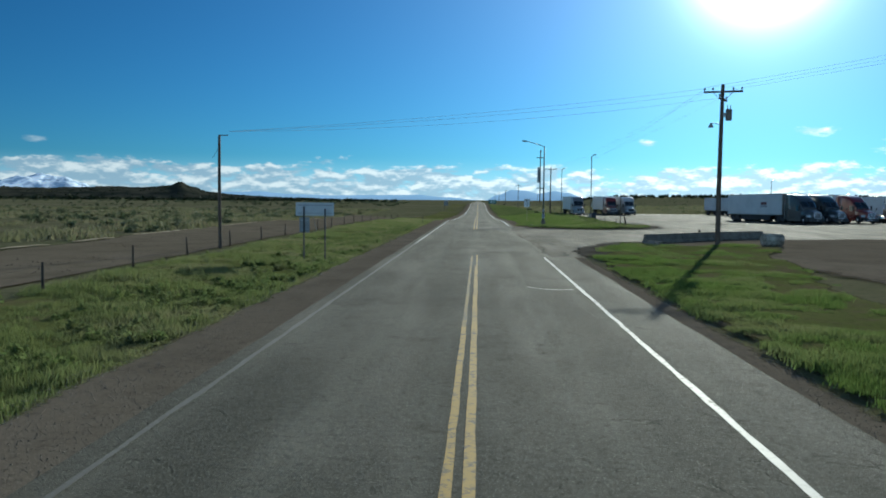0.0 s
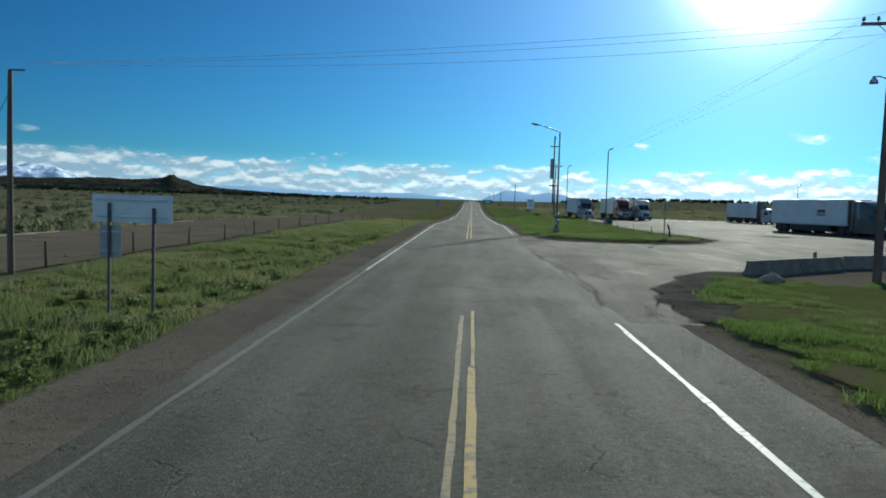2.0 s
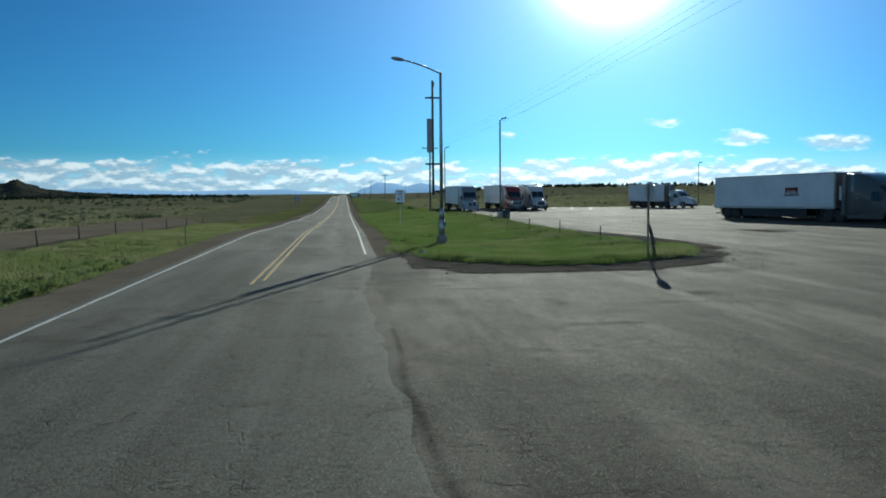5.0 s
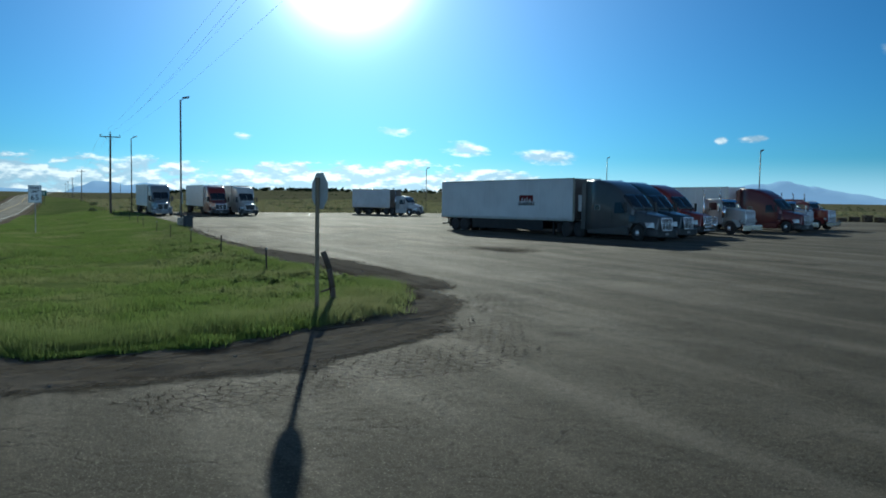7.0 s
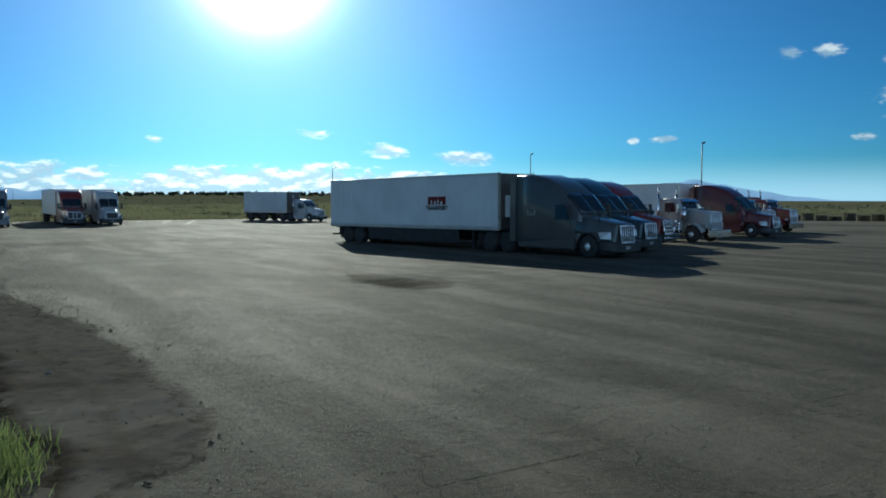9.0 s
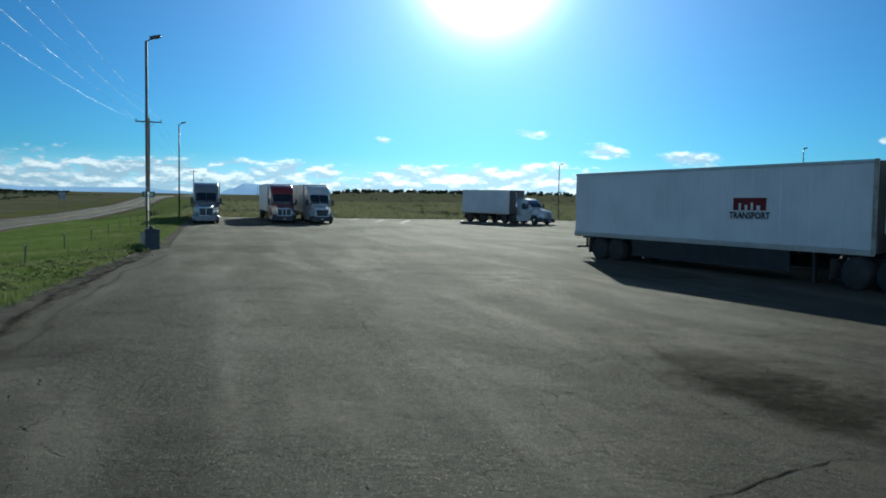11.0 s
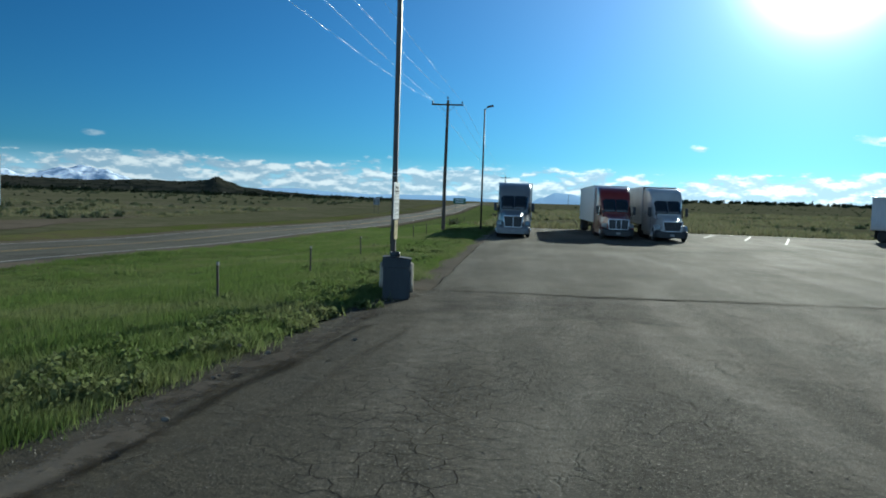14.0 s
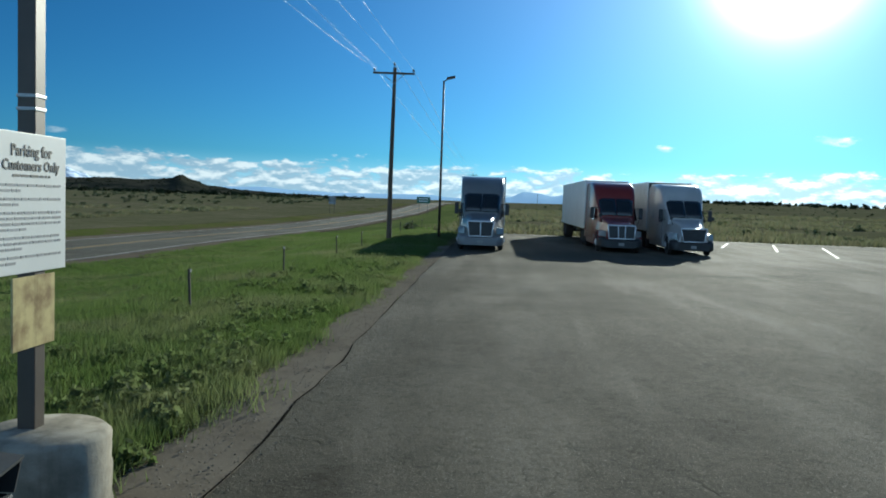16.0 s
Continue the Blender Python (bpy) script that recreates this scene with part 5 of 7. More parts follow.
def trailer(label, m, skin=M_TRAILER, length=16.1, top=4.1, nose=None, group="parked semi trailers", logo=False, under_shade=False, axle_back=1.9, spread=1.25, legs=True):
    """A box trailer; the middle of its nose stands over the origin and it reaches back along -y."""
    t = thing("semi_trailer", label, "trailer", m, group)
    w, floor = 1.29, 1.14
    bm = bmesh.new()
    box(bm, (0, -length / 2, (floor + top) / 2), (2 * w - 0.03, length - 0.04, top - floor - 0.04), 0.02)
    part("box_body", bm, skin, t)
    for s in (1, -1):
        bm = bmesh.new()
        box(bm, (s * w, -length / 2, floor + 0.04), (0.04, length, 0.20), 0.008)
        part("bottom_rail", bm, M_ALU, t)
        bm = bmesh.new()
        box(bm, (s * (w - 0.005), -length / 2, top - 0.05), (0.05, length, 0.11), 0.012)
        part("top_rail", bm, M_ALU, t)
        bm = bmesh.new()
        n = int(length / 1.22)
        for k in range(1, n):
            box(bm, (s * (w - 0.010), -length * k / n, (floor + top) / 2 + 0.02), (0.012, 0.05, top - floor - 0.3))
        tagged(part("panel_seam", bm, skin, t), kind="stuff")
        bm = bmesh.new()
        box(bm, (s * w, -0.06, (floor + top) / 2), (0.05, 0.16, top - floor + 0.04), 0.02)
        part("corner_post", bm, M_PALE_CONCRETE if logo else M_ALU, t)
        # rear doors
        bm = bmesh.new()
        box(bm, (s * 0.62, -length - 0.015, (floor + top) / 2), (1.2, 0.05, top - floor - 0.2), 0.012)
        door = part("rear_door", bm, skin, t)
        bm = bmesh.new()
        for xx in (0.28, 0.95):
            rod(bm, (s * xx, -length - 0.06, floor + 0.1), (s * xx, -length - 0.06, top - 0.15), 0.018, 0.018, 8)
        part("lock_rod", bm, M_STEEL, door)
        bm = bmesh.new()
        box(bm, (s * 1.0, -length - 0.05, floor - 0.06), (0.30, 0.04, 0.10), 0.01)
        part("tail_light", bm, M_RED_LENS, t)
        if legs:
            bm = bmesh.new()
            box(bm, (s * 0.75, -2.6, 0.66), (0.12, 0.14, 0.95), 0.01)
            box(bm, (s * 0.75, -2.6, 0.20), (0.09, 0.10, 0.36), 0.01)
            box(bm, (s * 0.75, -2.6, 0.05 - 0.015), (0.26, 0.26, 0.03))
            part("landing_leg", bm, M_DARK_STEEL, t)
        # made-up black panel that stands in for the deep shade under the trailer
        if under_shade:
            bm = bmesh.new()
            plate(bm, [(s * (w - 0.06), -3.2, 0.35), (s * (w - 0.06), -length + 4.4, 0.35), (s * (w - 0.02), -length + 4.4, floor), (s * (w - 0.02), -3.2, floor)], 0.02)
            bmesh.ops.recalc_face_normals(bm, faces=bm.faces[:])
            part("side_skirt", bm, M_BLACK, t)
        for k in (0, 1):
            wheel(t, s * 1.26, -length + axle_back + spread * k, 0.52, 0.28, False, True)
        bm = bmesh.new()
        box(bm, (s * 0.95, -length + axle_back - 0.72, 0.70), (0.62, 0.02, 0.78))
        part("mud_flap", bm, M_RUBBER, t)
    for s in (1, -1):
        bm = bmesh.new()
        box(bm, (s * 0.5, -length + axle_back + spread / 2, 0.86), (0.12, 3.2, 0.36), 0.01)
        part("slider_rail", bm, M_DARK_STEEL, t)
    for k in (0, 1):
        bm = bmesh.new()
        rod(bm, (-0.95, -length + axle_back + spread * k, 0.52), (0.95, -length + axle_back + spread * k, 0.52), 0.08, 0.08, 10)
        part("axle", bm, M_DARK_STEEL, t)
    bm = bmesh.new()
    n = int(length / 0.6)
    for k in range(n):
        box(bm, (0, -0.5 - k * 0.6, floor - 0.09), (2.4, 0.08, 0.12))
    tagged(part("undercarriage", bm, M_DARK_STEEL, t), kind="stuff")
    bm = bmesh.new()
    for s in (1, -1):
        box(bm, (s * 0.55, -length + 0.05, 0.82), (0.09, 0.09, 0.56), 0.008)
    box(bm, (0, -length + 0.03, 0.54), (2.3, 0.10, 0.11), 0.012)
    part("underride_guard", bm, M_DARK_STEEL, t)
    bm = bmesh.new()
    box(bm, (0, 0.02, (floor + top) / 2), (2 * w - 0.1, 0.06, top - floor - 0.1), 0.02)
    part("nose_panel", bm, nose or skin, t)
    return t


def heading(x, y, deg, z=0.0, tip=0.0):
    """A pose on the lot; deg is the compass turn of the nose away from -y towards +x."""
    return pose(x, y, z, tip, 0, 180 + deg)


def in_row(x, y, deg, tip=0.55):
    """A pose in the parked row, on the ground there, which falls away behind the trucks."""
    return heading(x, y, deg, lot_z(x, y) + 0.0265, tip)


P_GREY = paint("graphite_grey_paint", (0.066, 0.067, 0.066))
P_TEAL = paint("dark_blue_paint", (0.026, 0.044, 0.054))
P_RED = paint("dark_red_paint", (0.17, 0.022, 0.018))
P_SILVER = paint("silver_paint", (0.17, 0.175, 0.18))
P_WHITE = paint("white_truck_paint", (0.44, 0.43, 0.41))
P_CREAM = paint("pale_grey_paint", (0.36, 0.37, 0.35))
P_MAROON = paint("maroon_paint", (0.105, 0.017, 0.018))

OZ = 0.036 - 0.25
# three facing the camera on the overlay
tractor("silver-grey aerodynamic semi tractor with a tall sleeper", heading(22.0, 166.1, 0, OZ), P_SILVER, bars="split", bumper=P_SILVER, steep=True)
trailer("white box trailer behind a silver tractor", heading(22.0, 172.7, 0, OZ), top=4.02)
tractor("dark red semi tractor with a bright grille", heading(29.6, 168.8, 0, OZ), P_RED, bars="three", steep=True)
trailer("white box trailer behind a red tractor", heading(29.6, 175.4, 0, OZ))
tractor("white semi tractor with a dark mesh grille", heading(33.4, 168.6, 0, OZ), P_WHITE, bars="mesh", steep=True)
trailer("white box trailer behind a white tractor", heading(33.4, 175.2, 0, OZ), M_TRAILER_GREY, nose=M_TRAILER_DARK)
# day cab across the lot
tractor("white day-cab tractor parked at the lot's far edge", heading(60.3, 172.2, 24, OZ), P_WHITE, sleeper=False)
trailer("grey-white short box trailer with a dark nose", heading(60.3 - 0.407 * 5.4, 172.2 + 0.913 * 5.4, 24, OZ), M_TRAILER_GREY, 8.5, 4.0, M_TRAILER_DARK, axle_back=1.2, spread=2.6)
# the row with the lettered trailer
main_trailer = trailer("white box trailer with a red and black emblem", in_row(43.65, 107.5, 9), M_TRAILER, nose=M_TRAILER_DARK, logo=True, under_shade=True)
tractor("graphite grey sleeper tractor coupled to a white trailer", in_row(44.05, 99.8, 6), P_GREY)
tractor("dark blue sleeper tractor in the parked row", in_row(48.2, 102.3, 8), P_TEAL)
trailer("white box trailer behind a dark blue tractor", in_row(47.15, 109.5, 8), M_TRAILER)
tractor("red sleeper tractor with a tubular chrome grille guard", in_row(54.2, 106.6, 8), P_RED, guard=True)
trailer("white box trailer behind a red tractor in the row", in_row(53.2, 113.8, 8), M_TRAILER)
tractor("pale grey long-nosed tractor with chrome stacks", in_row(59.4, 107.0, 8), P_CREAM, "classic", False)
tractor("maroon sleeper tractor with a white trailer", in_row(69.2, 109.9, 8), P_MAROON)
trailer("white box trailer behind a maroon tractor", in_row(68.15, 117.1, 8), M_TRAILER)
tractor("white long-nosed tractor at the end of the row", in_row(75.0, 114.1, 8), P_WHITE, "classic", True)
tractor("red long-nosed tractor at the end of the row", in_row(79.9, 115.4, 8), P_RED, "classic", True)


# ---- poles, wires and lamps ----
def wood_pole(name, label, x, y, top, r=0.15, z0=None, group=""):
    z0 = land_z(x, y) if z0 is None else z0
    t = thing(name, label, "utility pole", pose(x, y, z0), group)
    bm = bmesh.new()
    h = top - z0
    lathe(bm, [(-0.3, r), (0.0, r), (h * 0.35, r * 0.88), (h * 0.7, r * 0.76), (h - 0.02, r * 0.64), (h, r * 0.5), (h + 0.01, 0.001)], 14, "Z")
    for v in bm.verts:
        v.co.x += 0.04 * math.sin(v.co.z * 0.35 + x)
    part("shaft", bm, M_WOOD, t)
    return t, top - z0


def insulator(parent, p, down=False):
    bm = bmesh.new()
    rod(bm, p, (p[0], p[1], p[2] + 0.10), 0.02, 0.02, 6)
    rod(bm, (p[0], p[1], p[2] + 0.08), (p[0], p[1], p[2] + 0.16), 0.075, 0.055, 10)
    rod(bm, (p[0], p[1], p[2] + 0.15), (p[0], p[1], p[2] + 0.22), 0.06, 0.035, 10)
    part("insulator", bm, M_CAPROCK, parent)


def crossarm(parent, z, half, turn=0.0, y=0.14, pins=(-1, 1), braces=True):
    c, s = math.cos(radians(turn)), math.sin(radians(turn))
    bm = bmesh.new()
    box(bm, (0, 0, 0), (2 * half, 0.10, 0.12), 0.01)
    bmesh.ops.transform(bm, matrix=pose(0, -y, z, 0, 0, turn), verts=bm.verts[:])
    arm = part("crossarm", bm, M_WOOD, parent)
    for k in pins:
        insulator(arm, (k * half * 0.94 * c, -y + k * half * 0.94 * s, z + 0.06))
    if braces:
        for k in (-1, 1):
            bm = bmesh.new()
            rod(bm, (k * half * 0.5 * c, -y + k * half * 0.5 * s, z - 0.05), (0, -0.12, z - 0.62), 0.018, 0.018, 6)
            part("brace", bm, M_STEEL, arm)


M_CABLE = surface("bare_aluminium_cable", (0.78, 0.78, 0.77), (0.62, 0.62, 0.61), 0.5, 1.0, 1.0, 10.0, 0.5, 0.0)


def wire(name, a, b, sag, r=0.012, n=26, label="thin overhead power wire", category="wire"):
    """A hanging wire: one unbroken five-sided tube."""
    a, b = Vector(a), Vector(b)
    side = Vector((b.y - a.y, a.x - b.x, 0)).normalized()
    bm = bmesh.new()
    rings = []
    for k in range(n + 1):
        p = a.lerp(b, k / n) - Vector((0, 0, sag * 4 * (k / n) * (1 - k / n)))
        rings.append([bm.verts.new(p + side * (r * math.cos(q)) + Vector((0, 0, r * math.sin(q)))) for q in (2 * math.pi * m / 5 for m in range(5))])
    for ra, rb in zip(rings[:-1], rings[1:]):
        for m in range(5):
            bm.faces.new((ra[m], ra[(m + 1) % 5], rb[(m + 1) % 5], rb[m])).smooth = True
    ob = part(name, bm, M_CABLE, None)
    return tagged(ob, label, category, "overhead wires")


# pole left of the road, with a short arm and a stay stub
lp, _ = wood_pole("utility_pole", "plain weathered wooden pole beside the dirt strip", -15.35, 43.4, 6.62, 0.115)
bm = bmesh.new()
box(bm, (0.28, -0.1, 6.62 + 0.2), (0.56, 0.05, 0.06), 0.01)
part("crossarm", bm, M_WOOD, lp)
bm = bmesh.new()
rod(bm, (-0.1, 0, 6.0), (-0.55, 0.3, 5.5), 0.012, 0.012, 6)
part("stay_wire", bm, M_DARK_STEEL, lp)
# pole with a transformer by the driveway
rp, h = wood_pole("utility_pole", "weathered wooden pole with crossarms and a transformer", 15.93, 48.4, 10.45, 0.17, 0.0)
crossarm(rp, 9.95, 1.2, -14, 0.17, (-1, -0.55, 0.55, 1))
crossarm(rp, 9.45, 0.85, 58, 0.20, (-1, 1), False)
bm = bmesh.new()
lathe(bm, [(0.0, 0.17), (0.04, 0.20), (0.66, 0.20), (0.72, 0.17), (0.74, 0.02)], 18, "Z")
bmesh.ops.translate(bm, vec=(0.42, -0.10, 8.12), verts=bm.verts[:])
can = part("transformer", bm, M_CAPROCK, rp, "grey transformer can")
for dx in (-0.07, 0.07):
    bm = bmesh.new()
    rod(bm, (0.42 + dx, -0.1, 8.84), (0.42 + dx * 1.6, -0.1, 9.12), 0.03, 0.022, 8)
    part("bushing", bm, M_CAPROCK, can)
bm = bmesh.new()
box(bm, (0.18, -0.06, 8.48), (0.24, 0.06, 0.30), 0.01)
part("bracket", bm, M_STEEL, can)
bm = bmesh.new()
pipe(bm, [(-0.12, -0.1, 7.85), (-0.5, -0.2, 7.95), (-0.72, -0.25, 7.92)], 0.025)
arm = part("lamp_arm", bm, M_STEEL, rp)
bm = bmesh.new()
lathe(bm, [(0.0, 0.16), (0.12, 0.14), (0.2, 0.07), (0.28, 0.06)], 14, "Z")
bmesh.ops.translate(bm, vec=(-0.74, -0.25, 7.66), verts=bm.verts[:])
part("lamp_head", bm, M_STEEL, arm, "small grey yard light")
# line of poles along the lot and on down the highway
up, _ = wood_pole("utility_pole", "dark wooden pole with a single crossarm by the lot", 16.35, 173.4, 10.2, 0.16)
crossarm(up, 9.82 - land_z(16.35, 173.4), 1.25, 4, 0.16, (-1, 1))
insulator(up, (0, 0, 10.25 - land_z(16.35, 173.4)))
for k, yy in enumerate((330, 487, 645, 800)):
    far_pole, _ = wood_pole("utility_pole", "distant wooden pole along the highway", 17.0 + 0.01 * k, yy, land_z(17, yy) + 10.0, 0.15, group="highway poles")
    crossarm(far_pole, 9.4, 1.2, 3, 0.15, (-1, 1), False)
for x, y in ((58.9, 783), (26.6, 998)):
    wood_pole("utility_pole", "distant wooden pole out on the plain", x, y, land_z(x, y) + 10.0, 0.17, group="highway poles")
LPT = (-14.75, 43.3, 6.84)
for dx, dz, sg in ((-1.1, 10.15, 0.25), (0.9, 10.1, 0.35), (0.0, 9.6, 0.5)):
    wire("overhead_wire", LPT, (15.93 + dx, 48.3, dz), sg, 0.007)
for dx, dz, ux, uz, sag in ((-1.1, 0.0, -1.15, -0.02, 2.0), (-0.75, 0.1, -1.05, 0.02, 1.0), (0.0, 0.4, 0.0, 0.32, 1.2), (1.1, 0.0, 1.15, -0.02, 0.85)):
    wire("overhead_wire", (15.93 + dx, 48.3, 10.2 + dz), (16.35 + ux, 173.3, 10.1 + uz), sag, 0.004, 44)
for dx in (-1.15, 0.0, 1.15):
    wire("overhead_wire", (15.93 + dx, 48.3, 10.2), (52 + dx * 0.5, -18, 13.0), 0.6, 0.006)
    wire("overhead_wire", (16.35 + dx, 173.3, 10.1 + (0.4 if dx == 0 else 0)), (17 + dx, 330, land_z(17, 330) + 9.6 + (0.4 if dx == 0 else 0)), 1.1, 0.009)

# street lamp on the grass island, with a slim mast held off by brackets
sz = land_z(8.03, 90.7) + 0.05
sl = thing("street_lamp", "tall galvanised street lamp with a curved arm and a bracketed mast", "street lamp", pose(8.03, 90.7, sz))
bm = bmesh.new()
box(bm, (0, 0, 0.27), (0.52, 0.52, 0.56), 0.04)
part("footing", bm, M_CONCRETE, sl, "square concrete footing")
bm = bmesh.new()
rod(bm, (0, 0, 0.55), (0, 0, 1.45), 0.17, 0.15, 16)
rod(bm, (0, 0, 1.45), (0, 0, 2.0), 0.16, 0.12, 16)
rod(bm, (0, 0, 2.0), (0, 0, 9.4), 0.105, 0.065, 16)
part("shaft", bm, M_STEEL, sl)
bm = bmesh.new()
box(bm, (0.16, -0.1, 1.15), (0.12, 0.14, 0.20), 0.01)
part("junction_box", bm, M_DARK_STEEL, sl)
bm = bmesh.new()
pipe(bm, [(0, 0, 9.35), (-0.8, -0.35, 9.62), (-1.6, -0.72, 9.82), (-2.1, -0.95, 9.90)], 0.042, 10)
part("arm", bm, M_STEEL, sl)
bm = bmesh.new()
loft(bm, [(0.0, 0.07, 0.06, -0.05, 0.05, 0.03), (0.18, 0.15, 0.11, -0.09, 0.07, 0.05), (0.5, 0.16, 0.12, -0.10, 0.07, 0.05), (0.72, 0.08, 0.06, -0.05, 0.04, 0.03)])
bmesh.ops.transform(bm, matrix=pose(-2.05, -0.93, 9.90, 6, 0, 114), verts=bm.verts[:])
part("lamp_head", bm, M_STEEL, sl, "cobra-head lantern")
bm = bmesh.new()
rod(bm, (-0.42, 0.25, 2.75), (-0.42, 0.25, 9.0), 0.07, 0.06, 12)
mast = part("mast", bm, M_WOOD, sl, "slim dark mast beside the shaft")
bm = bmesh.new()
box(bm, (-0.62, 0.12, 6.0), (0.28, 0.10, 1.85), 0.02)
part("panel", bm, M_SIGN_BACK, mast, "long narrow grey panel")
bm = bmesh.new()
box(bm, (-0.34, 0.2, 8.8), (0.05, 0.05, 0.24), 0.01)
part("antenna", bm, M_SIGN_BACK, mast)
for zz in (8.05, 4.45):
    bm = bmesh.new()
    box(bm, (-0.42, 0.12, zz), (0.86, 0.07, 0.09), 0.01)
    box(bm, (-0.55, 0.3, zz + 0.03), (0.06, 0.5, 0.06), 0.01)
    part("bracket", bm, M_DARK_STEEL, sl)


def yard_light(label, x, y, top, turn, z0=0.0, r=0.085, square=False, group="yard lights"):
    t = thing("yard_light", label, "street lamp", pose(x, y, z0, 0, 0, turn), group)
    h = top - z0
    bm = bmesh.new()
    if square:
        box(bm, (0, 0, 0.5 + (h - 0.5) / 2), (2 * r, 2 * r, h - 0.5), 0.008)
    else:
        rod(bm, (0, 0, 0), (0, 0, h), r, r * 0.75, 12)
    part("shaft", bm, M_BROWN_STEEL, t)
    bm = bmesh.new()
    rod(bm, (0, 0, h - 0.05), (0.28, 0, h + 0.05), 0.035, 0.035, 8)
    box(bm, (0.48, 0, h + 0.10), (0.55, 0.30, 0.15), 0.03)
    bmesh.ops.rotate(bm, cent=(0, 0, h), matrix=Matrix.Rotation(radians(-14), 3, "Y"), verts=bm.verts[:])
    part("lamp_head", bm, M_BROWN_STEEL, t, "bronze box lantern tilted upwards")
    return t


# square light pole on its drum footing, with notices
l2 = yard_light("square bronze light pole on a concrete drum with notices", 19.38, 131.19, 10.42, 0, -0.16, 0.064, True, "")
bm = bmesh.new()
lathe(bm, [(0.0, 0.45), (0.27, 0.455), (0.29, 0.445), (0.53, 0.45), (0.55, 0.44), (0.76, 0.445), (0.80, 0.40), (0.805, 0.001)], 30, "Z")
bmesh.ops.translate(bm, vec=(0.12, -0.03, -0.02), verts=bm.verts[:])
part("footing", bm, M_PALE_CONCRETE, l2, "pale chipped concrete drum")
for zz in (3.03, 3.12):
    bm = bmesh.new()
    box(bm, (0, 0, zz), (0.138, 0.138, 0.025), 0.004)
    part("strap", bm, M_STEEL, l2)
bm = bmesh.new()
box(bm, (0.074, -0.125, 2.38), (0.012, 0.85, 0.95), 0.005)
notice = part("notice_board", bm, M_SIGN_WHITE, l2, "white parking notice board")
side = Matrix(((0, 0, 1, 0.082), (1, 0, 0, -0.125), (0, 1, 0, 0), (0, 0, 0, 1)))


def on_board(y, z):
    return Matrix.Translation((0, y, z)) @ side


lettering("Parking for", 0.108, on_board(0, 2.730), M_INK, notice, bold=0.0018)
lettering("Customers Only", 0.098, on_board(0, 2.632), M_INK, notice, bold=0.0018)
rnd = random.Random(12)
z = 2.565
for rows in (1, 2, 2, 4, 3, 2):
    for k in range(rows):
        w = 0.44 if rows == 1 else (0.72 if k < rows - 1 else rnd.uniform(0.18, 0.5))
        start, stop = (-0.125 - w / 2, -0.125 + w / 2) if rows == 1 else (-0.49, -0.49 + w)
        while start < stop - 0.02:
            word = min(rnd.uniform(0.03, 0.13), stop - start)
            bm = bmesh.new()
            box(bm, (0.081, start + word / 2, z), (0.003, word, 0.017))
            part("text_bar", bm, M_INK if rows == 1 else M_GREY_INK, notice)
            start += word + 0.014
        z -= 0.037
    z -= 0.019 if rows > 1 else 0.026
bm = bmesh.new()
box(bm, (0.072, -0.09, 1.63), (0.015, 0.50, 0.50), 0.003)
part("plywood_board", bm, M_PLY, l2, "stained bare plywood board")
yard_light("slim bronze light pole at the edge of the lot", 19.15, 176.6, 9.95, 8, -0.24)
yard_light("slim light pole behind the far trucks", 76.4, 205.0, 8.3, 10, land_z(76.4, 205))
yard_light("slim light pole behind the parked row", 97.0, 174.0, 9.9, 20)
yard_light("slim light pole behind the parked row", 91.0, 135.0, 9.1, 20, lot_z(91, 135))

# rubbish bin in front of the drum
rb = thing("litter_bin", "dark grey steel litter bin with a hooded opening", "litter bin", pose(19.72, 129.72, -0.16, 0, 0, 10))
bm = bmesh.new()
box(bm, (0, 0, 0.39), (0.64, 0.50, 0.78), 0.02)
part("body", bm, M_BIN, rb)
bm = bmesh.new()
for s in (-1, 1):
    plate(bm, [(-0.32, s * 0.25, 0.78), (0.32, s * 0.25, 0.78), (0.36, s * 0.25, 0.98), (-0.32, s * 0.25, 1.01)], 0.02 * s)
plate(bm, [(-0.33, -0.26, 1.01), (0.0, -0.26, 1.02), (0.0, 0.26, 1.02), (-0.33, 0.26, 1.01)], -0.02)
plate(bm, [(0.0, -0.26, 1.02), (0.37, -0.26, 0.97), (0.37, 0.26, 0.97), (0.0, 0.26, 1.02)], -0.02)
plate(bm, [(-0.32, -0.25, 0.78), (-0.32, 0.25, 0.78), (-0.32, 0.25, 1.01), (-0.32, -0.25, 1.01)], 0.02)
bmesh.ops.recalc_face_normals(bm, faces=bm.faces[:])
part("hood", bm, M_BIN, rb)
bm = bmesh.new()
box(bm, (0.327, 0, 0.39), (0.02, 0.40, 0.64), 0.008)
door = part("door", bm, M_BIN_DOOR, rb, "pale grey front door panel")
bm = bmesh.new()
for s in (-1, 1):
    box(bm, (0.34, s * 0.19, 0.39), (0.016, 0.03, 0.66), 0.004)
    box(bm, (0.34, 0, 0.39 + s * 0.315), (0.016, 0.35, 0.03), 0.004)
part("door_frame", bm, M_BIN, door)
bm = bmesh.new()
box(bm, (0.355, -0.10, 0.62), (0.02, 0.12, 0.03), 0.006)
part("handle", bm, M_DARK_STEEL, door)
bm = bmesh.new()
lathe(bm, [(1.01, 0.12), (1.15, 0.125), (1.15, 0.10), (1.05, 0.095), (1.05, 0.001)], 18, "Z")
bmesh.ops.translate(bm, vec=(-0.04, -0.06, 0), verts=bm.verts[:])
part("ash_pot", bm, M_BIN, rb)

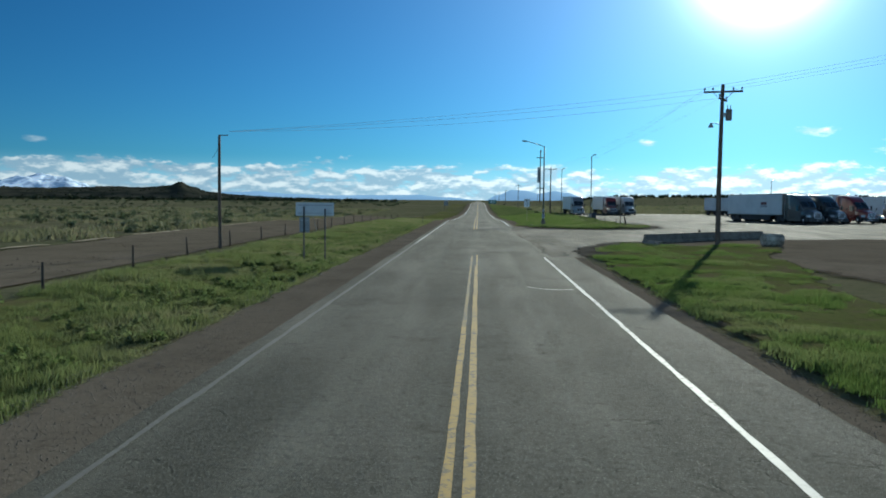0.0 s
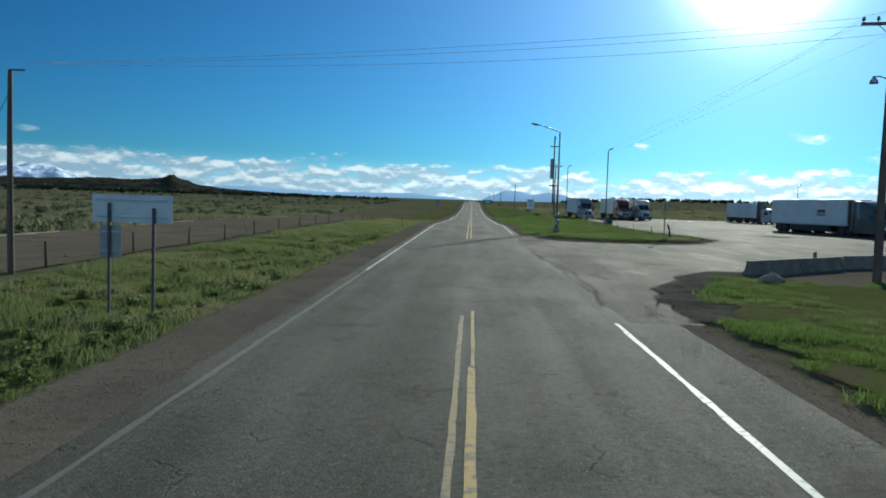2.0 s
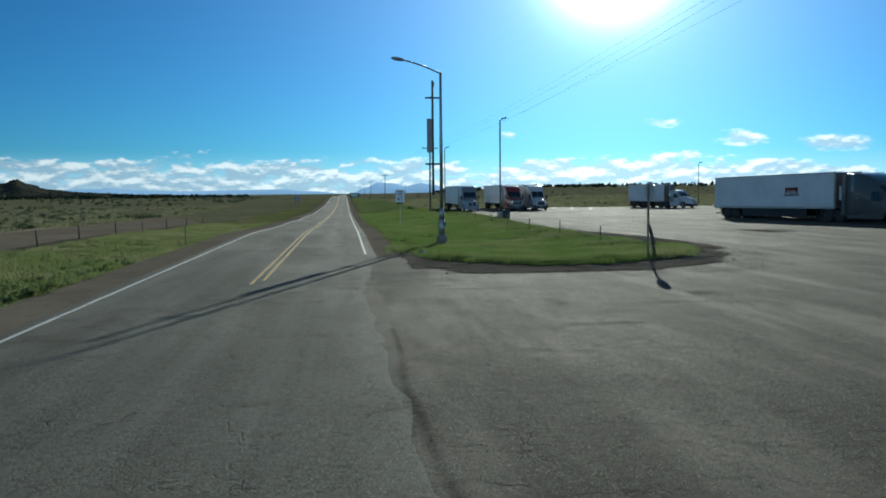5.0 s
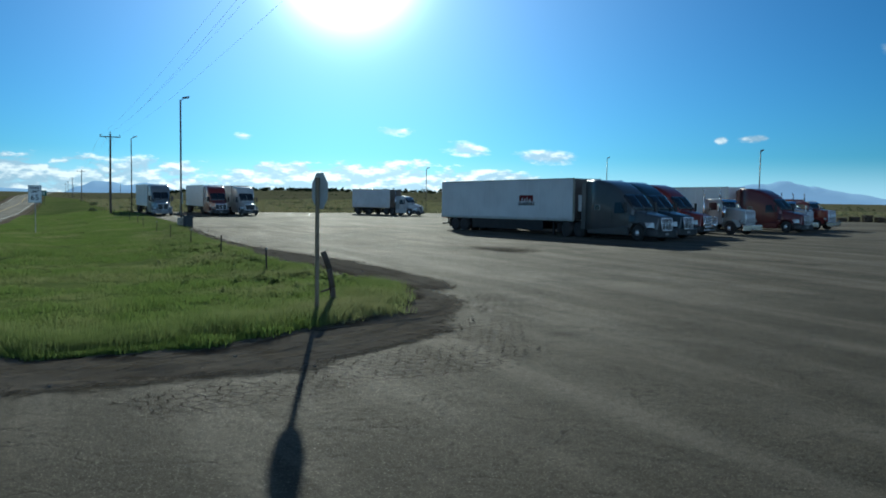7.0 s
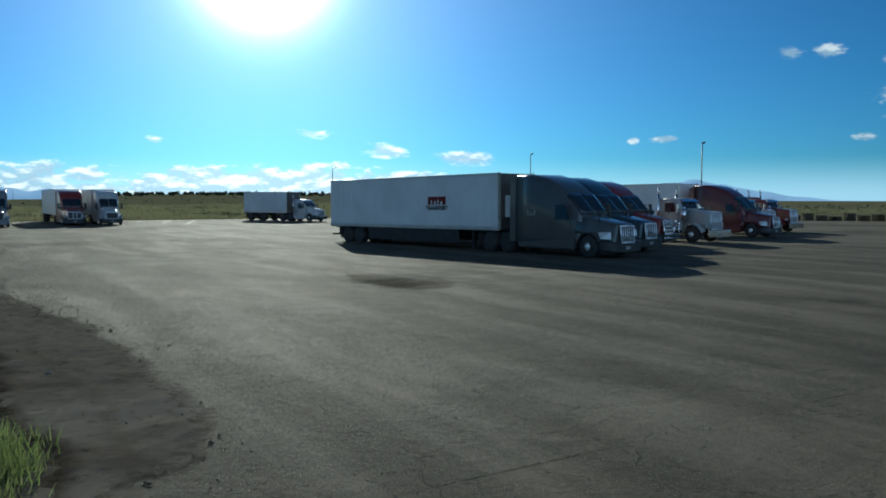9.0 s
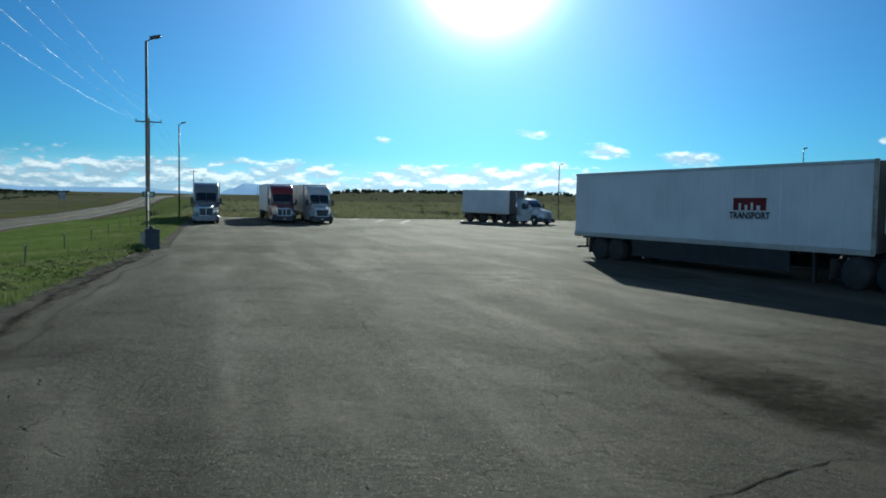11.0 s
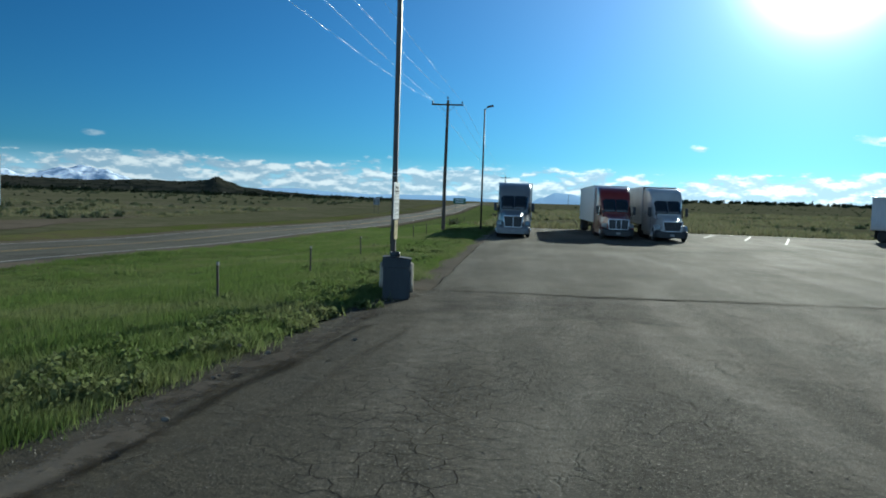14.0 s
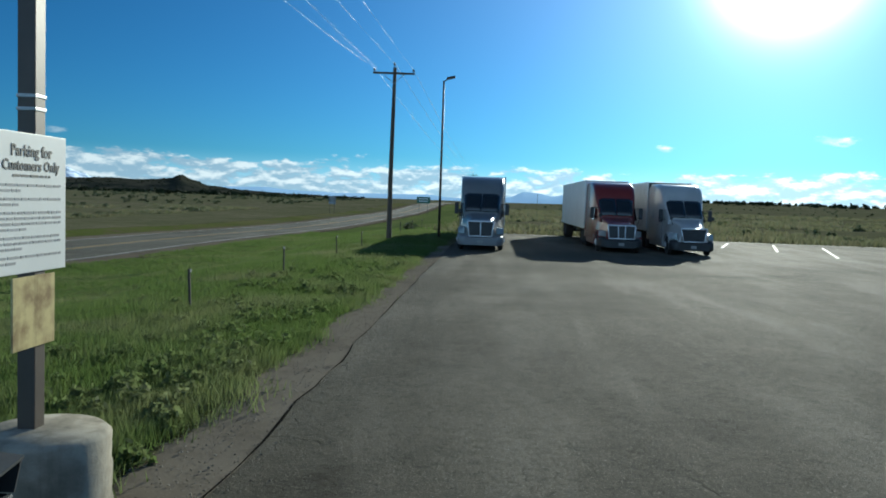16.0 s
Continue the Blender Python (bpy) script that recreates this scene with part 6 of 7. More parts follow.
# ---- signs ----
def post_sign_back(name, label, x, y, posts, panels, turn=0.0, group=""):
    z0 = land_z(x, y)
    t = thing(name, label, "road sign", pose(x, y, z0, 0, 0, turn), group)
    for px, h in posts:
        bm = bmesh.new()
        box(bm, (px, 0, h / 2 - 0.1), (0.07, 0.05, h + 0.2), 0.006)
        part("post", bm, M_DARK_STEEL, t)
    for cx, cz, w, h, mat in panels:
        bm = bmesh.new()
        box(bm, (cx, 0.045, cz), (w, 0.012, h), 0.004)
        panel = part("panel", bm, mat, t)
        for dz in (-0.3, 0.3):
            bm = bmesh.new()
            box(bm, (cx, 0.028, cz + dz * h), (w * 0.9, 0.022, 0.05), 0.004)
            part("stiffener", bm, M_STEEL, panel)
    return t


post_sign_back("road_sign", "bare metal backs of two road sign panels on posts", -8.62, 36.2, [(0.0, 2.85), (1.08, 2.75)], [(0.55, 2.72, 1.95, 0.68, M_STOP_BACK), (0.02, 1.92, 0.52, 0.78, M_SIGN_BACK)], 2)
post_sign_back("road_sign", "grey back of a tall road sign beyond the dip", -12.0, 293.0, [(-0.5, 3.4), (0.5, 3.4)], [(0, 3.0, 1.5, 1.7, M_SIGN_BACK)])
gs = post_sign_back("road_sign", "green highway direction sign far down the verge", 5.9, 313.0, [(-1.0, 3.6), (1.0, 3.6)], [], 0)
bm = bmesh.new()
box(bm, (0, -0.05, 3.4), (3.2, 0.02, 1.5), 0.01)
gp = part("panel", bm, M_GREEN_SIGN, gs, "green sign panel")
for dz in (0.3, -0.25):
    bm = bmesh.new()
    box(bm, (0, -0.064, 3.4 + dz), (2.2, 0.004, 0.25))
    part("text_bar", bm, M_SIGN_WHITE, gp)
# speed limit
sz = land_z(8.5, 130.4)
sp = thing("speed_limit_sign", "white speed limit sign on a slim steel post", "road sign", pose(8.5, 130.4, sz, 0, 0, -10))
bm = bmesh.new()
box(bm, (0, 0.03, 1.7), (0.06, 0.05, 3.6), 0.006)
part("post", bm, M_SIGN_BACK, sp)
top = 3.1 - sz
bm = bmesh.new()
box(bm, (0, -0.01, top - 0.67), (0.95, 0.012, 1.34), 0.004)
face = part("panel", bm, M_SIGN_WHITE, sp)
up_face = Matrix(((1, 0, 0, 0), (0, 0, -1, -0.018), (0, 1, 0, 0), (0, 0, 0, 1)))
for text, size, dz in (("SPEED", 0.25, 0.22), ("LIMIT", 0.25, 0.50), ("65", 0.62, 0.96)):
    lettering(text, size, Matrix.Translation((0, 0, top - dz)) @ up_face, M_INK, face, bold=0.006)
bm = bmesh.new()
for s in (-1, 1):
    box(bm, (s * 0.445, -0.018, top - 0.67), (0.012, 0.003, 1.28))
    box(bm, (0, -0.018, top - 0.67 + s * 0.64), (0.89, 0.003, 0.012))
part("border", bm, M_INK, face)
# stop sign seen from behind
st = thing("stop_sign", "grey back of an octagonal stop sign on a wooden post", "road sign", pose(14.95, 78.15, 0.02, 0, 0, -85 + 180 + 3))
bm = bmesh.new()
box(bm, (0, 0.05, 1.5), (0.07, 0.07, 3.0), 0.008)
part("post", bm, M_STAKE, st)
bm = bmesh.new()
ring = [(0.38 / math.cos(radians(22.5)) * math.cos(radians(22.5 + 45 * k)), -0.008, 2.72 + 0.38 / math.cos(radians(22.5)) * math.sin(radians(22.5 + 45 * k))) for k in range(8)]
plate(bm, ring, 0.006)
bmesh.ops.recalc_face_normals(bm, faces=bm.faces[:])
plate_ob = part("panel", bm, M_STOP_BACK, st, "octagonal plate, bare grey behind")
bm = bmesh.new()
plate(bm, [(x * 0.97, -0.012, 2.72 + (z - 2.72) * 0.97) for x, _, z in ring], 0.003)
bmesh.ops.recalc_face_normals(bm, faces=bm.faces[:])
part("face", bm, M_RED_LENS, plate_ob)
# broken stub beside it
sb = thing("broken_post", "leaning dark broken wooden post in the weeds", "post", pose(15.8, 79.7, 0.0))
bm = bmesh.new()
pipe(bm, [(0, 0, -0.1), (-0.05, 0, 0.5), (-0.12, 0.02, 0.95), (-0.26, 0.05, 1.35)], 0.07, 9)
part("shaft", bm, M_WOOD, sb)
bm = bmesh.new()
rod(bm, (-0.04, 0, 0.35), (0.22, 0.1, 0.05), 0.045, 0.03, 8)
rod(bm, (-0.05, 0, 0.5), (-0.35, -0.08, 0.42), 0.03, 0.02, 8)
part("splinter", bm, M_WOOD, sb)


# ---- fences ----
def fence(label, pts, height, steel=True):
    x0, y0 = pts[0]
    t = thing("wire_fence", label, "fence", Matrix.Identity(4))
    heads = []
    rnd = random.Random(int(y0))
    for x, y in pts:
        z = land_z(x, y)
        lx, ly = rnd.uniform(-0.06, 0.06), rnd.uniform(-0.05, 0.05)
        bm = bmesh.new()
        if steel:
            box(bm, (0, 0, 0), (0.045, 0.05, height + 0.3))
        else:
            rod(bm, (0, 0, -height / 2 - 0.15), (0, 0, height / 2 + 0.15), 0.055, 0.045, 7)
        bmesh.ops.transform(bm, matrix=Matrix.Translation((x, y, z + height / 2)) @ Matrix.Rotation(lx, 4, "X") @ Matrix.Rotation(ly, 4, "Y"), verts=bm.verts[:])
        part("post", bm, M_FENCE if steel else M_POST, t)
        if steel:
            bm = bmesh.new()
            box(bm, (x, y, z + height + 0.11), (0.05, 0.055, 0.07))
            part("post_tip", bm, M_SIGN_BACK, t)
        heads.append((x, y, z))
    for k in range(4):
        bm = bmesh.new()
        for a, b in zip(heads[:-1], heads[1:]):
            rod(bm, (a[0], a[1], a[2] + height * (0.25 + 0.25 * k)), (b[0], b[1], b[2] + height * (0.25 + 0.25 * k)), 0.0014, 0.0014, 4, False)
        part("wire", bm, M_FENCE, t)


fence("sagging wire fence on weathered posts along the dirt", [(-12.6, 4), (-12.9, 12), (-13.2, 20.1), (-14.1, 28.5), (-15.2, 37.5), (-15.6, 46), (-15.8, 54), (-15.9, 61.6), (-16.0, 68.4), (-15.9, 75), (-15.8, 82), (-15.8, 90), (-15.9, 98), (-16, 106), (-16, 115), (-16.1, 124), (-16.1, 134), (-16.2, 145), (-16.2, 156)], 0.85, False)
fence("wire fence on thin steel posts beside the lot", [(16.2, 88), (16.2, 96), (16.2, 104.3), (16.15, 112.0), (16.14, 119.2), (16.05, 127.6), (16.25, 134.5), (16.2, 142.2), (16.0, 150.5), (15.9, 159.5), (15.9, 166), (16, 182), (16, 190), (16.1, 198)], 0.80)
lean = thing("leaning_post", "pale leaning wooden stake by the fence", "post", pose(-15.1, 70.6, land_z(-15.1, 70.6), 0, -14, 0))
bm = bmesh.new()
rod(bm, (0, 0, -0.1), (0, 0, 1.5), 0.04, 0.035, 8)
part("stake", bm, M_PALE_CONCRETE, lean)
dl = thing("delineator_post", "thin delineator post at the road's edge", "post", pose(-6.8, 96.3, land_z(-6.8, 96.3)))
bm = bmesh.new()
box(bm, (0, 0, 0.6), (0.06, 0.03, 1.3), 0.005)
part("shaft", bm, M_DARK_STEEL, dl)


# ---- barriers and loose pieces at the driveway ----
def barrier(label, a, b, h=0.62):
    a, b = Vector((*a, 0)), Vector((*b, 0))
    d = b - a
    t = thing("concrete_barrier", label, "barrier", Matrix.Translation(a) @ Matrix.Rotation(math.atan2(d.y, d.x), 4, "Z"), "barriers by the driveway")
    n = max(1, round(d.length / 4.2))
    for k in range(n):
        x0, x1 = d.length * k / n + 0.03, d.length * (k + 1) / n - 0.03
        bm = bmesh.new()
        prof = [(-0.28, -0.05), (-0.28, 0.12), (-0.14, 0.26), (-0.09, h), (0.09, h), (0.14, 0.26), (0.28, 0.12), (0.28, -0.05)]
        r0 = [bm.verts.new((x0, y, z)) for y, z in prof]
        r1 = [bm.verts.new((x1, y, z)) for y, z in prof]
        for i in range(len(prof) - 1):
            bm.faces.new((r0[i], r0[i + 1], r1[i + 1], r1[i]))
        bm.faces.new(r0)
        bm.faces.new(r1[::-1])
        bmesh.ops.recalc_face_normals(bm, faces=bm.faces[:])
        bmesh.ops.bevel(bm, geom=[e for e in bm.edges if e.calc_length() > 0.3], offset=0.02, segments=2, affect="EDGES")
        part("segment", bm, M_CONCRETE, t)


barrier("low weathered concrete barrier at the grass corner", (11.55, 50.1), (17.8, 55.5), 0.64)
barrier("low weathered concrete barrier beside the yard", (18.2, 56.0), (22.4, 58.6), 0.64)
cp = thing("concrete_pipe", "short broken concrete pipe lying in the grass", "pipe", pose(19.5, 48.6, 0.42, 0, 90, 12))
bm = bmesh.new()
lathe(bm, [(-0.62, 0.30), (-0.62, 0.42), (0.62, 0.43), (0.62, 0.31)], 22, "Z")
lathe(bm, [(-0.615, 0.30), (0.615, 0.31)], 22, "Z")
part("shell", bm, M_PALE_CONCRETE, cp)


def stone(x, y, z, s, seed, label="pale weathered stone in the dirt"):
    bm = bmesh.new()
    bmesh.ops.create_icosphere(bm, subdivisions=2, radius=1.0)
    for v in bm.verts:
        f = 1 + 0.35 * noise.noise(v.co * 1.3 + Vector((seed, 0, 0)))
        v.co = Vector((v.co.x * s * f, v.co.y * s * 0.8 * f, v.co.z * s * 0.6 * f))
    bmesh.ops.translate(bm, vec=(x, y, z + s * 0.25), verts=bm.verts[:])
    ob = part("stone", bm, M_CAPROCK, None)
    tagged(ob, label, "stone", "stones at the island's edge")


rnd = random.Random(77)
stone(6.1, 82.2, 0.03, 0.24, 1)
stone(11.3, 46.9, 0.03, 0.46, 2, "large dark weathered rock in front of a barrier")
stone(12.4, 49.6, 0.03, 0.26, 9)
for k in range(22):
    yy = rnd.uniform(84, 130)
    stone(island_edge(yy) + rnd.uniform(-0.4, 1.2), yy, 0.05, rnd.uniform(0.02, 0.05), k + 3)
for k in range(16):
    stone(rnd.uniform(6, 19), rnd.uniform(73.4, 77), 0.05, rnd.uniform(0.015, 0.035), k + 60)

def patchy(x, y, s=0.16, seed=0.0):
    return np.array([noise.noise((float(a) * s, float(b) * s, seed)) for a, b in zip(x, y)])


def loose_grit(label, n, place, seed, small=0.006, large=0.022, material=None):
    """Loose chips lying on the ground, each an uneven four-sided lump."""
    rng = np.random.default_rng(seed)
    x, y, z = place(rng, n)
    n = len(x)
    s = rng.uniform(small, large, n) * rng.uniform(0.5, 1.0, n)
    a = rng.uniform(0, 2 * np.pi, n)
    v = np.empty((n, 5, 3), np.float32)
    for k in range(4):
        r = s * rng.uniform(0.7, 1.3, n)
        v[:, k] = np.stack([x + r * np.cos(a + k * np.pi / 2), y + r * np.sin(a + k * np.pi / 2), z - 0.003], 1)
    v[:, 4] = np.stack([x, y, z + s * rng.uniform(0.5, 0.9, n)], 1)
    base = np.arange(n)[:, None, None] * 5
    f = (np.array(((0, 1, 4), (1, 2, 4), (2, 3, 4), (3, 0, 4)))[None] + base).reshape(-1, 3)
    tagged(mesh_from("grit", v.reshape(-1, 3).tolist(), f.tolist(), material or M_GRIT), label, "gravel", kind="stuff")


M_GRIT = surface("loose_stone_chips", (0.19, 0.165, 0.125), (0.085, 0.075, 0.058), 0.7, 0, 40.0, 200.0, 1.0, 0.1, spec=0.3)


def on_lot(rng, n):
    y = rng.uniform(78, 131.5, n)
    x = np.interp(y, [78, 84, 95, 118, 131], [19.0, 19.5, 19.2, 20.2, 21.0]) + 16 * rng.uniform(0, 1, n) ** 1.4
    keep = patchy(x, y, 0.25, 50.0) + 0.4 * patchy(x, y, 1.2, 51.0) > -0.12
    x, y = x[keep], y[keep]
    return x, y, np.array([lot_z(float(a), float(b)) for a, b in zip(x, y)]) + 0.0265


def on_drive(rng, n):
    y = rng.uniform(39, 74, n)
    x = np.interp(y, [39, 48, 56, 74], [4.6, 4.8, 4.4, 4.4]) + np.interp(y, [39, 48, 56, 74], [1.0, 3.5, 10, 14]) * rng.uniform(0, 1, n)
    keep = patchy(x, y, 0.4, 52.0) > -0.05
    return x[keep], y[keep], np.full(int(keep.sum()), 0.024)


def on_shoulders(rng, n):
    y = 62 * rng.uniform(0, 1, n) ** 1.2 - 1
    right = rng.uniform(0, 1, n) < 0.4
    x = np.where(right, rng.uniform(4.7, 6.2, n), -rng.uniform(4.1, 6.2, n))
    keep = ~(right & (y > 38))
    return x[keep], y[keep], np.full(int(keep.sum()), 0.018)


def on_mud(rng, n):
    y = rng.uniform(73.5, 100, n)
    edge = np.interp(y, [73.5, 76, 80, 84, 92, 100], [12.5, 16.5, 19.0, 19.8, 20.2, 19.3])
    x = edge + rng.normal(0, 0.6, n)
    return x, y, np.full(n, 0.04)


def on_dirt(rng, n):
    y = 12 + 75 * rng.uniform(0, 1, n) ** 1.2
    x = -15.5 - 10 * rng.uniform(0, 1, n) ** 1.3
    keep = patchy(x, y, 0.22, 71.0) > 0.05
    x, y = x[keep], y[keep]
    return x, y, np.array([land_z(float(a), float(b)) for a, b in zip(x, y)]) + 0.055


def on_rim(rng, n):
    y = rng.uniform(76, 166, n)
    edge = np.array([island_edge(float(v)) for v in y])
    x = edge + rng.normal(0.0, 0.35, n)
    z = np.array([lot_z(0, float(v)) for v in y]) + 0.05
    return x, y, z


loose_grit("loose stone chips scattered on the lot", 26000, on_lot, 1)
loose_grit("loose stone chips scattered on the driveway", 5000, on_drive, 2, 0.004, 0.014)
loose_grit("loose gravel on the road shoulders", 22000, on_shoulders, 3, 0.005, 0.017)
loose_grit("clods of dried mud round the island", 700, on_mud, 5, 0.010, 0.038, M_CLOD)
loose_grit("clods of torn-up dirt beside the fence", 1100, on_dirt, 6, 0.015, 0.07, M_CLOD)
loose_grit("loose gravel along the island's muddy rim", 9000, on_rim, 4, 0.006, 0.020)

bm = bmesh.new()
rod(bm, (16.9, 56.3, -0.1), (16.93, 56.3, 0.78), 0.10, 0.085, 10)
tagged(part("bollard", bm, M_POST, None), "short weathered wooden bollard behind the barriers", "bollard")

# pale sand along the far side of the dirt
for y0, y1 in ((33, 47), (50, 56), (60, 80), (84, 101), (106, 112), (118, 150)):
    sheet("sand_bank", lambda y: -28.6 - 0.028 * max(0, y - 60), lambda y: -27.6 - 0.028 * max(0, y - 60), y0, y1, 0.08, M_PALE_EARTH, "pale sandy bank edging the dirt", "sand", None, 0.6, 6, 0.4, y0, 0.0, 0.25)

# ---- building and stacks beyond the row ----
wh = thing("warehouse", "low tan metal warehouse with a flat roof", "building", pose(109.5, 122.5, ROW_RISE, 0, 0, -62))
bm = bmesh.new()
box(bm, (14, 8, 1.95), (28, 16, 3.95), 0.03)
M_TAN = surface("tan_metal_siding", (0.34, 0.245, 0.155), (0.26, 0.19, 0.12), 0.6, 0, 0.5, 8.0, 0.6, 0.1, stains=0.25)
part("wall", bm, M_TAN, wh)
bm = bmesh.new()
box(bm, (14, 8, 4.0), (28.5, 16.5, 0.22), 0.03)
part("roof", bm, M_BROWN_STEEL, wh)
for x in (10.5, 18.0):
    bm = bmesh.new()
    box(bm, (x, -0.03, 1.6), (3.6, 0.08, 3.1), 0.02)
    part("roller_door", bm, M_TRAILER_DARK, wh)
ct = thing("container", "dark steel storage container with a white plate", "container", pose(110.3, 120.5, ROW_RISE, 0, 0, -62))
bm = bmesh.new()
box(bm, (5.0, -2.0, 1.35), (10.0, 2.44, 2.6), 0.03)
for k in range(40):
    box(bm, (0.25 + 0.245 * k, -3.23, 1.35), (0.11, 0.04, 2.3))
part("body", bm, M_TRAILER_DARK, ct)
bm = bmesh.new()
box(bm, (3.0, -3.27, 1.7), (1.6, 0.01, 0.5))
part("plate", bm, M_SIGN_WHITE, ct)
rnd = random.Random(31)
for k in range(15):
    x, y = 116.5 + 0.85 * k, 153.0 - 1.55 * k
    pl = thing("pallet_stack", "stack of weathered timber pallets", "pallets", pose(x, y, lot_z(x, y) + 0.03, 0, 0, rnd.uniform(-40, -10)), "pallet stacks")
    for j in range(rnd.randint(4, 7)):
        bm = bmesh.new()
        for s in (-0.5, -0.25, 0, 0.25, 0.5):
            box(bm, (s, 0, 0.13 + 0.16 * j), (0.16, 1.2, 0.025))
        for s in (-0.55, 0, 0.55):
            box(bm, (0, s, 0.06 + 0.16 * j), (1.2, 0.09, 0.11))
        part("pallet", bm, M_POST, pl)


# ---- vegetation ----
def grass_mesh(name, label, n, sample, material, h0, h1, blades, seed, width=0.028, spread=0.13, lift=0.03):
    """Many tufts of single-triangle blades; sample(rng, n) gives the places and a size for each."""
    rng = np.random.default_rng(seed)
    px, py, size = sample(rng, n)
    pz = np.array([land_z(float(a), float(b)) + (lift + 0.06 * step(86 - float(b), 0, 8) * (float(b) > 74)) for a, b in zip(px, py)])
    m = len(px)
    bx = np.repeat(px, blades) + rng.normal(0, spread, m * blades) * np.repeat(size, blades)
    by = np.repeat(py, blades) + rng.normal(0, spread, m * blades) * np.repeat(size, blades)
    bz = np.repeat(pz, blades)
    hh = rng.uniform(h0, h1, m * blades) * np.repeat(size, blades)
    ang = rng.uniform(0, 2 * np.pi, m * blades)
    lean = hh * rng.uniform(0.1, 0.75, m * blades)
    la = rng.uniform(0, 2 * np.pi, m * blades)
    w = width * rng.uniform(0.6, 1.5, m * blades) * np.clip(np.repeat(size, blades), 0.6, 2.0)
    k = m * blades
    v = np.empty((k * 3, 3), np.float32)
    v[0::3] = np.stack([bx - w * np.cos(ang), by - w * np.sin(ang), bz - 0.03], 1)
    v[1::3] = np.stack([bx + w * np.cos(ang), by + w * np.sin(ang), bz - 0.03], 1)
    v[2::3] = np.stack([bx + lean * np.cos(la), by + lean * np.sin(la), bz + hh], 1)
    me = bpy.data.meshes.new(name)
    me.vertices.add(k * 3)
    me.vertices.foreach_set("co", v.ravel())
    me.loops.add(k * 3)
    me.loops.foreach_set("vertex_index", np.arange(k * 3, dtype=np.int32))
    me.polygons.add(k)
    me.polygons.foreach_set("loop_start", np.arange(0, k * 3, 3, dtype=np.int32))
    me.update()
    me.validate()
    me.materials.append(material)
    return tagged(new(name, me), label, "grass", kind="stuff")


def tufts(x, y, seed):
    """Uneven growth: tall clumps beside short, thin places."""
    return np.clip(0.85 + 0.9 * patchy(x, y, 1.3, seed + 30) + 0.5 * patchy(x, y, 0.5, seed + 40), 0.25, 1.9)


def left_verge(rng, n):
    y = -2 + 150 * rng.uniform(0, 1, n) ** 1.7
    x = -6.0 - 8.2 * rng.uniform(0, 1, n) ** 1.1
    p = patchy(x, y, 0.3, 2.0)
    keep = (p > -0.35) & (patchy(x, y, 1.1, 67.0) > -0.30) & ((x < -6.4) | (rng.uniform(0, 1, n) < 0.5))
    return x[keep], y[keep], np.clip((0.85 + 0.9 * np.clip(p, -0.3, 0.7)) * tufts(x, y, 2.0), 0.3, 1.5)[keep]


def corner_verge(rng, n):
    y = -8 + 56 * rng.uniform(0, 1, n)
    lo = np.interp(y, [-40, 28, 37, 42, 47], [5.7, 5.9, 6.2, 7.4, 9.6])
    hi = np.interp(y, [-40, 20, 36, 47, 56], [11.3, 11.8, 15.3, 19.3, 20.5])
    x = lo + (hi - lo) * rng.uniform(0, 1, n)
    p = patchy(x, y, 0.35, 5.0)
    keep = (p > -0.22 + 0.32 * np.clip((y - 27) / 9, 0, 1) * np.clip((x - lo - 1.5) / 3, 0, 1)) & ((hi - x > 2.5) | (p > 0.05)) & (patchy(x, y, 1.1, 66.0) > -0.22)
    return x[keep], y[keep], ((0.8 + 0.6 * p) * tufts(x, y, 5.0))[keep]


def island(rng, n):
    y = 75.6 + 125 * rng.uniform(0, 1, n) ** 1.25
    lo = np.interp(y, [75.3, 77.5, 80.5, 88, 420], [10.0, 7.6, 6.0, 5.2, 5.1])
    hi = np.interp(y, [75.3, 77, 80, 84, 95, 104, 118, 128, 134, 150, 200], [11.5, 14.8, 17.4, 18.2, 17.6, 17.5, 18.1, 18.9, 19.5, 19.5, 19.6])
    x = lo + (hi - lo) * rng.uniform(0, 1, n)
    p = patchy(x, y, 0.25, 8.0)
    keep = (p > -0.5) & ~((np.abs(x - 19.75) < 0.5) & (np.abs(y - 129.4) < 0.6))
    return x[keep], y[keep], ((0.75 + 0.5 * p) * tufts(x, y, 8.0))[keep]


def lot_rim(rng, n):
    """Taller weeds along the lot's edge."""
    y = 78 + 110 * rng.uniform(0, 1, n) ** 1.1
    hi = np.interp(y, [78, 84, 95, 104, 118, 128, 134, 150, 200], [16.6, 18.1, 17.7, 17.6, 18.2, 18.95, 19.55, 19.6, 19.7])
    x = hi - np.abs(rng.normal(0, 1.5, n))
    p = patchy(x, y, 0.5, 11.0)
    keep = (p > -0.15) & ~((np.abs(x - 19.75) < 0.6) & (np.abs(y - 129.4) < 0.7))
    return x[keep], y[keep], np.clip((1.0 + 0.9 * p) * tufts(x, y, 11.0), 0.3, 1.25)[keep]


def island_front(rng, n):
    a = rng.uniform(0, 1, n)
    x = np.interp(a, [0, 0.15, 0.3, 0.45, 0.7, 0.85, 1.0], [5.4, 6.2, 7.9, 10.2, 14.6, 16.8, 18.2]) + rng.normal(0, 0.3, n)
    y = np.interp(a, [0, 0.15, 0.3, 0.45, 0.7, 0.85, 1.0], [86, 80.6, 77.6, 75.9, 77.2, 79.3, 83]) + np.abs(rng.normal(0, 0.7, n))
    p = patchy(x, y, 0.6, 14.0)
    keep = p > -0.25
    return x[keep], y[keep], (1.0 + 0.6 * p)[keep]


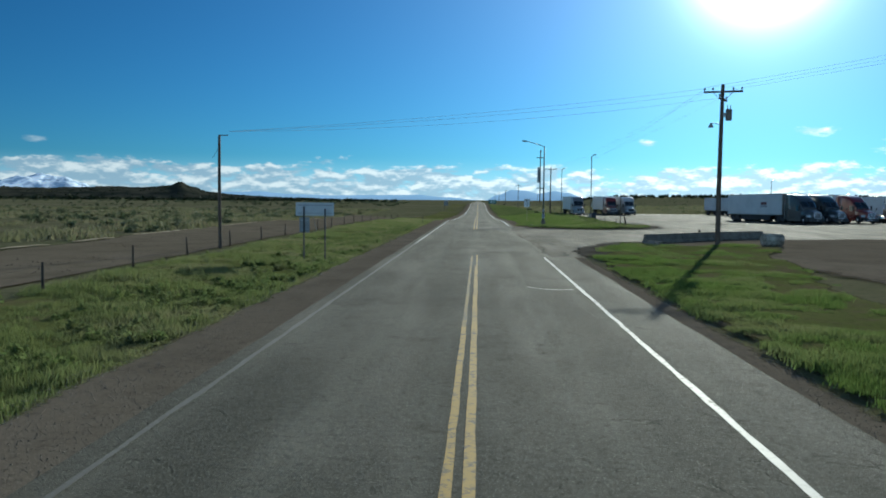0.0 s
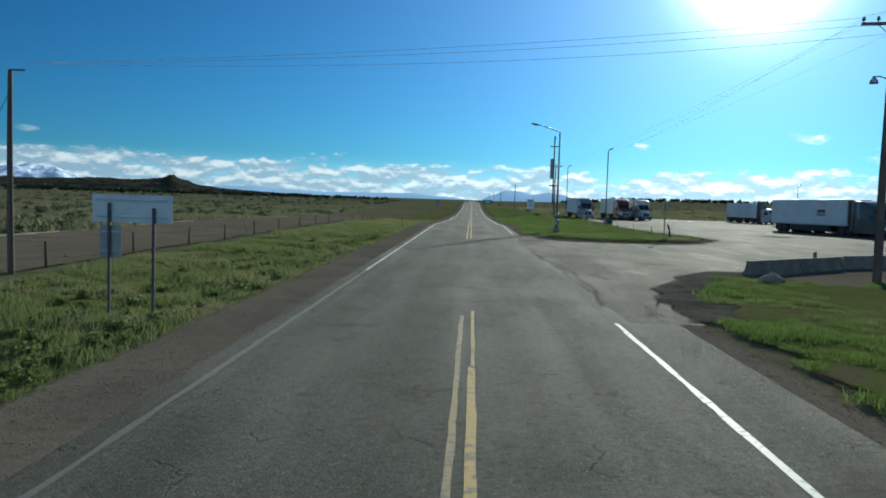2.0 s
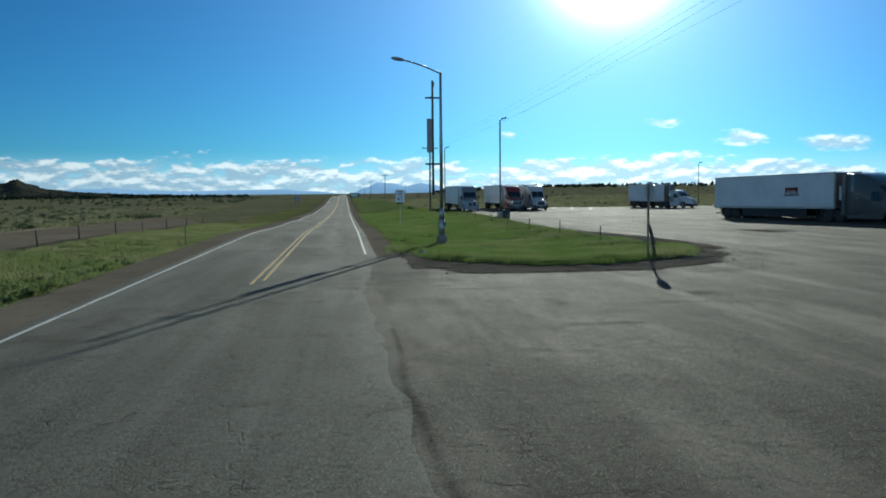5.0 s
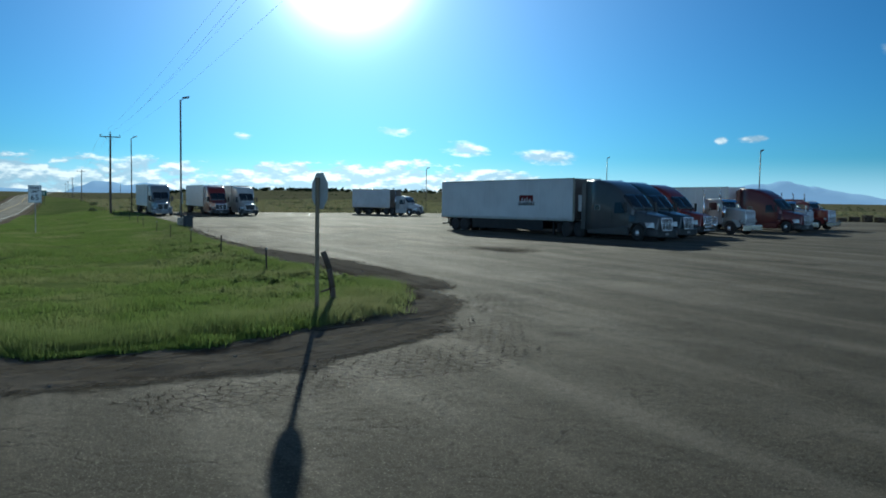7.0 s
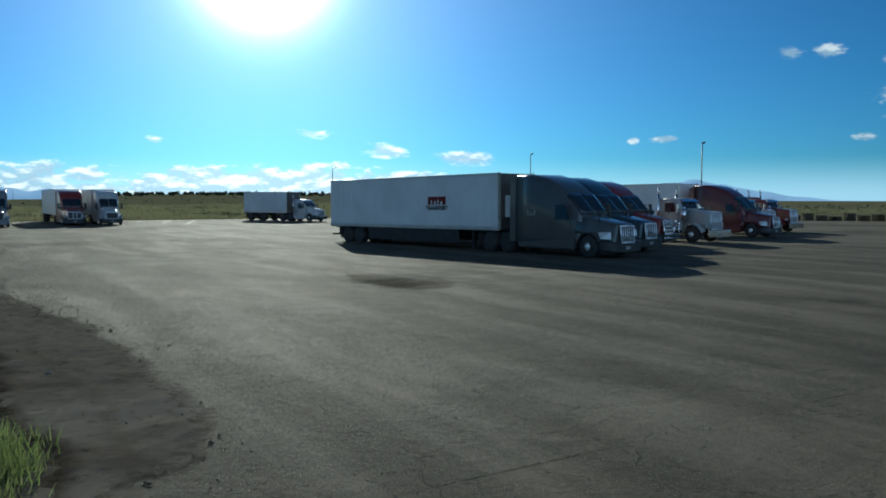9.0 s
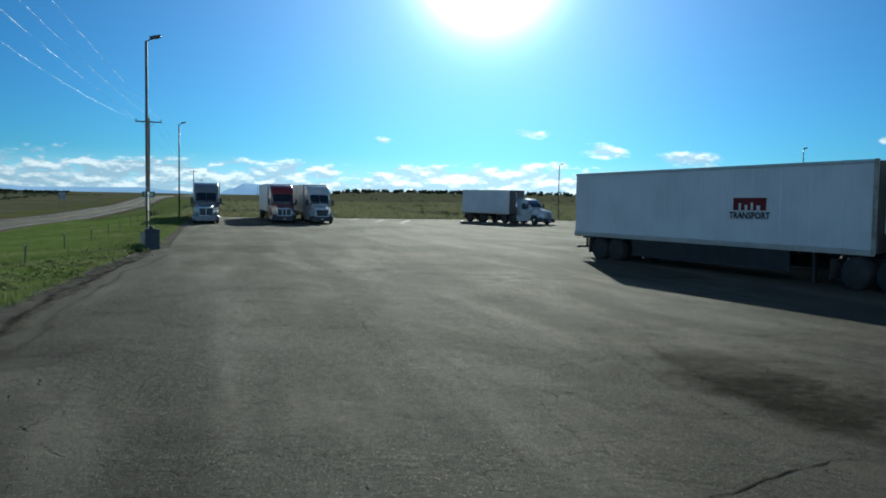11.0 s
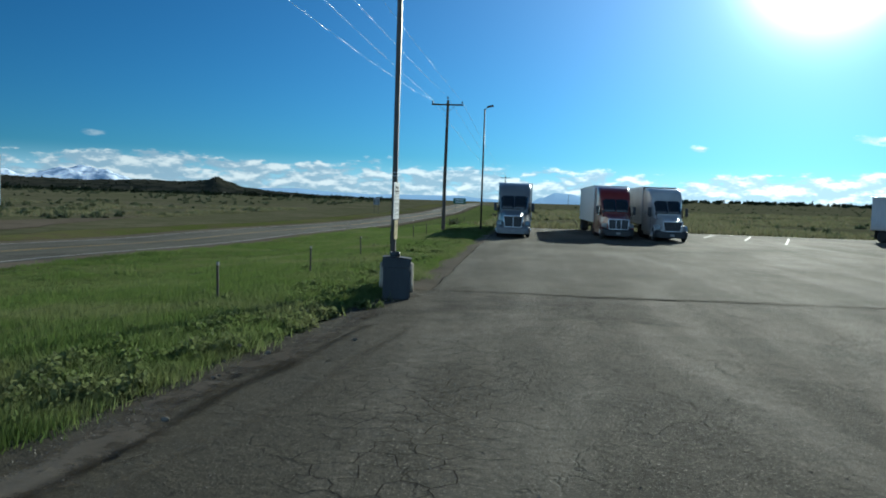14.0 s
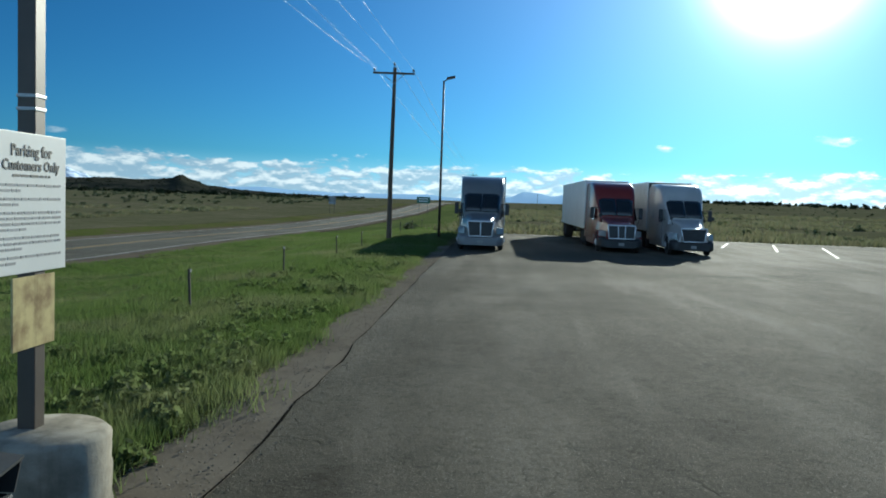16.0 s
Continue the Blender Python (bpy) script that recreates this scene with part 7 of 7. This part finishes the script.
def near_rim(rng, n):
    """Fine dense grass on the bank beside the light pole."""
    y = 112 + 62 * rng.uniform(0, 1, n)
    hi = np.interp(y, [112, 118, 128, 134, 150, 200], [17.8, 18.1, 18.85, 19.3, 19.4, 19.4])
    x = hi - 6.5 * rng.uniform(0, 1, n) ** 1.5
    keep = ~((np.abs(x - 19.75) < 0.55) & (np.abs(y - 129.6) < 1.2))
    return x[keep], y[keep], (0.95 + 0.4 * patchy(x, y, 0.35, 14.0) + 0.35 * patchy(x, y, 1.6, 15.0))[keep]


def field_left(rng, n):
    y = -5 + 330 * rng.uniform(0, 1, n) ** 1.3
    x = -28.5 - 0.03 * np.clip(y - 60, 0, None) - 150 * rng.uniform(0, 1, n) ** 1.6
    p = patchy(x, y, 0.07, 17.0)
    keep = p > 0.02
    return x[keep], y[keep], (1.1 + 1.0 * p)[keep]


def field_back(rng, n):
    y = 191 + 230 * rng.uniform(0, 1, n) ** 1.6
    x = 18 + 260 * rng.uniform(0, 1, n)
    p = patchy(x, y, 0.05, 20.0)
    keep = p > -0.15
    return x[keep], y[keep], (1.3 + 1.0 * p)[keep]


grass_mesh("grass", "rough green grass and weeds on the verge", 60000, left_verge, M_GRASS, 0.07, 0.26, 10, 1, 0.011)
grass_mesh("grass", "short bright grass at the driveway corner", 62000, corner_verge, M_LUSH, 0.04, 0.16, 9, 2, 0.012, 0.13, 0.09)
grass_mesh("grass", "lush green grass on the island", 70000, island, M_LUSH, 0.05, 0.18, 9, 3, 0.013, 0.13, 0.09)
grass_mesh("grass", "tall weeds along the edge of the lot", 34000, lot_rim, M_WEED, 0.05, 0.20, 12, 4, 0.007, 0.19, 0.08)
grass_mesh("grass", "fine dense grass on the bank beside the lot", 42000, near_rim, M_LUSH, 0.05, 0.17, 10, 8, 0.006, 0.14, 0.09)
grass_mesh("grass", "pale seeding grass at the island's tip", 9000, island_front, M_WEED, 0.08, 0.25, 12, 5, 0.008, 0.18, 0.08)
grass_mesh("grass", "dry bunch grass across the field", 22000, field_left, M_FIELD_GRASS, 0.15, 0.45, 7, 6, 0.06, 0.3)
grass_mesh("grass", "dry bunch grass behind the lot", 16000, field_back, M_FIELD_GRASS, 0.2, 0.5, 7, 7, 0.08, 0.4)


def shrubs(name, label, category, places, leaf, material, seed, per=46, zf=land_z):
    """Low rounded shrubs made of many small leaf faces with uneven outlines."""
    rng = np.random.default_rng(seed)
    verts, faces = [], []
    for x, y, r, h in places:
        z0 = zf(x, y)
        lobes = [(rng.normal(0, r * 0.4), rng.normal(0, r * 0.4), rng.uniform(0.5, 1.0)) for _ in range(4)]
        for _ in range(per):
            lx, ly, ls = lobes[rng.integers(0, 4)]
            d = rng.normal(0, 1, 3)
            d /= np.linalg.norm(d)
            d[2] = abs(d[2])
            k = rng.uniform(0.55, 1.0) * ls
            c = np.array((x + lx + d[0] * r * 0.6 * k, y + ly + d[1] * r * 0.6 * k, z0 + 0.02 + d[2] * h * k))
            a, b = rng.normal(0, leaf, 3), rng.normal(0, leaf, 3)
            i = len(verts)
            verts += [tuple(c - a), tuple(c + b), tuple(c + a), tuple(c - b * 0.8)]
            faces.append((i, i + 1, i + 2, i + 3))
    return tagged(mesh_from(name, verts, faces, material), label, category, kind="stuff")


rng = np.random.default_rng(91)
sage = []
for _ in range(3200):
    y = -10 + 700 * rng.uniform(0, 1) ** 1.5
    x = -30 - 0.03 * max(0, y - 60) - 330 * rng.uniform(0, 1) ** 1.4
    if noise.noise((x * 0.03, y * 0.03, 3.0)) > -0.1:
        s = rng.uniform(0.35, 1.25)
        sage.append((x, y, s, s * 0.8))
shrubs("sagebrush", "scattered grey-green sagebrush on the plain", "shrub", sage, 0.16, M_SAGE, 92)
back = []
for _ in range(800):
    y = 195 + 600 * rng.uniform(0, 1) ** 1.5
    x = 14 + 480 * rng.uniform(0, 1)
    s = rng.uniform(0.35, 1.1)
    back.append((x, y, s, s * 0.8))
shrubs("sagebrush", "low dark shrubs in the field behind the lot", "shrub", back, 0.18, M_SAGE, 93, 36)
weeds = []
for _ in range(1150):
    y = 80 + 96 * rng.uniform(0, 1)
    weeds.append((island_edge(y) - 0.7 - abs(rng.normal(0, 1.4)), y, rng.uniform(0.14, 0.34), rng.uniform(0.16, 0.36)))
for _ in range(420):
    y = 1 + 85 * rng.uniform(0, 1)
    weeds.append((-6.5 - abs(rng.normal(0, 2.2)), y, rng.uniform(0.18, 0.4), rng.uniform(0.2, 0.45)))
for _ in range(90):
    y = rng.uniform(112, 131)
    weeds.append((island_edge(y) - rng.uniform(0.3, 2.2), y, rng.uniform(0.24, 0.46), rng.uniform(0.26, 0.44)))
weeds = [w for w in weeds if not (abs(w[0] - 19.75) < 0.9 and abs(w[1] - 129.8) < 1.6)]
shrubs("weeds", "leafy roadside weeds in clumps", "weeds", weeds, 0.022, M_WEED, 94, 260)
trees = []
for _ in range(420):
    a = radians(rng.uniform(6, 46))
    r = rng.uniform(620, 1050)
    s = rng.uniform(1.2, 2.6)
    trees.append((15 + r * math.sin(a), 100 + r * math.cos(a), s, s * 1.6))
for _ in range(1300):
    a = radians(rng.uniform(-62, -9))
    r = 420 + 1500 * rng.uniform(0, 1) ** 0.8
    s = rng.uniform(1.5, 3.2)
    trees.append((15 + r * math.sin(a), 100 + r * math.cos(a), s, s * 1.3))
shrubs("juniper_woods", "dark juniper scrub along the horizon", "trees", trees, 0.6, M_JUNIPER, 95, 40)

def hill_z(x, y):
    az, r = math.degrees(math.atan2(x - 12, y - 40)), math.hypot(x - 12, y - 40)
    return ridge_height(az, r, 3200, 4200, HILL, 0.10, 3) - 1.0


woods = []
for _ in range(1500):
    a, r = radians(rng.uniform(-60, -12)), rng.uniform(3220, 3760)
    if noise.noise((a * 40, r * 0.01, 5.0)) > -0.15:
        s = rng.uniform(2.5, 5.5)
        woods.append((12 + r * math.sin(a), 40 + r * math.cos(a), s, s * 0.9))
shrubs("hill_woods", "dark juniper scrub on the far hill", "trees", woods, 1.4, M_JUNIPER, 96, 16, hill_z)

bm = bmesh.new()
box(bm, (0.55, 0.28, 2.35), (0.85, 0.46, 1.15), 0.05)
part("nose_unit", bm, M_TRAILER, main_trailer, "white box unit on the trailer's nose")

# emblem on the trailer: plain red blocks with a dark word below
bm = bmesh.new()
box(bm, (1.312, -5.05, 2.68), (0.006, 1.55, 0.46))
emblem = part("emblem", bm, M_EMBLEM, main_trailer, "red block emblem with white cuts")
for dy, w, h in ((-0.45, 0.10, 0.26), (-0.15, 0.12, 0.20), (0.12, 0.10, 0.28), (0.42, 0.16, 0.18)):
    bm = bmesh.new()
    box(bm, (1.317, -5.05 + dy, 2.45 + h / 2), (0.005, w, h))
    part("cut", bm, M_TRAILER, emblem)
lettering("TRANSPORT", 0.34, Matrix(((0, 0, 1, 1.314), (1, 0, 0, -5.05), (0, 1, 0, 2.25), (0, 0, 0, 1))), M_INK, main_trailer, bold=0.008)
